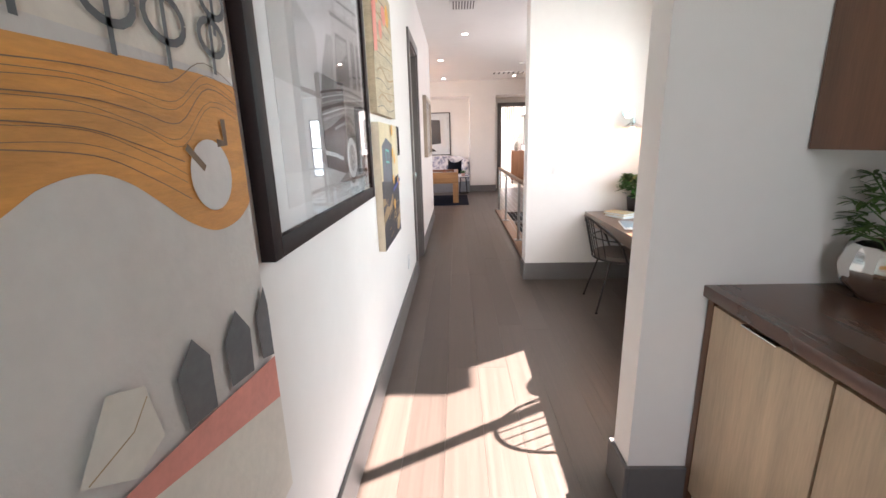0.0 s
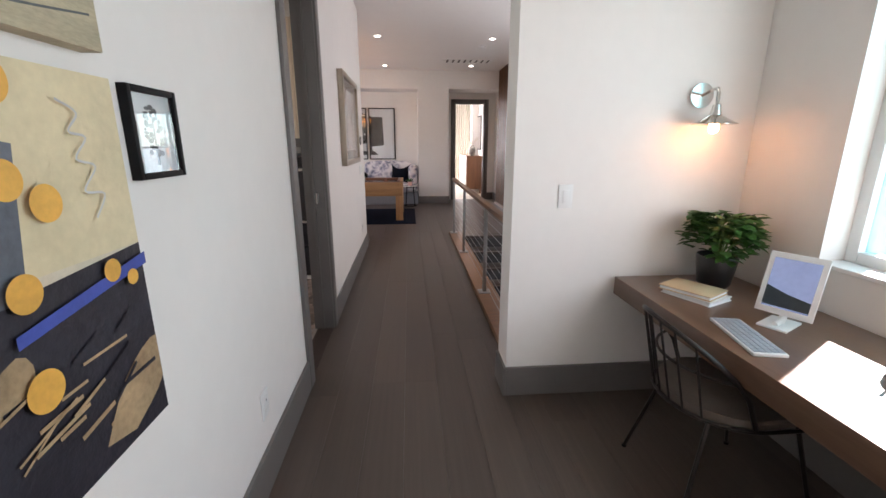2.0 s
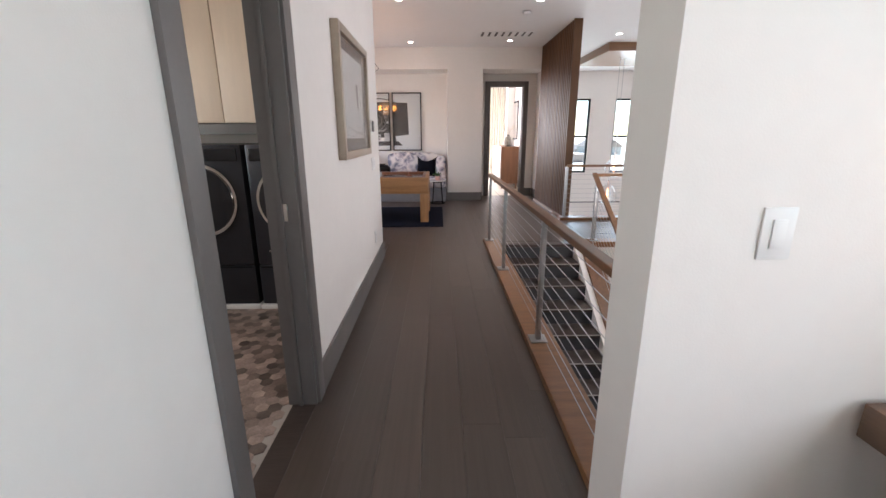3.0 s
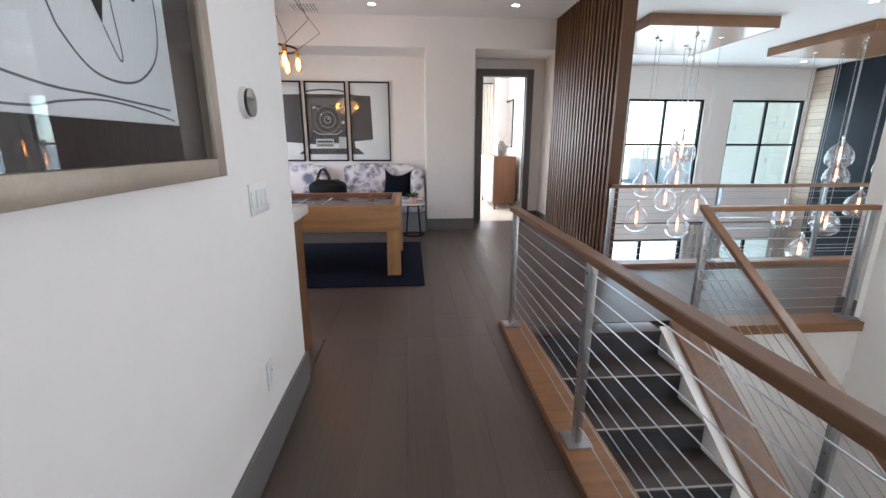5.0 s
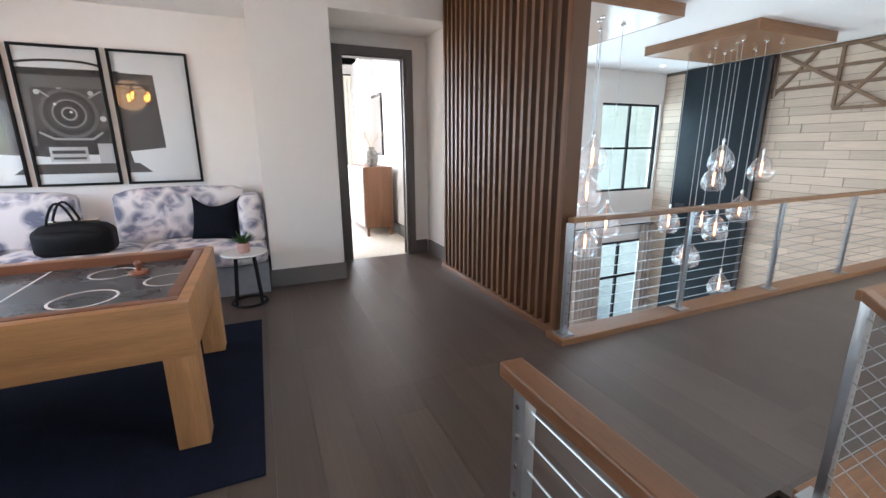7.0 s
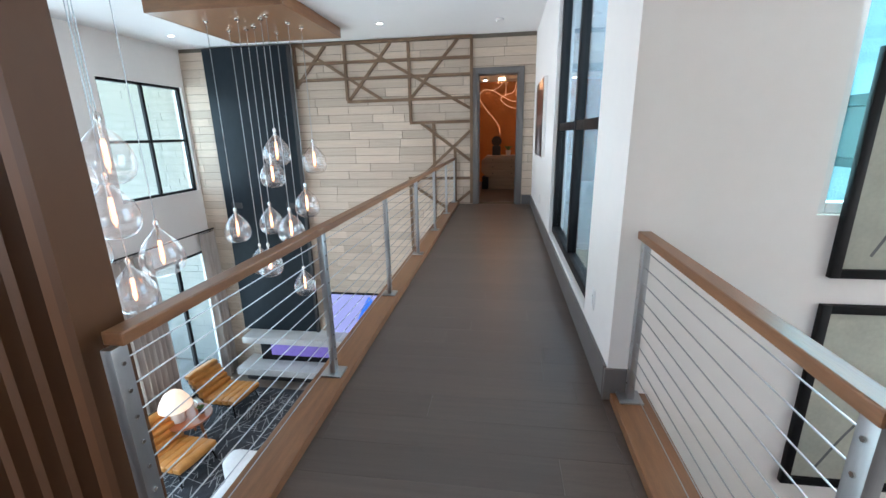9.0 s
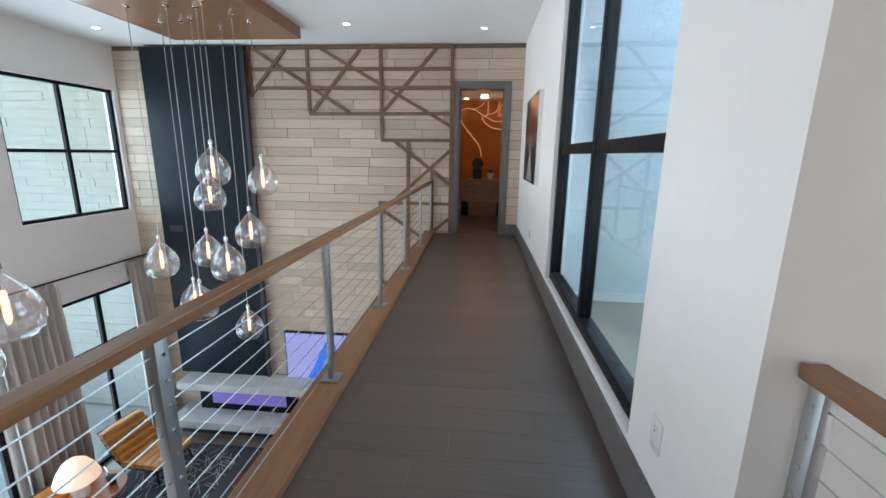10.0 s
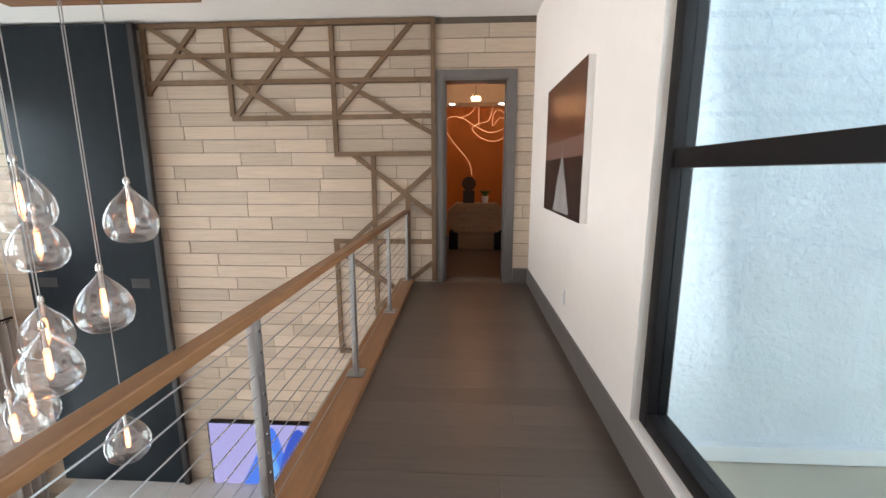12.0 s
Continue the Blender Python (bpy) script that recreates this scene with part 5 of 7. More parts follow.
def leaf(bm, c, d, up, ln, wd, bend=0.3):
    """One pointed leaf from c along d."""
    c, d, up = Vector(c), Vector(d).normalized(), Vector(up)
    s = d.cross(up).normalized()
    up = s.cross(d)
    pts = [(0, 0.06), (0.3, 0.42), (0.6, 0.5), (0.85, 0.26)]
    L, M, R = [], [], []
    for t, w in pts:
        p = c + d * ln * t - up * (bend * ln * t * t)
        M.append(bm.verts.new(p - up * 0.06 * wd))
        L.append(bm.verts.new(p + s * wd * w + up * 0.05 * wd))
        R.append(bm.verts.new(p - s * wd * w + up * 0.05 * wd))
    tip = bm.verts.new(c + d * ln - up * bend * ln)
    for i in range(3):
        bm.faces.new((M[i], M[i + 1], L[i + 1], L[i]))
        bm.faces.new((R[i], R[i + 1], M[i + 1], M[i]))
    bm.faces.new((M[3], tip, L[3]))
    bm.faces.new((R[3], tip, M[3]))


LEAF = mat("green_leaf", (0.045, 0.13, 0.025), 0.45, var=0.5, scale=14)
SOIL = mat("potting_soil", (0.03, 0.022, 0.016), 0.95, var=0.4, scale=40, bump=0.6, bump_scale=120)
FERN = mat("fern_green", (0.07, 0.15, 0.03), 0.5, var=0.4, scale=14)


def bush(name, parent, c, r, h, n, material, seed, ln=0.06, wd=0.035):
    rg = random.Random(seed)
    bm = B()
    st = B()
    for i in range(n):
        a, e = rg.random() * math.tau, rg.random() ** 0.6
        rr = r * (0.25 + 0.75 * rg.random() ** 0.5) * math.sqrt(max(0.05, 1 - (e - 0.45) ** 2 * 1.6))
        p = Vector((c[0] + math.cos(a) * rr, c[1] + math.sin(a) * rr, c[2] + h * e))
        for k in range(rg.choice((3, 4, 5))):
            b = a + rg.uniform(-1.6, 1.6)
            leaf(bm, p, (math.cos(b), math.sin(b), rg.uniform(-0.2, 0.7)), (0, 0, 1), ln * rg.uniform(0.7, 1.25), wd * rg.uniform(0.8, 1.2), rg.uniform(0.1, 0.5))
        if i % 4 == 0:
            sweep(st, [(c[0], c[1], c[2] - 0.04), (c[0] + (p.x - c[0]) * 0.4, c[1] + (p.y - c[1]) * 0.4, c[2] + h * e * 0.6), p], 0.0025, 5)
    part("stem", st, FERN, parent)
    return tagged(part(name, bm, material, parent), kind="stuff")


p = thing("potted_plant", (1.17, 1.18, 0.905), "fine-leaved green plant in a ribbed silver bowl", "plant")
prof = [(0.0, 0.0), (0.07, 0.0), (0.115, 0.05), (0.125, 0.10), (0.112, 0.15), (0.10, 0.165), (0.092, 0.16), (0.09, 0.12)]
bm = lathe(B(), prof, (1.17, 1.18, 0.905), 40, False)
for v in bm.verts:
    a = math.atan2(v.co.y - 1.18, v.co.x - 1.17)
    k = 1 + 0.03 * math.cos(a * 14) * (1 if v.co.z > 0.93 else 0)
    v.co.x, v.co.y = 1.17 + (v.co.x - 1.17) * k, 1.18 + (v.co.y - 1.18) * k
part("bowl", bm, CHROME, p, "ribbed silver bowl")
part("soil", lathe(B(), [(0, 0.13), (0.09, 0.13)], (1.17, 1.18, 0.905), 20, False), SOIL, p)
bush("foliage", p, (1.17, 1.18, 1.05), 0.13, 0.22, 90, FERN, 3, 0.05, 0.014)

# ---- desk nook ----
DESKM = mat("brown_desk_wood", (0.125, 0.070, 0.043), 0.33, var=0.28, scale=2, stretch=(7, 0.7, 7), bump=0.08, bump_scale=30, coat=0.15)
DT = 0.70
d = thing("built_in_desk", (1.14, 1.47, DT - 0.095), "long wall-to-wall brown wood floating desk", "desk")
part("desktop", box(B(), 1.14, 1.782, 1.487, 4.06, DT - 0.095, DT, 0.004), DESKM, d)
part("wall_cleat", box(B(), 1.74, 1.782, 1.487, 4.06, DT - 0.17, DT - 0.097, 0.002), WALL, d)


def desk_chair():
    """A wire-backed chair that looks along +x, its seat centre over the origin."""
    ch = thing("desk_chair", (0, 0, 0), "dark metal spindle-back chair with a grey seat pad", "chair", group="chairs at the desk")
    seat = []
    for i in range(25):
        a = radians(90 + 180 * i / 24)
        seat.append((-0.02 + 0.22 * math.cos(a), 0.225 * math.sin(a)))
    seat += [(0.20, -0.21), (0.22, -0.16), (0.22, 0.16), (0.20, 0.21)]
    bm = prism(B(), seat, (0, 0, 0.43), (1, 0, 0), (0, 1, 0), 0.035)
    bmesh.ops.bevel(bm, geom=[e for e in bm.edges if abs(e.verts[0].co.z - e.verts[1].co.z) < 1e-4], offset=0.012, segments=3, affect="EDGES")
    part("seat", bm, mat("taupe_leather", (0.13, 0.105, 0.088), 0.5, var=0.2, scale=9, bump=0.15, bump_scale=150), ch, "grey-brown padded seat")
    rim = [(-0.02 + 0.235 * math.cos(radians(90 + 180 * i / 16)), 0.24 * math.sin(radians(90 + 180 * i / 16)), 0.432) for i in range(17)]
    part("seat_frame", sweep(B(), rim + [(0.225, -0.225, 0.432), (0.225, 0.225, 0.432)], 0.008, 7, True), CHAIRMETAL, ch)
    hoop = []
    for i in range(25):
        a = radians(180 * i / 24)
        y = 0.235 * math.cos(a)
        z = 0.44 + 0.335 * (math.sin(a) ** 0.55)
        x = -0.02 - 0.235 * math.sqrt(max(0, 1 - (y / 0.24) ** 2)) - 0.10 * (z - 0.44) / 0.34 + 0.02
        hoop.append((x, y, z))
    part("back_hoop", sweep(B(), hoop, 0.009, 8), CHAIRMETAL, ch)
    mid = []
    for i in range(17):
        a = radians(22 + 136 * i / 16)
        y = 0.235 * math.cos(a)
        mid.append((-0.045 - 0.235 * math.sqrt(max(0, 1 - (y / 0.24) ** 2)) + 0.02, y, 0.60))
    part("back_rail", sweep(B(), mid, 0.006, 7), CHAIRMETAL, ch)
    for k in range(7):
        y = -0.165 + 0.055 * k
        q = math.sqrt(max(0, 1 - (y / 0.24) ** 2))
        zt = 0.44 + 0.335 * (math.sin(math.acos(y / 0.235)) ** 0.55)
        part("spindle", sweep(B(), [(-0.02 - 0.235 * q, y, 0.435), (-0.235 * q - 0.10 * (zt - 0.44) / 0.34, y, zt)], 0.0045, 6), CHAIRMETAL, ch)
    for x, y, fx, fy in ((0.15, 0.17, 0.24, 0.235), (0.15, -0.17, 0.24, -0.235), (-0.15, 0.15, -0.255, 0.225), (-0.15, -0.15, -0.255, -0.225)):
        leg = part("leg", sweep(B(), [(x, y, 0.43), (fx, fy, 0.008)], 0.0085, 8), CHAIRMETAL, ch)
        part("glide", lathe(B(), [(0, 0), (0.011, 0), (0.011, 0.010), (0, 0.010)], (fx, fy, 0), 10), BLACK, leg)
    return ch


ch = desk_chair()
ch.matrix_world = pose(1.28, 3.38, 0, 0, 0, -4)
copy_thing(ch, pose(1.30, 2.27, 0, 0, 0, 3))

POTB = mat("black_ceramic", (0.012, 0.011, 0.011), 0.35, var=0.15)
p = thing("potted_plant", (1.56, 3.88, DT), "bushy green plant in a black tapered pot", "plant")
part("pot", lathe(B(), [(0, 0), (0.062, 0), (0.075, 0.02), (0.092, 0.15), (0.088, 0.16), (0.082, 0.15), (0.08, 0.13)], (1.56, 3.88, DT), 28, False), POTB, p)
part("soil", lathe(B(), [(0, 0.135), (0.083, 0.135)], (1.56, 3.88, DT), 20, False), SOIL, p)
bush("foliage", p, (1.56, 3.87, DT + 0.15), 0.15, 0.21, 150, LEAF, 5)

MDF = mat("kraft_cover", (0.55, 0.40, 0.24), 0.7, var=0.1, scale=12)
for k, (cx, cyy, z, a, m) in enumerate(((1.37, 3.74, DT, 24, WHITE), (1.36, 3.75, DT + 0.022, 30, MDF))):
    b = thing("book", (cx, cyy, z), "kraft-covered notebook" + " on the desk, lying on another" if k else "white-covered notebook lying on the wooden desk", "book")
    part("cover", box(B(), cx - 0.085, cx + 0.085, cyy - 0.115, cyy + 0.115, z, z + 0.004, 0.001), m, b)
    part("pages", box(B(), cx - 0.080, cx + 0.082, cyy - 0.110, cyy + 0.110, z + 0.004, z + 0.017), PAPER, b)
    part("cover", box(B(), cx - 0.085, cx + 0.085, cyy - 0.115, cyy + 0.115, z + 0.017, z + 0.021, 0.001), m, b)
    b.rotation_euler = (0, 0, radians(a))
kb = thing("keyboard", (1.27, 3.32, DT), "slim white keyboard with silver keys on the desk", "keyboard")
part("base", box(B(), 1.215, 1.325, 3.17, 3.47, DT, DT + 0.012, 0.003), WHITE, kb)
KEY = mat("grey_key", (0.34, 0.36, 0.40), 0.5)
for r in range(5):
    for q in range(13):
        part("key", box(B(), 1.222 + r * 0.020, 1.238 + r * 0.020, 3.18 + q * 0.0218, 3.199 + q * 0.0218, DT + 0.012, DT + 0.015), KEY, kb, smooth=False)
kb.rotation_euler = (0, 0, radians(-12))
tb = thing("tablet", (1.50, 3.42, DT), "white tablet on a white stand showing a lake picture", "tablet")
tb.rotation_euler = (0, 0, radians(-62))
stand_m = B()
sweep(stand_m, [(1.50, 3.36, DT + 0.012), (1.50, 3.42, DT + 0.012), (1.50, 3.46, DT + 0.05), (1.50, 3.455, DT + 0.12)], [0.012, 0.014, 0.013, 0.01], 10)
part("stand", stand_m, WHITE, tb)
part("foot", box(B(), 1.45, 1.55, 3.33, 3.48, DT, DT + 0.008, 0.003), WHITE, tb)
tilt = Matrix.Translation((1.50, 3.42, DT + 0.035)) @ Matrix.Rotation(radians(-16), 4, "X")


def tilted(bm):
    bmesh.ops.transform(bm, matrix=tilt, verts=bm.verts)
    return bm


sc = part("case", tilted(box(B(), -0.095, 0.095, -0.005, 0.005, 0, 0.245, 0.004)), WHITE, tb)
part("screen", tilted(flat(B(), rect(-0.076, 0.076, 0.024, 0.222), (0, -0.0055, 0), (1, 0, 0), (0, 0, 1))), mat("screen_sky", (0.2, 0.25, 0.4), 0.15, emit=(0.26, 0.33, 0.55), strength=0.0625), sc, smooth=False)
part("screen_hill", tilted(flat(B(), [(-0.076, 0.03), (0.076, 0.03), (0.076, 0.07), (0.0, 0.085), (-0.076, 0.11)], (0, -0.0062, 0), (1, 0, 0), (0, 0, 1))), mat("screen_dark", (0.03, 0.04, 0.05), 0.15), sc, smooth=False)
CREAMC = mat("cream_stoneware", (0.56, 0.48, 0.38), 0.6, var=0.15, scale=20, bump=0.4, bump_scale=60)
PENCIL = mat("orange_pencil", (0.75, 0.25, 0.04), 0.4)
for cx, cyy, r, h, sd in ((1.56, 3.03, 0.046, 0.10, 2), (1.55, 2.30, 0.062, 0.105, 8)):
    cup = thing("pencil_cup", (cx, cyy, DT), "cream stoneware cup full of orange pencils", "pencil cup", group="pencil cups on the desk")
    part("cup", lathe(B(), [(0, 0), (r * 0.8, 0), (r, h * 0.3), (r * 0.98, h * 0.8), (r * 0.8, h), (r * 0.72, h), (r * 0.75, h * 0.5)], (cx, cyy, DT), 20, False), CREAMC, cup)
    rg = random.Random(sd)
    for k in range(9):
        a = rg.random() * math.tau
        q = r * 0.55
        part("pencil", sweep(B(), [(cx + q * 0.4 * math.cos(a), cyy + q * 0.4 * math.sin(a), DT + 0.012), (cx + q * 1.2 * math.cos(a), cyy + q * 1.2 * math.sin(a), DT + h + rg.uniform(0.035, 0.065))], 0.0045, 6), PENCIL if k % 4 else CREAMC, cup)
LEATHER = mat("dark_football_leather", (0.035, 0.022, 0.016), 0.42, var=0.35, scale=12, bump=0.35, bump_scale=260)
fb = thing("football", (1.47, 2.79, DT + 0.075), "dark brown leather football resting on a metal stand", "ball")
bm = B()
pr = [(0.098 * math.sqrt(max(0, 1 - (abs(k) / 10) ** 1.75)), 0.155 * k / 10) for k in range(-10, 11)]
lathe(bm, pr, (0, 0, 0), 28)
bmesh.ops.rotate(bm, cent=(0, 0, 0), matrix=Matrix.Rotation(radians(90), 3, "Y") @ Matrix.Rotation(radians(0), 3, "X"), verts=bm.verts)
bmesh.ops.rotate(bm, cent=(0, 0, 0), matrix=Matrix.Rotation(radians(62), 3, "Z"), verts=bm.verts)
bmesh.ops.translate(bm, vec=(1.47, 2.79, DT + 0.19), verts=bm.verts)
part("hide", bm, LEATHER, fb)
lc = B()
for k in range(-3, 4):
    q = Vector((math.cos(radians(62)), math.sin(radians(62)), 0)) * 0.016 * k + Vector((1.47, 2.79, DT + 0.288 - 0.0025 * abs(k)))
    sd = Vector((-math.sin(radians(62)), math.cos(radians(62)), 0)) * 0.016
    sweep(lc, [q - sd, q + sd], 0.003, 5)
part("lacing", lc, PAPER, fb, "white lacing")
st = thing("ball_stand", (1.47, 2.79, DT), "brushed metal display stand on the desk", "stand")
part("base", lathe(B(), [(0, 0), (0.075, 0), (0.075, 0.006), (0.02, 0.012), (0, 0.012)], (1.47, 2.79, DT), 28), CHROME, st)
part("stem", sweep(B(), [(1.47, 2.79, DT + 0.01), (1.47, 2.79, DT + 0.075)], 0.008, 10), CHROME, st)
part("cradle", lathe(B(), [(0.02, 0.07), (0.045, 0.085), (0.065, 0.105), (0.062, 0.108), (0.04, 0.09), (0.018, 0.076)], (1.47, 2.79, DT), 20, False), CHROME, st)

s = thing("wall_sconce", (1.49, 4.08, 1.62), "polished nickel sconce with a small flared shade, lit", "wall lamp")
part("back_plate", prism(B(), ring(0, 0, 0.058), (1.49, 4.08, 1.62), (1, 0, 0), (0, 0, 1), 0.018), CHROME, s)
part("arm", sweep(B(), [(1.49, 4.062, 1.62), (1.49, 3.985, 1.64), (1.49, 3.96, 1.64), (1.49, 3.95, 1.62), (1.49, 3.95, 1.57)], 0.008, 10), CHROME, s)
part("socket", lathe(B(), [(0, 0.07), (0.016, 0.068), (0.020, 0.045), (0.026, 0.03), (0.026, 0.012), (0, 0.012)], (1.49, 3.95, 1.50), 18), CHROME, s)
part("shade", lathe(B(), [(0.024, 0.022), (0.04, 0.012), (0.095, -0.018), (0.097, -0.022), (0.092, -0.020), (0.038, 0.006), (0.022, 0.016)], (1.49, 3.95, 1.50), 30, False), CHROME, s, "small flared nickel shade")
part("bulb", lathe(B(), [(0, 0.012), (0.013, 0.010), (0.020, -0.015), (0.024, -0.04), (0.018, -0.058), (0, -0.066)], (1.49, 3.95, 1.50), 18), mat("warm_bulb", (1, 0.6, 0.3), 0.4, emit=(1, 0.42, 0.13), strength=4.0), s, "glowing amber bulb")
lamp("sconce_light", "POINT", 0.04, pose(1.49, 3.95, 1.40), (1, 0.36, 0.12), size=0.03)

# woven shade drawn up over the desk window
WOVEN = mat("woven_grass", (0.42, 0.34, 0.24), 0.9, var=0.4, scale=8, stretch=(1, 1, 14), bump=0.5, bump_scale=120)
rs = thing("roman_shade", (1.76, 2.7, 2.2), "tan woven grass roman shade drawn up above the desk", "blind")
part("headrail", box(B(), 1.735, 1.797, 1.60, 3.95, 2.53, 2.57, 0.004), WHITE, rs)
for k in range(4):
    part("fold", box(B(), 1.70 + 0.012 * k, 1.795, 1.60, 3.95, 2.20 + 0.083 * k, 2.278 + 0.083 * k, 0.014), WOVEN, rs)

# ---- game room ----
OAK = mat("honey_oak", (0.40, 0.205, 0.085), 0.42, var=0.3, scale=1.8, stretch=(0.7, 9, 9), bump=0.12, bump_scale=26)
OAKV = mat("honey_oak_leg", (0.40, 0.205, 0.085), 0.42, var=0.3, scale=1.8, stretch=(9, 9, 0.7), bump=0.12, bump_scale=26)
RAILW = mat("reddish_rail_wood", (0.20, 0.085, 0.045), 0.35, var=0.25, scale=2, stretch=(0.8, 8, 8))
FELT = mat("dark_playfield", (0.060, 0.066, 0.075), 0.28, var=0.12, scale=4)
TX0, TX1, TY0, TY1, TZ = -2.25, -0.08, 9.66, 10.80, 0.715
t = thing("air_hockey_table", (-1.165, 10.23, 0.0), "honey oak air hockey table with a dark playfield", "game table")
part("apron", box(B(), TX0, TX1, TY0, TY0 + 0.05, 0.465, TZ, 0.006), OAK, t)
part("apron", box(B(), TX0, TX1, TY1 - 0.05, TY1, 0.465, TZ, 0.006), OAK, t)
part("apron", box(B(), TX0, TX0 + 0.05, TY0 + 0.05, TY1 - 0.05, 0.465, TZ, 0.006), OAK, t)
part("apron", box(B(), TX1 - 0.05, TX1, TY0 + 0.05, TY1 - 0.05, 0.465, TZ, 0.006), OAK, t)
for q in ((TX0 + 0.05, TX1 - 0.05, TY0 + 0.05, TY0 + 0.10), (TX0 + 0.05, TX1 - 0.05, TY1 - 0.10, TY1 - 0.05), (TX0 + 0.05, TX0 + 0.10, TY0 + 0.10, TY1 - 0.10), (TX1 - 0.10, TX1 - 0.05, TY0 + 0.10, TY1 - 0.10)):
    part("rail", box(B(), *q, 0.66, TZ + 0.003, 0.004), RAILW, t, "reddish wood inner rail")
pf = part("playfield", box(B(), TX0 + 0.05, TX1 - 0.05, TY0 + 0.05, TY1 - 0.05, 0.62, 0.668), FELT, t, "smooth dark playfield")
for x, y, r in ((-1.165, 10.23, 0.15), (-0.56, 10.05, 0.13), (-0.56, 10.50, 0.11), (-0.25, 10.24, 0.11), (-1.77, 10.05, 0.13), (-1.77, 10.50, 0.11), (-2.06, 10.24, 0.11)):
    bm = B()
    q = ring(x, y, r, n=32)
    for k in stroke(q + [q[0]], 0.012):
        flat(bm, k, (0, 0, 0.6685), (1, 0, 0), (0, 1, 0))
    part("ring_marking", bm, PAPER, pf, "white painted ring", False)
for x in (-0.90, -1.165, -1.43):
    part("line_marking", flat(B(), rect(x - 0.006, x + 0.006, TY0 + 0.10, TY1 - 0.10), (0, 0, 0.6692), (1, 0, 0), (0, 1, 0)), PAPER, pf, "white painted line", False)
for x, y in ((TX1 - 0.13, TY0 + 0.005), (TX1 - 0.13, TY1 - 0.135), (TX0, TY0 + 0.005), (TX0, TY1 - 0.135)):
    part("leg", box(B(), x, x + 0.13, y, y + 0.13, 0.012, 0.465, 0.006), OAKV, t)
MAL = mat("mallet_wood", (0.28, 0.10, 0.05), 0.4, var=0.2)
for x, y in ((-0.42, 10.42), (-1.92, 9.95)):
    m = thing("mallet", (x, y, 0.669), "brown wood air hockey mallet on the playfield", "mallet", group="air hockey mallets")
    part("disc", lathe(B(), [(0, 0), (0.045, 0), (0.048, 0.008), (0.045, 0.018), (0.02, 0.022), (0, 0.022)], (x, y, 0.669), 24), MAL, m)
    part("grip", lathe(B(), [(0, 0.022), (0.014, 0.022), (0.012, 0.045), (0.019, 0.062), (0.014, 0.074), (0, 0.077)], (x, y, 0.669), 18), MAL, m)

RUG = mat("navy_woven_rug", (0.009, 0.012, 0.025), 0.95, spec=0.1, var=0.4, scale=5, bump=0.6, bump_scale=300)
solid("rug", box(B(), -2.75, 0.15, 9.36, 11.14, 0.001, 0.012, 0.003), RUG, "navy blue flat-woven rug under the game table", "rug", origin=(-1.3, 10.25, 0))
solid("note_card", box(B(), -1.62, -1.48, 10.28, 10.34, 0.012, 0.014), PAPER, "small white card lying on the navy rug", "card", origin=(-1.55, 10.31, 0.012))

# floral upholstery: watercolour blots on white
FLORAL = bpy.data.materials.new("watercolour_floral")
FLORAL.use_nodes = True
nt = FLORAL.node_tree
pb = nt.nodes["Principled BSDF"]
pb.inputs["Roughness"].default_value = 0.9
tc = nt.nodes.new("ShaderNodeTexCoord")
n1 = nt.nodes.new("ShaderNodeTexNoise")
n1.inputs["Scale"].default_value = 6.0
n1.inputs["Detail"].default_value = 3
n1.inputs["Distortion"].default_value = 1.2
n2 = nt.nodes.new("ShaderNodeTexVoronoi")
n2.inputs["Scale"].default_value = 6.0
r1 = nt.nodes.new("ShaderNodeValToRGB")
r1.color_ramp.elements[0].position, r1.color_ramp.elements[0].color = 0.44, (0.17, 0.18, 0.24, 1)
r1.color_ramp.elements[1].position, r1.color_ramp.elements[1].color = 0.64, (0.68, 0.65, 0.66, 1)
e = r1.color_ramp.elements.new(0.53)
e.color = (0.37, 0.35, 0.42, 1)
mx = nt.nodes.new("ShaderNodeMix")
mx.data_type = "RGBA"
mx.inputs[7].default_value = (0.74, 0.70, 0.69, 1)
r2 = nt.nodes.new("ShaderNodeMapRange")
r2.inputs["From Min"].default_value, r2.inputs["From Max"].default_value = 0.42, 0.70
for node in (n1, n2):
    nt.links.new(tc.outputs["Object"], node.inputs["Vector"])
nt.links.new(n1.outputs["Fac"], r1.inputs["Fac"])
nt.links.new(n2.outputs["Distance"], r2.inputs["Value"])
nt.links.new(r2.outputs["Result"], mx.inputs[0])
nt.links.new(r1.outputs["Color"], mx.inputs[6])
nt.links.new(mx.outputs[2], pb.inputs["Base Color"])


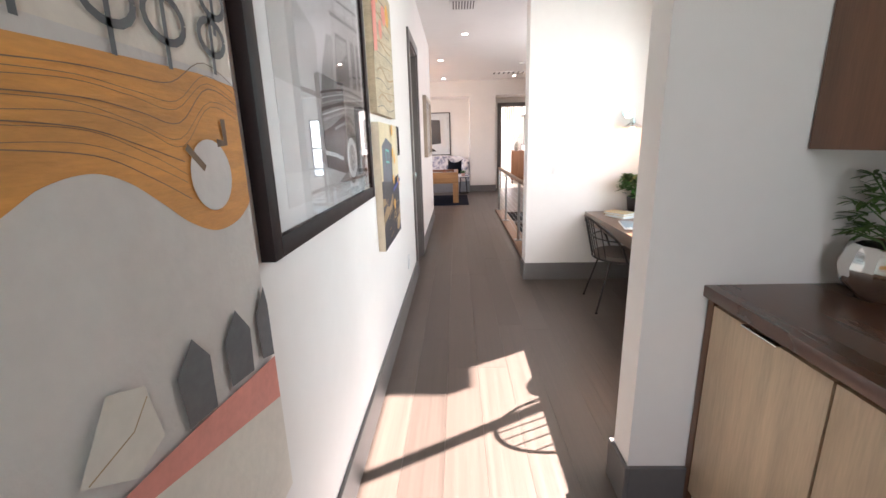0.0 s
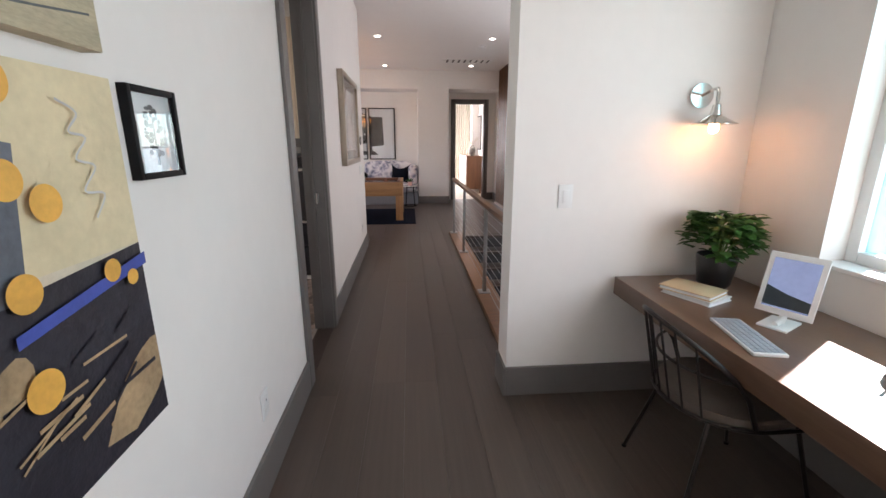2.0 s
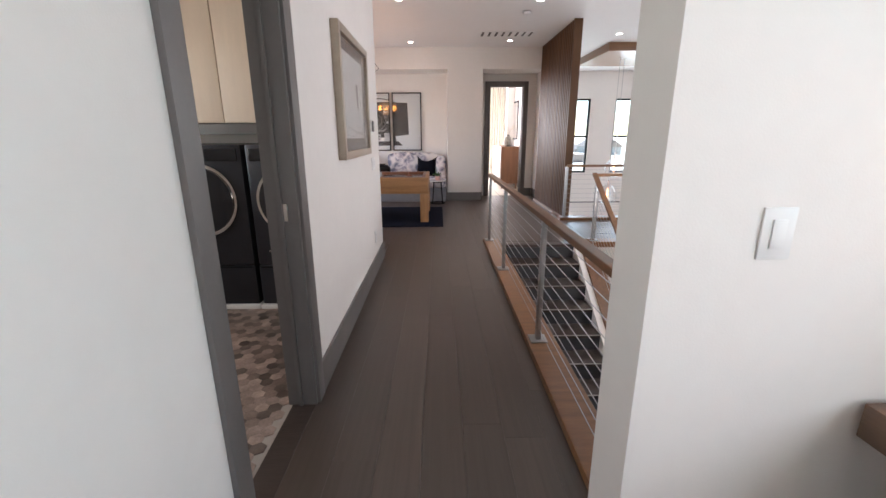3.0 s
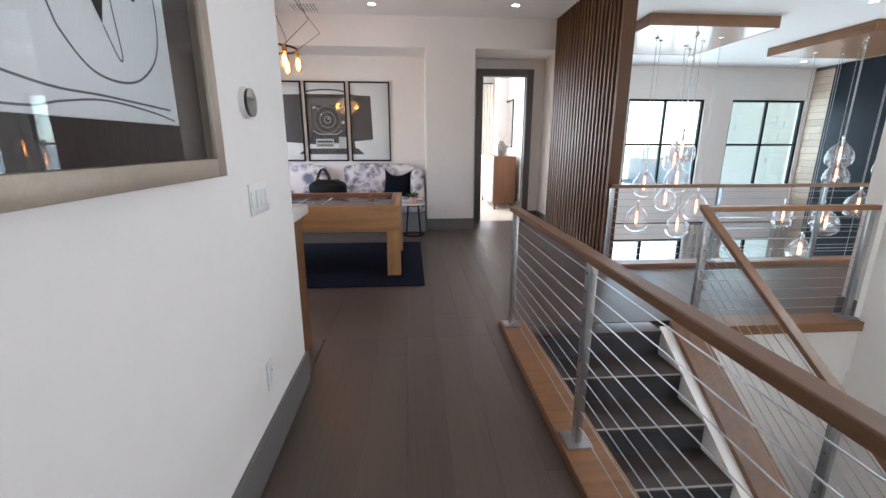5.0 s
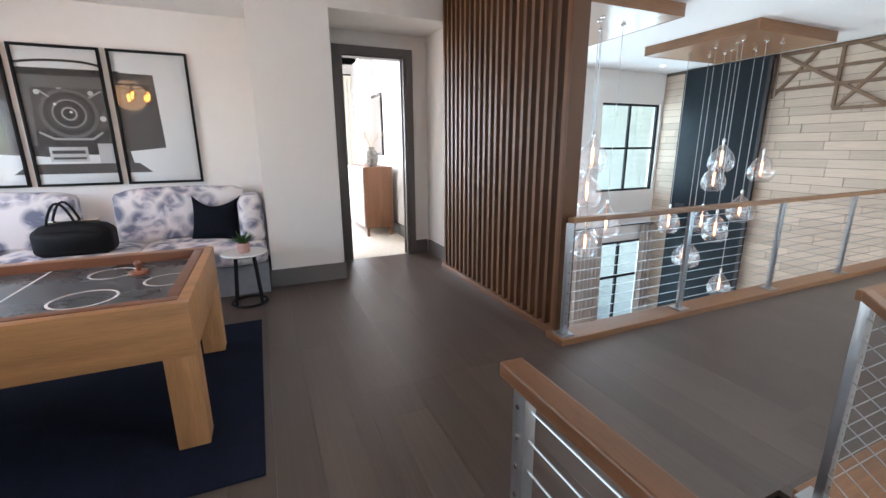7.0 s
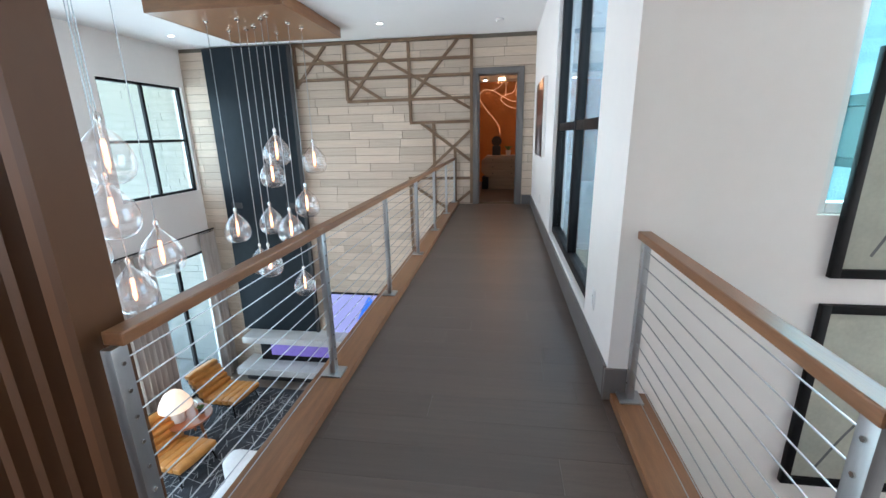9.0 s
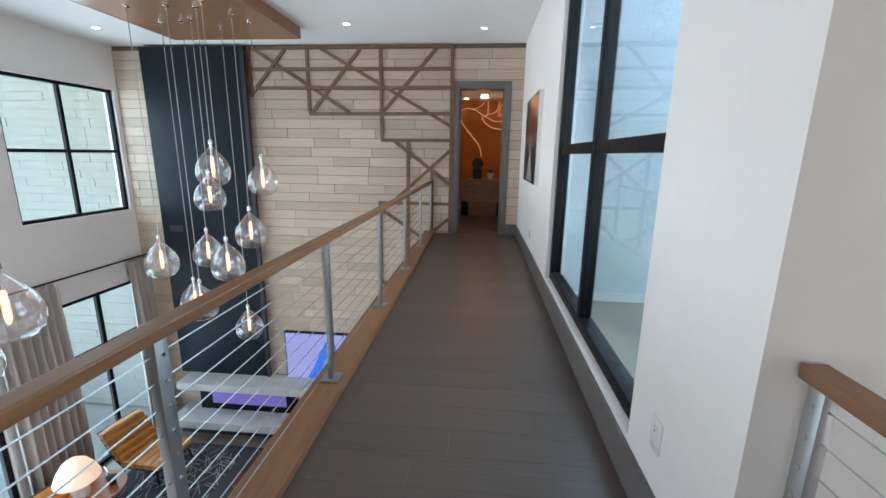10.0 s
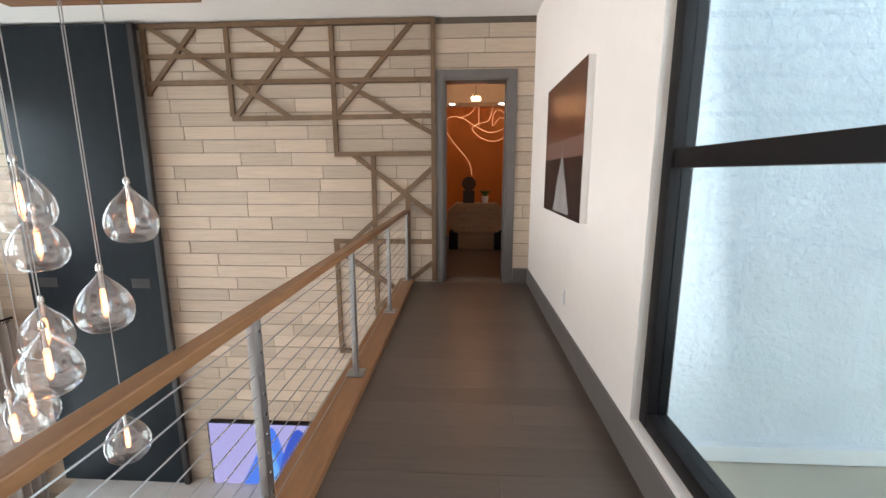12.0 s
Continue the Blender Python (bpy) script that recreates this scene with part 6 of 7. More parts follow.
def cushion(x0, x1, y0, y1, z0, z1, puff=0.03, seg=8, lean=0.0):
    """A soft box: its faces bulge and its edges round over."""
    bm = B()
    bmesh.ops.create_cube(bm, size=2.0)
    bmesh.ops.subdivide_edges(bm, edges=list(bm.edges), cuts=seg, use_grid_fill=True)
    hx, hy, hz = (x1 - x0) / 2, (y1 - y0) / 2, (z1 - z0) / 2
    rr = min(hx, hy, hz) * 0.55
    for v in bm.verts:
        u = v.co.copy()
        p = Vector((u.x * hx, u.y * hy, u.z * hz))
        core = Vector((max(-hx + rr, min(hx - rr, p.x)), max(-hy + rr, min(hy - rr, p.y)), max(-hz + rr, min(hz - rr, p.z))))
        d = p - core
        if d.length > 1e-6:
            p = core + d.normalized() * min(d.length, rr)
        b = puff * (1 - u.x * u.x) * (1 - u.y * u.y) + puff * (1 - u.x * u.x) * (1 - u.z * u.z) * 0.5
        p.z += b * (1 if u.z > 0 else -0.3) * abs(u.z)
        p.y += puff * (1 - u.x * u.x) * (1 - u.z * u.z) * u.y
        w = noise.noise(Vector((p.x * 5 + x0, p.y * 5 + y0, p.z * 5))) * 0.008
        p += Vector((w, w, w))
        p.y += lean * (p.z + hz)
        v.co = p + Vector(((x0 + x1) / 2, (y0 + y1) / 2, (z0 + z1) / 2))
    return bm


SOFAB = mat("grey_sofa_base", (0.22, 0.23, 0.25), 0.85, var=0.1, scale=20)
s = thing("banquette_sofa", (-1.3, 12.2, 0), "built-in sofa in white watercolour floral fabric", "sofa")
part("base", box(B(), -2.90, 0.245, 11.86, 12.62, 0.0, 0.30, 0.01), SOFAB, s)
for x0, x1 in ((-2.92, -1.86), (-1.85, -0.80), (-0.79, 0.245)):
    part("seat_cushion", cushion(x0, x1, 11.80, 12.55, 0.29, 0.49), FLORAL, s)
for x0, x1 in ((-2.55, -1.30), (-1.02, 0.10)):
    part("back_cushion", cushion(x0, x1, 12.36, 12.60, 0.47, 0.96, 0.035, 8, 0.05), FLORAL, s)
part("bolster", cushion(0.03, 0.25, 11.98, 12.40, 0.47, 0.90, 0.03), FLORAL, s)
part("bolster", cushion(-2.92, -2.66, 11.95, 12.50, 0.47, 0.92, 0.03), FLORAL, s)
NAVYV = mat("black_knit", (0.006, 0.007, 0.012), 0.95, spec=0.1, var=0.4, scale=30, bump=0.9, bump_scale=140)


def pillow(x, y, z, w, h, turn, tilt, material, label):
    """A square throw pillow with pinched, pointed corners, standing on its lower edge."""
    bm = B()
    bmesh.ops.create_grid(bm, x_segments=14, y_segments=14, size=1.0)
    top = list(bm.verts)
    geo = bmesh.ops.duplicate(bm, geom=list(bm.faces))
    low = [v for v in geo["geom"] if isinstance(v, bmesh.types.BMVert)]
    for vs, sg in ((top, 1), (low, -1)):
        for v in vs:
            a, b = v.co.x, v.co.y
            th = 0.10 * (max(0, (1 - a * a) * (1 - b * b)) ** 0.45)
            k = 1 - 0.10 * (1 - abs(a)) * abs(b) ** 3 - 0.0
            dip = 0.11 * max(0, b) ** 3 * (1 - abs(a) ** 1.5)
            v.co = Vector((a * w / 2 * (1 - 0.10 * (1 - b * b)), sg * th, (b * h / 2) * (1 - 0.10 * (1 - a * a)) - dip))
    bmesh.ops.remove_doubles(bm, verts=bm.verts, dist=0.0008)
    ob = solid("throw_pillow", bm, material, label, "pillow", group="throw pillows on the sofa")
    ob.matrix_world = pose(x, y, z + h / 2 * 0.93, tilt, 0, turn)
    return ob


pillow(-2.34, 12.16, 0.50, 0.54, 0.46, 8, -14, NAVYV, "black knitted throw pillow with pointed corners")
pillow(-0.17, 12.16, 0.50, 0.46, 0.44, -20, -14, NAVYV, "smaller black knitted throw pillow beside the sofa arm")
pillow(-2.66, 12.05, 0.50, 0.42, 0.38, 35, -12, mat("white_linen", (0.70, 0.68, 0.66), 0.95, var=0.06, scale=20, bump=0.3, bump_scale=200), "white linen throw pillow in the sofa corner")
BAGM = mat("black_pebbled_leather", (0.006, 0.006, 0.007), 0.6, spec=0.2, var=0.3, scale=20, bump=0.3, bump_scale=200)
b = thing("handbag", (-1.22, 12.0, 0.52), "black leather handbag with two handles on the sofa", "bag")
part("body", cushion(-1.47, -0.93, 11.90, 12.14, 0.50, 0.73, 0.05), BAGM, b)
for y in (11.96, 12.08):
    part("handle", sweep(B(), [(-1.36 + 0.20 * k / 10, y, 0.73 + 0.20 * math.sin(math.pi * k / 10) ** 0.8) for k in range(11)], 0.010, 8), BAGM, b)
part("zip", box(B(), -1.38, -1.02, 12.016, 12.024, 0.765, 0.782, 0.002), CHROME, b, "metal zip")

st = thing("side_table", (0.06, 11.62, 0), "round white-topped side table with black metal legs", "table")
part("top", lathe(B(), [(0, 0.455), (0.185, 0.455), (0.19, 0.462), (0.185, 0.472), (0, 0.472)], (0.06, 11.62, 0), 36), QUARTZ, st, "round white top")
for k in range(4):
    a = radians(45 + 90 * k)
    c, sn = math.cos(a), math.sin(a)
    part("leg", sweep(B(), [(0.06 + 0.10 * c, 11.62 + 0.10 * sn, 0.455), (0.06 + 0.145 * c, 11.62 + 0.145 * sn, 0.013)], 0.0125, 8), BLACK, st)
for z, r in ((0.013, 0.145), (0.44, 0.102)):
    part("ring", sweep(B(), [(0.06 + r * math.cos(radians(15 * k)), 11.62 + r * math.sin(radians(15 * k)), z) for k in range(24)], 0.010, 6, True), BLACK, st)
p = thing("succulent", (0.06, 11.60, 0.472), "small spiky succulent in a pink pot", "plant")
part("pot", lathe(B(), [(0, 0), (0.042, 0), (0.05, 0.01), (0.052, 0.085), (0.047, 0.085), (0.045, 0.07), (0, 0.07)], (0.06, 11.60, 0.472), 22), mat("blush_ceramic", (0.55, 0.33, 0.29), 0.5, var=0.06), p)
bm = B()
rg = random.Random(12)
for k in range(34):
    a = k * 2.4
    e = rg.uniform(0.5, 1.6)
    leaf(bm, (0.06, 11.60, 0.54), (math.cos(a), math.sin(a), e), (0, 0, 1), rg.uniform(0.09, 0.15), 0.022, 0.1)
part("foliage", bm, LEAF, p)

# bulb ring chandelier
CX, CYY, CZ = -1.29, 10.2, 2.19
c = thing("chandelier", (CX, CYY, H), "black wire chandelier with a ring of glowing bulbs", "chandelier")
part("ring", sweep(B(), [(CX + 0.225 * math.cos(radians(10 * k)), CYY + 0.225 * math.sin(radians(10 * k)), CZ) for k in range(36)], 0.011, 8, True), BLACK, c)
part("canopy", lathe(B(), [(0, 0), (0.06, 0), (0.06, -0.02), (0, -0.028)], (CX, CYY, H), 22), BLACK, c)
AMBERG = glass("amber_glass", (0.98, 0.80, 0.52), 1.0)
GLOWB = mat("amber_filament", (1, 0.5, 0.2), 0.4, emit=(1, 0.40, 0.10), strength=5.0)
for k in range(6):
    a = radians(60 * k + 12)
    x, y = CX + 0.225 * math.cos(a), CYY + 0.225 * math.sin(a)
    part("socket", lathe(B(), [(0, 0.012), (0.017, 0.01), (0.019, -0.055), (0, -0.055)], (x, y, CZ), 14), mat("brass_socket", (0.45, 0.27, 0.10), 0.3, 1.0), c)
    bl = part("bulb", lathe(B(), [(0.014, -0.055), (0.030, -0.075), (0.036, -0.10), (0.036, -0.185), (0.024, -0.205), (0, -0.210)], (x, y, CZ), 16, False), AMBERG, c)
    bl.visible_shadow = False
    part("filament", lathe(B(), [(0, -0.075), (0.008, -0.08), (0.019, -0.10), (0.019, -0.165), (0.008, -0.185), (0, -0.188)], (x, y, CZ), 8), GLOWB, bl)
    kx, ky = CX + 0.48 * math.cos(a + 0.3), CYY + 0.48 * math.sin(a + 0.3)
    part("wire", sweep(B(), [(x, y, CZ), (kx, ky, CZ + 0.20), (CX + 0.30 * math.cos(a + 0.5), CYY + 0.30 * math.sin(a + 0.5), CZ + 0.45), (CX, CYY, H - 0.02)], 0.0035, 6), CHAIRMETAL, c)
lamp("chandelier_light", "POINT", 0.6, pose(CX, CYY, CZ - 0.12), WARM, size=0.2)

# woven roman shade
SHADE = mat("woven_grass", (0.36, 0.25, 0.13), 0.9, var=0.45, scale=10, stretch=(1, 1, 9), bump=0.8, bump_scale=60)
for y0, y1 in ((9.2, 10.15), (10.2, 11.15), (11.2, 12.2)):
    r = thing("roman_shade", (-2.93, y0, 2.0), "tan woven grass roman shade drawn up", "blind", group="woven shades of the game room")
    for k in range(4):
        part("fold", cushion(-2.945 + 0.008 * k, -2.885 + 0.008 * k, y0, y1, 2.03 + 0.12 * k, 2.17 + 0.12 * k, 0.006, 4), SHADE, r)
solid("wall_speaker", prism(B(), rect(0, 0.16, 0, 0.22), (-2.95, 12.42, 1.36), (0, 1, 0), (0, 0, 1), 0.02), FRAME_SILVER, "small grey wall plate beside the sofa", "wall plate", origin=(-2.95, 12.42, 1.36))

# bar counter behind the corridor wall
k = thing("bar_cabinet", (-1.6, 8.1, 0), "walnut bar cabinet with flat end panel", "cabinet")
part("body", box(B(), -2.90, -0.66, 7.82, 8.24, 0.08, 0.87, 0.003), CABD, k)
part("toe_kick", box(B(), -2.90, -0.70, 7.82, 8.19, 0.0, 0.08), PRINT_DARK, k)
part("end_panel", box(B(), -0.66, -0.64, 7.82, 8.26, 0.0, 0.87, 0.002), WOOD, k, "walnut stained end panel")
for i in range(4):
    d = part("door", box(B(), -2.88 + 0.555 * i, -2.335 + 0.555 * i, 8.24, 8.26, 0.10, 0.85, 0.003), CABD, k)
    part("handle", box(B(), -2.66 + 0.555 * i, -2.54 + 0.555 * i, 8.26, 8.275, 0.82, 0.83, 0.002), BLACK, d)
solid("countertop", box(B(), -2.92, -0.60, 7.80, 8.28, 0.87, 0.925, 0.004), QUARTZ, "thick white quartz top on the bar cabinet", "countertop", origin=(-1.6, 8.1, 0.87))

# ---- laundry ----
HEXM = mat("hex_tile", (0.24, 0.185, 0.155), 0.35, var=0.45, scale=9, each=0.7)
HEXI = mat("hex_tile_far", (0.24, 0.185, 0.155), 0.35, var=0.45, scale=9, each=0.7, island=True)
lf = structure("floor_laundry", box(B(), -2.88, -0.68, 3.62, 7.05, -0.025, -0.004), mat("tile_grout", (0.40, 0.36, 0.32), 0.9, var=0.08), "mottled brown hexagon tile floor")
structure("trim_threshold", box(B(), -0.68, -0.56, 4.335, 5.05, -0.03, 0.003, 0.003), TREAD, "dark wood threshold of the laundry door")
hexm = mesh_of("hex_tile", prism(B(), ring(0, 0, 0.0375, n=6, a0=30, a1=390), (0, 0, 0), (1, 0, 0), (0, 1, 0), 0.007), HEXM, False)
far_hex = B()
cnt = 0
for i in range(36):
    for j in range(56):
        x, y = -2.86 + i * 0.0665 + (0.03325 if j % 2 else 0), 3.70 + j * 0.0577
        if x > -0.715 or y > 6.9:
            continue
        if 4.3 < y < 6.4 and x > -1.25 and cnt < 300:
            ob = new("hex_tile", hexm)
            ob.parent = lf
            ob.location = (x, y, -0.004)
            cnt += 1
        else:
            prism(far_hex, ring(x, y, 0.0375, n=6, a0=30, a1=390), (0, 0, -0.004), (1, 0, 0), (0, 1, 0), 0.007)
tagged(part("hex_tiles", far_hex, HEXI, lf, "", False), kind="stuff")
GREYM = mat("graphite_appliance", (0.03, 0.032, 0.038), 0.3, 0.5, var=0.08, scale=6)
SMOKED = mat("smoked_door_glass", (0.006, 0.007, 0.009), 0.06, coat=0.5)


def washer(x0, label):
    w = thing("washing_machine", (x0 + 0.34, 6.65, 0), label, "washing machine", group="laundry machines")
    y = 6.30
    part("drip_tray", box(B(), x0 - 0.01, x0 + 0.68, y - 0.01, 6.98, 0.003, 0.035, 0.006), WHITE, w)
    pd = part("pedestal", box(B(), x0, x0 + 0.67, y + 0.02, 6.95, 0.035, 0.36, 0.012), GREYM, w)
    part("drawer_line", box(B(), x0 + 0.02, x0 + 0.65, y + 0.012, y + 0.02, 0.345, 0.355), BLACK, pd)
    part("body", box(B(), x0, x0 + 0.67, y + 0.02, 6.95, 0.365, 1.29, 0.02), GREYM, w)
    part("control_panel", box(B(), x0 + 0.03, x0 + 0.64, y + 0.008, y + 0.02, 1.17, 1.26, 0.004), SMOKED, w, "dark control strip")
    dr = part("door_ring", prism(B(), ring(x0 + 0.335, 0.88, 0.275, n=48), (0, y + 0.02, 0), (1, 0, 0), (0, 0, 1), 0.03), CHROME, w, "bright metal door ring")
    part("door_glass", prism(B(), ring(x0 + 0.335, 0.88, 0.25, n=48), (0, y - 0.008, 0), (1, 0, 0), (0, 0, 1), 0.018), SMOKED, dr, "dark round door glass")
    part("handle", box(B(), x0 + 0.10, x0 + 0.28, y + 0.008, y + 0.02, 0.475, 0.487, 0.003), CHROME, w)


washer(-2.04, "graphite front-loading washing machine with a round dark door")
washer(-1.34, "graphite front-loading dryer with a round dark door")
CREAMCAB = mat("cream_cabinet", (0.66, 0.53, 0.42), 0.45, var=0.05, scale=3, stretch=(6, 6, 0.8))
for x0 in (-2.60, -2.10, -1.60, -1.10):
    u = thing("wall_cabinet", (x0, 6.7, 1.45), "cream veneered laundry wall cabinet", "cabinet", group="laundry wall cabinets")
    part("body", box(B(), x0, x0 + 0.497, 6.64, 7.04, 1.45, 2.6), CREAMCAB, u)
    part("door", box(B(), x0 + 0.002, x0 + 0.494, 6.62, 6.638, 1.45, 2.6, 0.002), CREAMCAB, u)
solid("valance", box(B(), -2.60, -0.70, 6.66, 6.70, 1.36, 1.448, 0.002), TRIM, "grey painted strip under the laundry cabinets", "trim", origin=(-1.6, 6.68, 1.36))

# ---- bedroom seen through the door ----
DRW = mat("dresser_side_walnut", (0.17, 0.075, 0.035), 0.4, var=0.3, scale=2, stretch=(8, 8, 0.7))
DRF = mat("pale_drawer_front", (0.55, 0.53, 0.50), 0.45, var=0.15, scale=12)
d = thing("dresser", (1.9, 14.7, 0), "walnut dresser with pale patterned drawer fronts", "dresser")
part("body", box(B(), 1.68, 2.12, 13.95, 15.45, 0.13, 1.06, 0.006), DRW, d)
for x in (1.70, 2.06):
    for y in (13.97, 15.39):
        part("leg", box(B(), x, x + 0.04, y, y + 0.04, 0.0, 0.13, 0.003), DRW, d)
for r in range(4):
    for q in range(2):
        f = part("drawer", box(B(), 1.66, 1.68, 13.97 + 0.735 * q, 14.69 + 0.735 * q, 0.15 + 0.227 * r, 0.37 + 0.227 * r, 0.004), DRF, d, "pale patterned drawer front")
        part("knob", lathe(B(), [(0, 0), (0.012, 0), (0.014, 0.012), (0, 0.014)], (1.652, 14.33 + 0.735 * q, 0.253 + 0.227 * r), 10), CHROME, f)
v = thing("vase", (1.86, 14.15, 1.06), "dotted grey ceramic vase with dry white branches", "vase")
part("body", lathe(B(), [(0, 0), (0.055, 0), (0.085, 0.05), (0.10, 0.13), (0.085, 0.22), (0.045, 0.27), (0.05, 0.29), (0.04, 0.29), (0.035, 0.26)], (1.86, 14.15, 1.06), 26, False), mat("grey_dotted_glaze", (0.22, 0.21, 0.19), 0.4, var=0.9, scale=30), v)
bm = B()
rg = random.Random(3)
for k in range(12):
    a = rg.random() * math.tau
    p1 = (1.86 + 0.07 * math.cos(a), 14.15 + 0.07 * math.sin(a), 1.45)
    p2 = (1.86 + 0.20 * math.cos(a), 14.15 + 0.20 * math.sin(a), 1.52 + rg.random() * 0.14)
    sweep(bm, [(1.86, 14.15, 1.30), p1, p2], 0.003, 5)
    for q in range(5):
        f = rg.random()
        leaf(bm, [p1[i] + (p2[i] - p1[i]) * f for i in range(3)], (math.cos(a + rg.uniform(-1.5, 1.5)), math.sin(a), 0.5), (0, 0, 1), 0.035, 0.018)
part("branches", bm, mat("dry_blossom", (0.66, 0.58, 0.46), 0.9, var=0.2), v)
m = Board("wall_mirror", (2.21, 15.40, 1.22), (0, -1, 0), 0.72, 1.0, 0.03, "dark-framed mirror on the bedroom wall", "mirror")
m.border(0.035, FRAME_DARK)
m.slab("mirror_glass", 0.035, 0.685, 0.035, 0.965, 0, 0.012, mat("mirror_silver", (0.9, 0.9, 0.9), 0.02, 1.0, var=0.0), bevel=0)
cu = thing("curtain", (1.9, 16.75, 0.05), "cream floor-length bedroom curtain", "curtain")
fold = [(1.60 + 0.005 * k, 16.72 + 0.035 * math.sin(k * 0.42)) for k in range(111)]
part("cloth", prism(B(), fold + [(x, y + 0.012) for x, y in fold[::-1]], (0, 0, 0.05), (1, 0, 0), (0, 1, 0), 2.70), mat("cream_curtain", (0.74, 0.70, 0.62), 0.9, var=0.08), cu)
part("rod", sweep(B(), [(-0.9, 16.74, 2.78), (2.15, 16.74, 2.78)], 0.012, 8), BLACK, cu)

# ---- room past the end door ----
lamp("end_room_light", "POINT", 1.3, pose(11.5, 9.05, 2.35), (1, 0.50, 0.22), size=0.12)
PALEW = mat("pale_chest_wood", (0.36, 0.23, 0.14), 0.45, var=0.25, scale=2, stretch=(0.8, 0.8, 8))
k = thing("chest_of_drawers", (11.75, 8.98, 0), "pale wood chest with three angled drawers on dark legs", "chest of drawers")
body = [(8.50, 0.42), (8.64, 0.30), (9.34, 0.30), (9.47, 0.42), (9.47, 0.68), (9.34, 0.80), (8.64, 0.80), (8.50, 0.68)]
part("body", prism(B(), [(-y, z) for y, z in body], (11.52, 0, 0), (0, -1, 0), (0, 0, 1), -0.45), PALEW, k)
for z0, z1, y0, y1 in ((0.32, 0.45, 8.62, 9.36), (0.47, 0.61, 8.52, 9.45), (0.63, 0.77, 8.60, 9.38)):
    f = part("drawer", box(B(), 11.50, 11.52, y0, y1, z0, z1, 0.004), PALEW, k)
    for y in (8.76, 9.20):
        part("knob", lathe(B(), [(0, -0.012), (0.012, -0.008), (0.012, 0.008), (0, 0.012)], (11.493, y, (z0 + z1) / 2), 10), BLACK, f)
part("plinth", box(B(), 11.60, 11.92, 8.68, 9.30, 0.0, 0.30, 0.005), PALEW, k)
for y in (8.52, 9.30):
    part("leg", box(B(), 11.54, 11.94, y, y + 0.16, 0.0, 0.30, 0.02), BLACK, k, "dark block leg")
o = thing("round_ornament", (11.7, 9.12, 0.80), "dark round carved ornament on a stand", "ornament")
part("disc", prism(B(), ring(-9.12, 1.13, 0.12, n=28), (11.68, 0, 0), (0, -1, 0), (0, 0, 1), -0.05), mat("dark_carved_wood", (0.05, 0.03, 0.02), 0.6, var=0.5, scale=30, bump=0.6, bump_scale=60), o)
part("stand", box(B(), 11.66, 11.76, 9.02, 9.22, 0.80, 1.02, 0.01), PRINT_BLACK, o)
p = thing("potted_plant", (11.7, 8.84, 0.80), "small dark succulent in a white pot", "plant")
part("pot", lathe(B(), [(0, 0), (0.05, 0), (0.065, 0.12), (0.055, 0.12), (0.05, 0.09), (0, 0.09)], (11.7, 8.84, 0.80), 20), QUARTZ, p)
bm = B()
for q in range(18):
    a = q * 2.4
    leaf(bm, (11.7, 8.84, 0.90), (math.cos(a), math.sin(a), 1.2), (0, 0, 1), 0.16, 0.04, 0.05)
part("foliage", bm, LEAF, p)
NEON = mat("warm_neon_tube", (1, 0.7, 0.45), 0.4, emit=(1, 0.60, 0.30), strength=0.09)
n = thing("neon_line_lamp", (13.19, 9.0, 1.6), "thin warm light tube looping across the orange wall", "wall light")
for line in ([(9.05, 1.27), (9.12, 1.55), (9.45, 1.95), (9.62, 2.25), (9.50, 2.42), (9.25, 2.40), (9.0, 2.25), (8.7, 2.12), (8.42, 2.2), (8.34, 2.38), (8.5, 2.55), (8.62, 2.48), (8.64, 2.25), (8.5, 2.40), (8.36, 2.36)],
             [(8.36, 2.36), (8.32, 2.12), (8.55, 1.95), (8.85, 2.0), (9.05, 2.18), (8.95, 2.28), (8.72, 2.36), (8.64, 2.62)], [(9.30, 2.40), (9.08, 2.50), (8.95, 2.70)], [(8.92, 2.70), (8.92, 2.25)], [(8.34, 2.0), (8.36, 1.4), (8.38, 0.9)]):
    part("tube", sweep(B(), [(13.185, a, b) for a, b in curve(line, 6)], 0.0045, 6), NEON, n)
c = thing("crystal_chandelier", (11.5, 9.02, H), "small glowing glass-drop chandelier", "chandelier")
part("rod", sweep(B(), [(11.5, 9.02, H), (11.5, 9.02, 2.56)], 0.006, 6), CHROME, c)
for q in range(8):
    a = radians(45 * q)
    part("glass_rod", sweep(B(), [(11.5 + 0.05 * math.cos(a), 9.02 + 0.05 * math.sin(a), 2.58), (11.5 + 0.13 * math.cos(a), 9.02 + 0.13 * math.sin(a), 2.40)], 0.009, 6), PICGLASS, c)
    part("bulb", lathe(B(), [(0, 0), (0.014, 0.01), (0.016, 0.05), (0, 0.07)], (11.5 + 0.06 * math.cos(a), 9.02 + 0.06 * math.sin(a), 2.46), 8), mat("warm_glow", (1, 0.8, 0.6), 0.4, emit=(1, 0.7, 0.42), strength=0.875), c)
structure("wall_end_soffit", box(B(), 12.7, 13.2, 7.12, 10.8, 2.62, H), CEIL, "dropped soffit over the orange wall")
for y in (8.5, 9.45):
    d = thing("recessed_light", (12.85, y, 2.62), "round recessed light, lit, in the soffit", "ceiling light", group="recessed ceiling lights")
    part("lens", lathe(B(), [(0, -0.003), (0.05, -0.003), (0.05, -0.001), (0, -0.001)], (12.85, y, 2.62), 18), LIT, d)

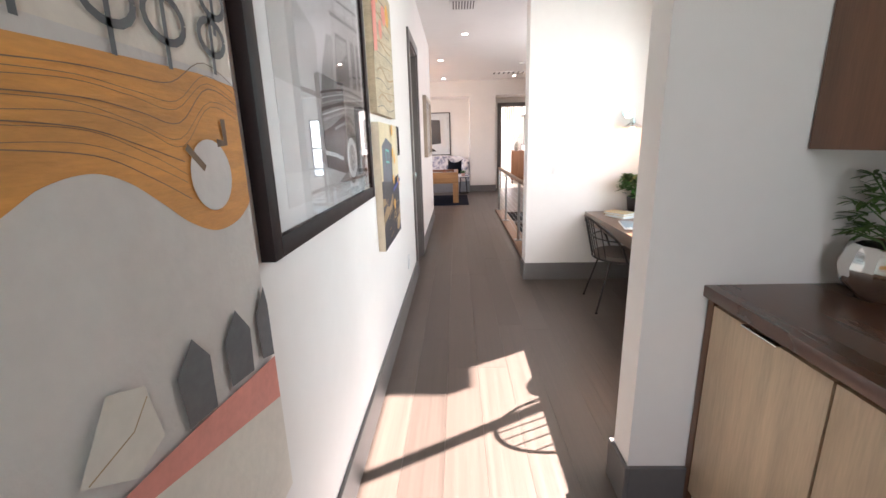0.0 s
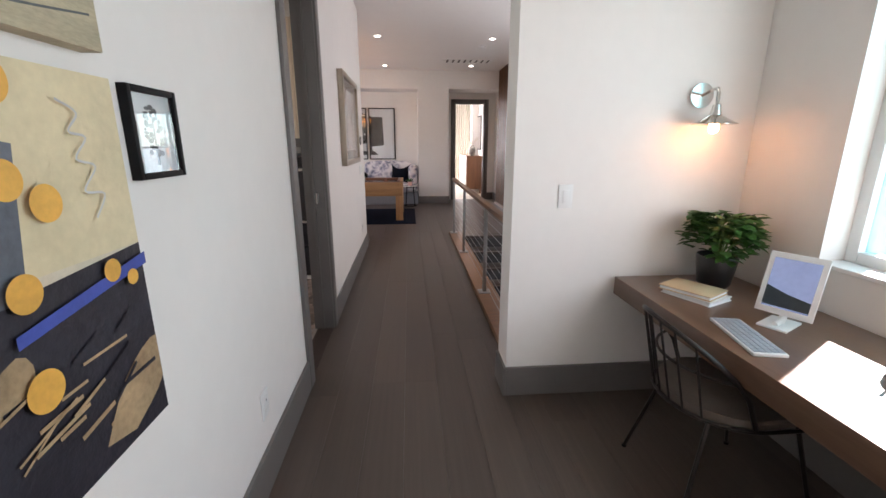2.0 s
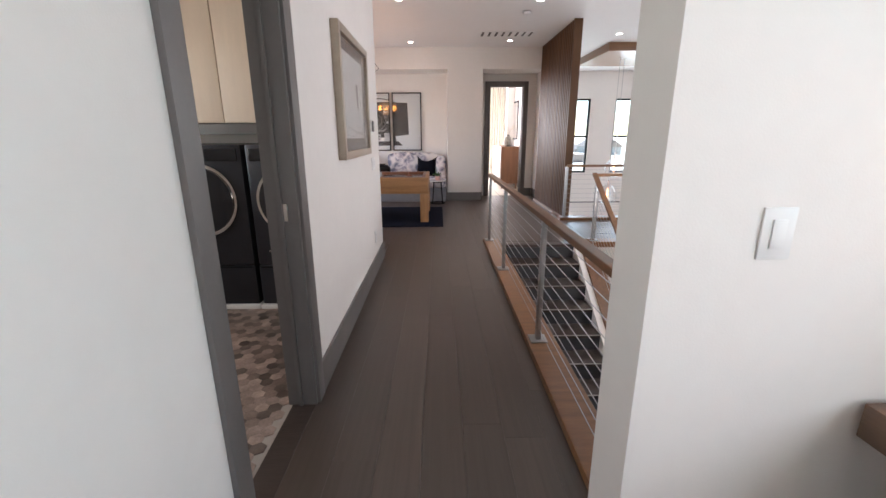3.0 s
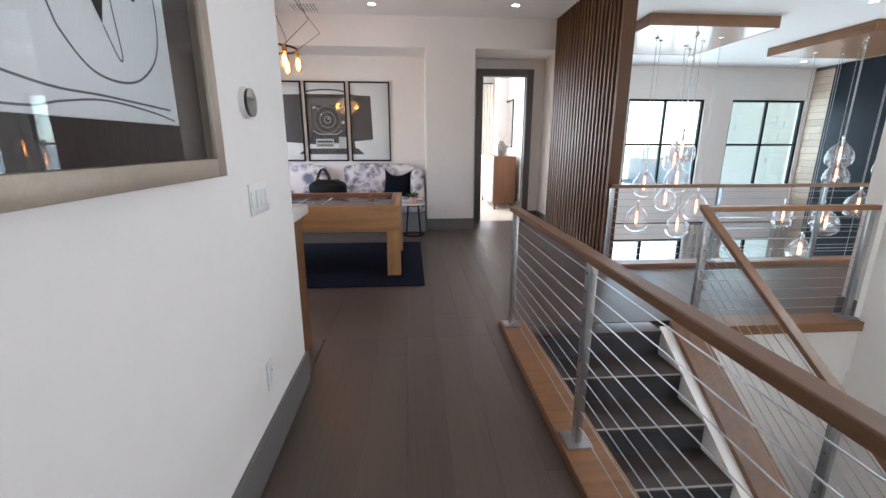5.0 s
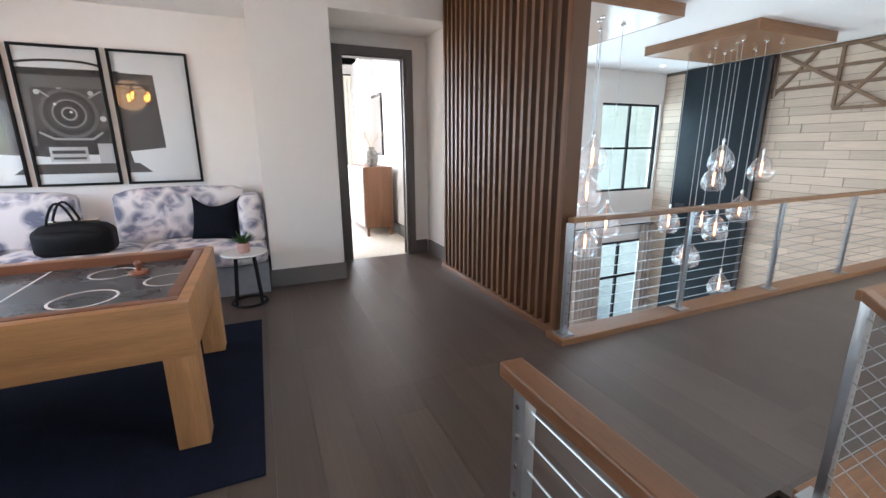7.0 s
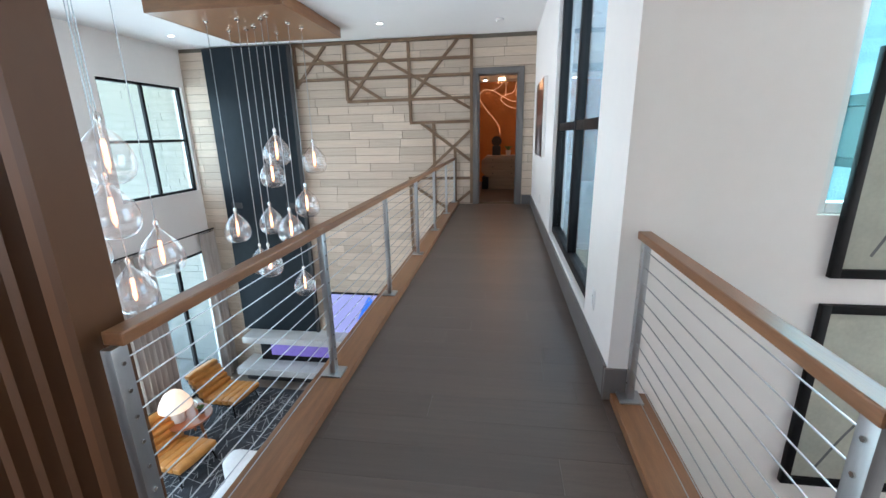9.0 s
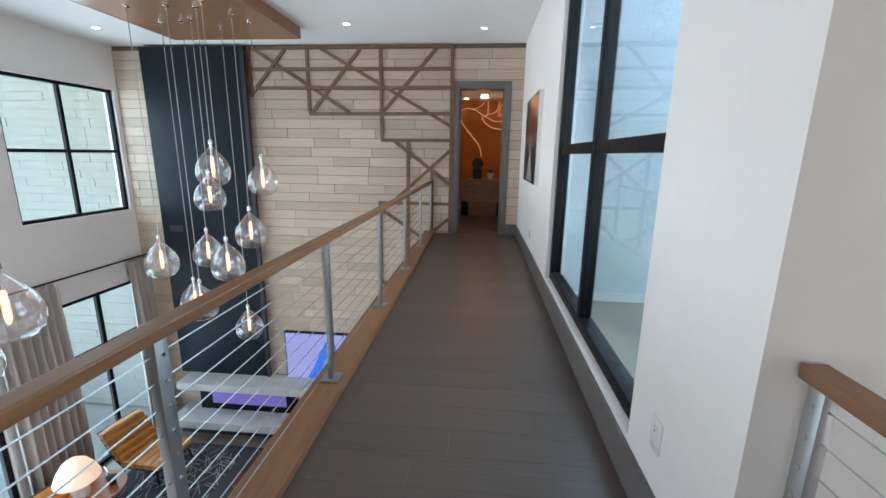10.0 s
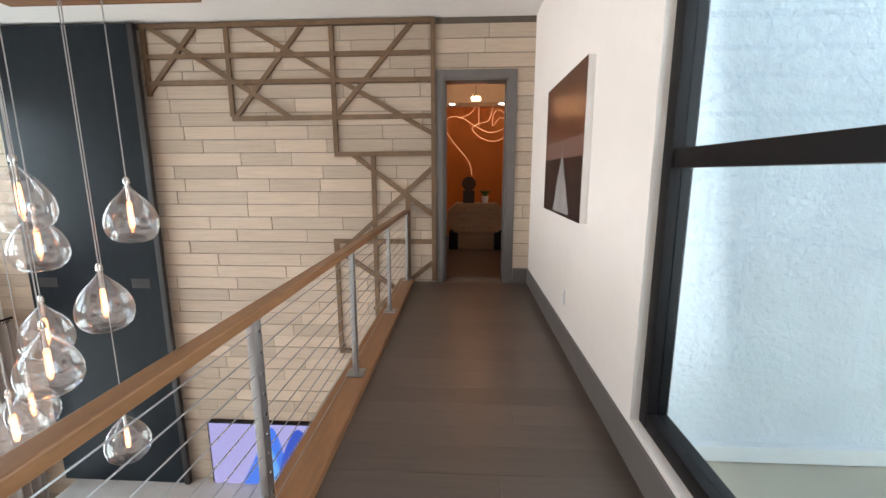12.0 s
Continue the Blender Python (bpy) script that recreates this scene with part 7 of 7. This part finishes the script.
# ---- stone wall dressings ----
PANEL = mat("blackened_steel_panel", (0.012, 0.017, 0.022), 0.5, 0.0, spec=0.14, var=0.3, scale=1.2, stretch=(1, 1, 0.5))
k = thing("chimney_breast", (9.3, 13.8, -2.86), "tall blackened steel fireplace panel", "fireplace")
part("sheet", box(B(), 9.27, 9.375, 12.97, 14.70, -2.86, 2.965, 0.004), PANEL, k)
part("edge_strip", box(B(), 9.24, 9.30, 12.90, 12.965, -2.86, 2.965, 0.003), PRINT_BLACK, k, "dark edge strip")
for y in (13.10, 14.32):
    part("vent", box(B(), 9.262, 9.27, y, y + 0.24, -0.10, 0.02, 0.002), PRINT_BLACK, k)
LATW = mat("lattice_wood", (0.14, 0.082, 0.042), 0.5, var=0.3, scale=3, stretch=(3, 3, 3), bump=0.15, bump_scale=30)
la = thing("wall_lattice", (9.37, 11.2, 1.5), "brown wood lattice of crossing bars on the stone wall", "wall art")


BARS = []


def bar(p, q, w=0.052, d=0.03):
    BARS.append(p)
    d += 0.0011 * len(BARS) % 0.006
    a, b = Vector((9.371 - d / 2, *p)), Vector((9.371 - d / 2, *q))
    dr = (b - a).normalized()
    s = Vector((1, 0, 0)).cross(dr) * w / 2
    n = Vector((d / 2, 0, 0))
    bm = B()
    vs = [[bm.verts.new(e + s * i + n * j) for i, j in ((-1, -1), (1, -1), (1, 1), (-1, 1))] for e in (a, b)]
    for i in range(4):
        bm.faces.new((vs[0][i], vs[0][(i + 1) % 4], vs[1][(i + 1) % 4], vs[1][i]))
    bm.faces.new(vs[0])
    bm.faces.new(vs[1])
    part("bar", bm, LATW, la, smooth=False)


for p, q in (((12.90, 2.955), (9.53, 2.965)), ((12.90, 2.63), (9.53, 2.63)), ((12.90, 2.34), (9.53, 2.35)), ((11.90, 1.94), (9.53, 1.955)), ((10.71, 1.53), (9.53, 1.54)), ((10.77, 0.50), (9.53, 0.50)), ((10.76, -0.92), (10.2, -0.92))):
    bar(p, q)
for p, q in (((11.895, 2.93), (11.895, 1.96)), ((10.69, 2.93), (10.69, 1.55)), ((9.55, 2.94), (9.55, 0.02)), ((10.26, 1.51), (10.26, -0.7)), ((9.86, 1.05), (9.86, -0.2)), ((10.74, 0.48), (10.74, -0.90)), ((12.87, 2.93), (12.87, 2.2))):
    bar(p, q, d=0.026)
for p, q in (((12.79, 2.94), (11.21, 1.95)), ((12.26, 2.93), (12.88, 2.23)), ((11.67, 2.94), (9.56, 1.76)), ((11.02, 2.93), (11.86, 1.96)), ((9.79, 2.94), (10.67, 1.97)), ((10.49, 1.52), (9.57, 0.83)), ((9.57, 1.37), (10.70, 0.36)), ((10.72, 0.38), (9.98, -0.12)), ((9.57, 0.25), (10.30, -0.36))):
    bar(p, q, d=0.022)

tv = thing("television", (9.36, 11.8, -2.9), "wall-mounted television showing blue shapes on lilac", "television")
part("case", box(B(), 9.30, 9.372, 11.03, 12.60, -2.96, -1.94, 0.006), BLACK, tv)


def screen(name, pts, col, lev, strength=1.0):
    return part(name, flat(B(), [(-y, z) for y, z in pts], (9.298 - 0.0006 * lev, 0, 0), (0, -1, 0), (0, 0, 1)), mat(name + "_light", (0.02, 0.02, 0.03), 0.2, emit=col, strength=strength * 0.085), tv, smooth=False)


screen("screen", [(12.58, -2.94), (11.05, -2.94), (11.05, -1.96), (12.58, -1.96)], (0.42, 0.44, 0.86), 0)
screen("screen_shape", curve([(12.25, -2.94), (12.05, -2.6), (11.86, -2.2), (11.72, -2.0), (11.60, -2.3), (11.5, -2.94)], 5), (0.05, 0.22, 0.95), 1)
screen("screen_shape", curve([(11.75, -2.94), (11.55, -2.3), (11.35, -2.02), (11.15, -2.4), (11.06, -2.94)], 5), (0.03, 0.10, 0.62), 2)
screen("screen_ripple", curve([(12.0, -2.94), (11.86, -2.55), (11.76, -2.3), (11.66, -2.6), (11.64, -2.94)], 5), (0.12, 0.45, 1.0), 3)
screen("screen_bars", [(11.95, -2.88), (11.62, -2.88), (11.62, -2.80), (11.95, -2.80)], (0.9, 0.9, 0.95), 4)
CONC = mat("grey_concrete_slab", (0.46, 0.45, 0.43), 0.6, var=0.15, scale=4, bump=0.2, bump_scale=60)
solid("mantel_slab", box(B(), 8.86, 9.37, 11.50, 14.52, -3.0, -2.86, 0.006), CONC, "thick pale concrete mantel slab", "shelf", origin=(9.1, 13, -3.0))
solid("hearth_slab", box(B(), 8.72, 9.37, 11.50, 14.66, -3.70, -3.55, 0.006), CONC, "thick pale concrete hearth slab", "shelf", origin=(9.1, 13, -3.7))
fp = thing("fireplace", (9.2, 13.4, -3.5), "linear glass fireplace with a violet glowing bed", "fireplace")
part("surround", box(B(), 9.15, 9.372, 12.45, 14.30, -3.548, -3.002, 0.004), BLACK, fp)
part("flame_bed", box(B(), 9.143, 9.15, 12.58, 14.05, -3.42, -3.16, 0.003), mat("violet_glow", (0.2, 0.15, 0.4), 0.3, emit=(0.24, 0.15, 0.65), strength=0.032), fp, "violet glowing glass bed")
solid("hearth_base", box(B(), 8.95, 9.37, 11.6, 14.6, LOW, -3.702, 0.004), PRINT_BLACK, "dark recessed base under the hearth", "hearth", origin=(9.1, 13, LOW))

# ---- great room below ----
DRUG = mat("charcoal_patterned_rug", (0.028, 0.029, 0.034), 0.95, var=0.9, scale=9, bump=0.5, bump_scale=200)
g = thing("area_rug", (6.9, 13.1, LOW), "charcoal rug with pale crosshatch lines in the great room", "rug")
part("rug_body", box(B(), 4.6, 8.65, 11.3, 14.75, LOW + 0.001, LOW + 0.014, 0.004), DRUG, g)
bm = B()
rg = random.Random(21)
for k in range(620):
    x, y = rg.uniform(4.7, 8.5), rg.uniform(11.4, 14.6)
    a, ln = rg.choice((0.6, -0.6, 0.2, 1.4)) + rg.uniform(-0.1, 0.1), rg.uniform(0.12, 0.4)
    dx, dy = math.cos(a) * ln / 2, math.sin(a) * ln / 2
    for s in stroke([(max(4.62, x - dx), y - dy), (min(8.63, x + dx), y + dy)], 0.010):
        flat(bm, s, (0, 0, LOW + 0.0146), (1, 0, 0), (0, 1, 0))
part("pattern", bm, mat("pale_rug_yarn", (0.36, 0.35, 0.34), 0.95), g, "pale woven lines", False)
COGN = mat("cognac_leather", (0.50, 0.215, 0.045), 0.42, var=0.22, scale=7, bump=0.15, bump_scale=160)


def lounge_chair():
    """A low armless lounge chair looking along -y."""
    c = thing("lounge_chair", (0, 0, 0), "cognac leather channelled lounge chair on black legs", "chair", group="leather lounge chairs")
    for k in range(5):
        part("seat_channel", cushion(-0.36, 0.36, -0.42 + 0.15 * k, -0.265 + 0.15 * k, 0.27 - 0.015 * k, 0.38 - 0.015 * k, 0.012, 5), COGN, c)
    for k in range(5):
        y = 0.30 + 0.065 * k
        part("back_channel", cushion(-0.36, 0.36, y, y + 0.14, 0.30 + 0.09 * k, 0.41 + 0.09 * k, 0.012, 5), COGN, c)
    part("shell", prism(B(), [(-0.40, 0.24), (0.32, 0.19), (0.50, 0.33), (0.74, 0.76), (0.70, 0.76), (0.30, 0.24), (-0.40, 0.28)], (-0.34, 0, 0), (0, 1, 0), (0, 0, 1), 0.68), PRINT_BLACK, c)
    for x in (-0.30, 0.30):
        for y in (-0.32, 0.30):
            part("leg", sweep(B(), [(x, y, 0.23), (x * 1.1, y * 1.15, 0.0)], 0.014, 8), BLACK, c)
    return c


lc = lounge_chair()
lc.matrix_world = pose(8.02, 14.35, LOW + 0.014, 0, 0, -8)
copy_thing(lc, pose(6.36, 14.12, LOW + 0.014, 0, 0, -10))
t = thing("round_table", (6.98, 14.42, LOW), "round reddish wood side table", "table")
TZ2 = LOW + 0.52
REDW = mat("reddish_table_wood", (0.30, 0.10, 0.035), 0.3, var=0.25, scale=3)
part("top", lathe(B(), [(0, -0.04), (0.37, -0.04), (0.385, -0.02), (0.38, 0), (0, 0)], (6.98, 14.42, TZ2), 40), REDW, t)
for k in range(3):
    a = radians(30 + 120 * k)
    part("leg", sweep(B(), [(6.98 + 0.20 * math.cos(a), 14.42 + 0.20 * math.sin(a), TZ2 - 0.04), (6.98 + 0.28 * math.cos(a), 14.42 + 0.28 * math.sin(a), LOW + 0.016)], [0.03, 0.02], 10), REDW, t)
l = thing("table_lamp", (6.86, 14.51, TZ2), "white ceramic mushroom lamp, lit, on the table", "table lamp")
part("base", lathe(B(), [(0, 0), (0.115, 0), (0.12, 0.02), (0.105, 0.32), (0, 0.33)], (6.86, 14.51, TZ2), 26), QUARTZ, l)
part("shade", lathe(B(), [(0.265, 0.27), (0.262, 0.30), (0.22, 0.41), (0.15, 0.52), (0.07, 0.58), (0, 0.595)], (6.86, 14.51, TZ2), 32, False), mat("warm_white_shade", (0.85, 0.75, 0.65), 0.6, emit=(1, 0.62, 0.36), strength=0.0688), l, "warm glowing dome shade")
p = thing("potted_plant", (7.10, 14.25, TZ2), "tiny dark succulent in a grey pot", "plant")
part("pot", lathe(B(), [(0, 0), (0.045, 0), (0.05, 0.07), (0, 0.07)], (7.10, 14.25, TZ2), 16), POTB, p)
bm = B()
for q in range(20):
    leaf(bm, (7.10, 14.25, TZ2 + 0.06), (math.cos(q * 2.4), math.sin(q * 2.4), 1.0), (0, 0, 1), 0.10, 0.025, 0.05)
part("foliage", bm, LEAF, p)
fr = Board("photo_frame", (7.22, 14.47, TZ2), (-0.5, -0.86, 0), 0.20, 0.17, 0.015, "small silver photo frame on the table", "photo frame")
fr.border(0.015, CHROME)
fr.slab("print", 0.015, 0.185, 0.015, 0.155, 0, 0.006, PAPER)
WSOFA = mat("white_boucle", (0.66, 0.65, 0.64), 0.95, var=0.06, scale=20, bump=0.4, bump_scale=120)
s = thing("white_sofa", (5.1, 12.5, LOW), "white upholstered sofa on the charcoal rug", "sofa")
part("base", cushion(4.3, 6.1, 11.9, 12.9, LOW + 0.03, LOW + 0.40, 0.01), WSOFA, s)
part("back", cushion(5.75, 6.1, 11.9, 12.9, LOW + 0.30, LOW + 0.80, 0.02), WSOFA, s)
part("seat_cushion", cushion(4.3, 5.75, 11.95, 12.85, LOW + 0.38, LOW + 0.52, 0.02), WSOFA, s)
ct = thing("coffee_table", (7.5, 12.6, LOW), "low dark rectangular coffee table", "table")
part("top", box(B(), 6.95, 8.15, 12.1, 12.85, LOW + 0.30, LOW + 0.36, 0.006), PRINT_BLACK, ct)
for x in (7.0, 8.05):
    for y in (12.15, 12.75):
        part("leg", box(B(), x, x + 0.05, y, y + 0.05, LOW + 0.014, LOW + 0.30, 0.003), BLACK, ct)
solid("wine_bowl", lathe(B(), [(0, 0), (0.05, 0), (0.13, 0.06), (0.15, 0.10), (0.14, 0.10), (0.04, 0.02), (0, 0.02)], (7.4, 12.45, LOW + 0.36), 24), mat("oxblood_glaze", (0.16, 0.03, 0.035), 0.3), "dark red glazed bowl on the coffee table", "bowl", origin=(7.4, 12.45, LOW + 0.36))

CURT = mat("taupe_linen_curtain", (0.44, 0.39, 0.35), 0.9, var=0.2, scale=4, stretch=(20, 20, 0.4), bump=0.2, bump_scale=120)


def drape(x0, x1, label):
    c = thing("curtain", ((x0 + x1) / 2, 15.15, LOW), label, "curtain", group="great room curtains")
    bm = B()
    n = int((x1 - x0) / 0.012)
    for z0, z1 in ((LOW + 0.02, -0.60),):
        prev = None
        for i in range(n + 1):
            x = x0 + (x1 - x0) * i / n
            y = 15.12 + 0.075 * math.sin(i * 0.62) + 0.012 * math.sin(i * 0.23 + x0)
            cur = [bm.verts.new((x, y, z0)), bm.verts.new((x, y * 1.0 + 0.0, (z0 + z1) / 2)), bm.verts.new((x, 15.13 + 0.03 * math.sin(i * 0.62), z1))]
            if prev:
                bm.faces.new((prev[0], cur[0], cur[1], prev[1]))
                bm.faces.new((prev[1], cur[1], cur[2], prev[2]))
            prev = cur
    cloth = part("cloth", bm, CURT, c)
    so = cloth.modifiers.new("thickness", "SOLIDIFY")
    so.thickness = 0.004
    for k in range(7):
        x = x0 + 0.05 + (x1 - x0 - 0.1) * k / 6
        part("ring", sweep(B(), [(x, 15.14 + 0.025 * math.cos(radians(30 * q)), -0.575 + 0.025 * math.sin(radians(30 * q))) for q in range(12)], 0.004, 5, True), BLACK, c)


drape(8.90, 9.34, "taupe linen floor-length curtain drawn aside")
drape(6.78, 7.62, "wide taupe linen curtain drawn between the windows")
drape(2.2, 2.75, "taupe linen floor-length curtain at the far side")
solid("curtain_rod", sweep(B(), [(2.15, 15.14, -0.55), (9.36, 15.14, -0.55)], 0.014, 10), BLACK, "long black curtain rod", "curtain rod", origin=(5.7, 15.14, -0.55))

# ---- patio ----
GREYF = mat("grey_patio_frame", (0.30, 0.31, 0.33), 0.5, var=0.1)
for x, y, a in ((5.6, 17.4, 30), (6.7, 18.6, -20), (4.2, 18.4, 70)):
    c = thing("patio_chair", (0, 0, 0), "grey patio chair with pale cushions", "chair", group="patio chairs")
    part("seat", cushion(-0.32, 0.32, -0.32, 0.32, 0.32, 0.46, 0.015, 5), mat("pale_outdoor_cushion", (0.55, 0.57, 0.60), 0.9), c)
    part("backrest", cushion(-0.32, 0.32, 0.22, 0.36, 0.44, 0.85, 0.015, 5), WSOFA, c)
    for q in (-0.36, 0.36):
        part("arm", sweep(B(), [(q, -0.34, 0.0), (q, -0.34, 0.58), (q, 0.36, 0.58), (q, 0.36, 0.0)], 0.016, 8), GREYF, c)
    c.matrix_world = pose(x, y, LOW - 0.06, 0, 0, a)
pl = thing("planter", (8.6, 18.0, LOW - 0.06), "long pale grey patio planter with spiky plants", "planter")
part("box", box(B(), 7.6, 9.4, 17.7, 18.2, LOW - 0.06, LOW + 0.5, 0.01), CONC, pl)
bm = B()
rg = random.Random(31)
for k in range(6):
    for q in range(22):
        a = q * 2.4
        leaf(bm, (7.8 + 0.28 * k, 17.95, LOW + 0.48), (math.cos(a), math.sin(a), rg.uniform(0.7, 2)), (0, 0, 1), rg.uniform(0.25, 0.42), 0.05, 0.1)
part("foliage", bm, FERN, pl)
structure("lawn", box(B(), -2, 9.6, 23.0, 30, LOW - 0.2, LOW - 0.03), mat("bright_lawn", (0.10, 0.22, 0.03), 0.9, var=0.3, scale=6, bump=0.6, bump_scale=80), "bright green lawn past the patio")
structure("road", box(B(), -60, 60, 31, 39, LOW - 0.2, LOW - 0.17), mat("grey_asphalt", (0.08, 0.08, 0.085), 0.9, var=0.2, scale=2), "grey asphalt road past the garden")
fn = thing("garden_fence", (4, 22.8, LOW - 0.06), "black metal garden fence with thin pickets", "fence")
for k in range(60):
    part("picket", box(B(), -2 + 0.19 * k, -1.985 + 0.19 * k, 22.79, 22.81, LOW - 0.06, LOW + 1.0), BLACK, fn, smooth=False)
for z in (LOW + 0.1, LOW + 0.95):
    part("rail", box(B(), -2, 9.4, 22.785, 22.815, z, z + 0.03), BLACK, fn, smooth=False)
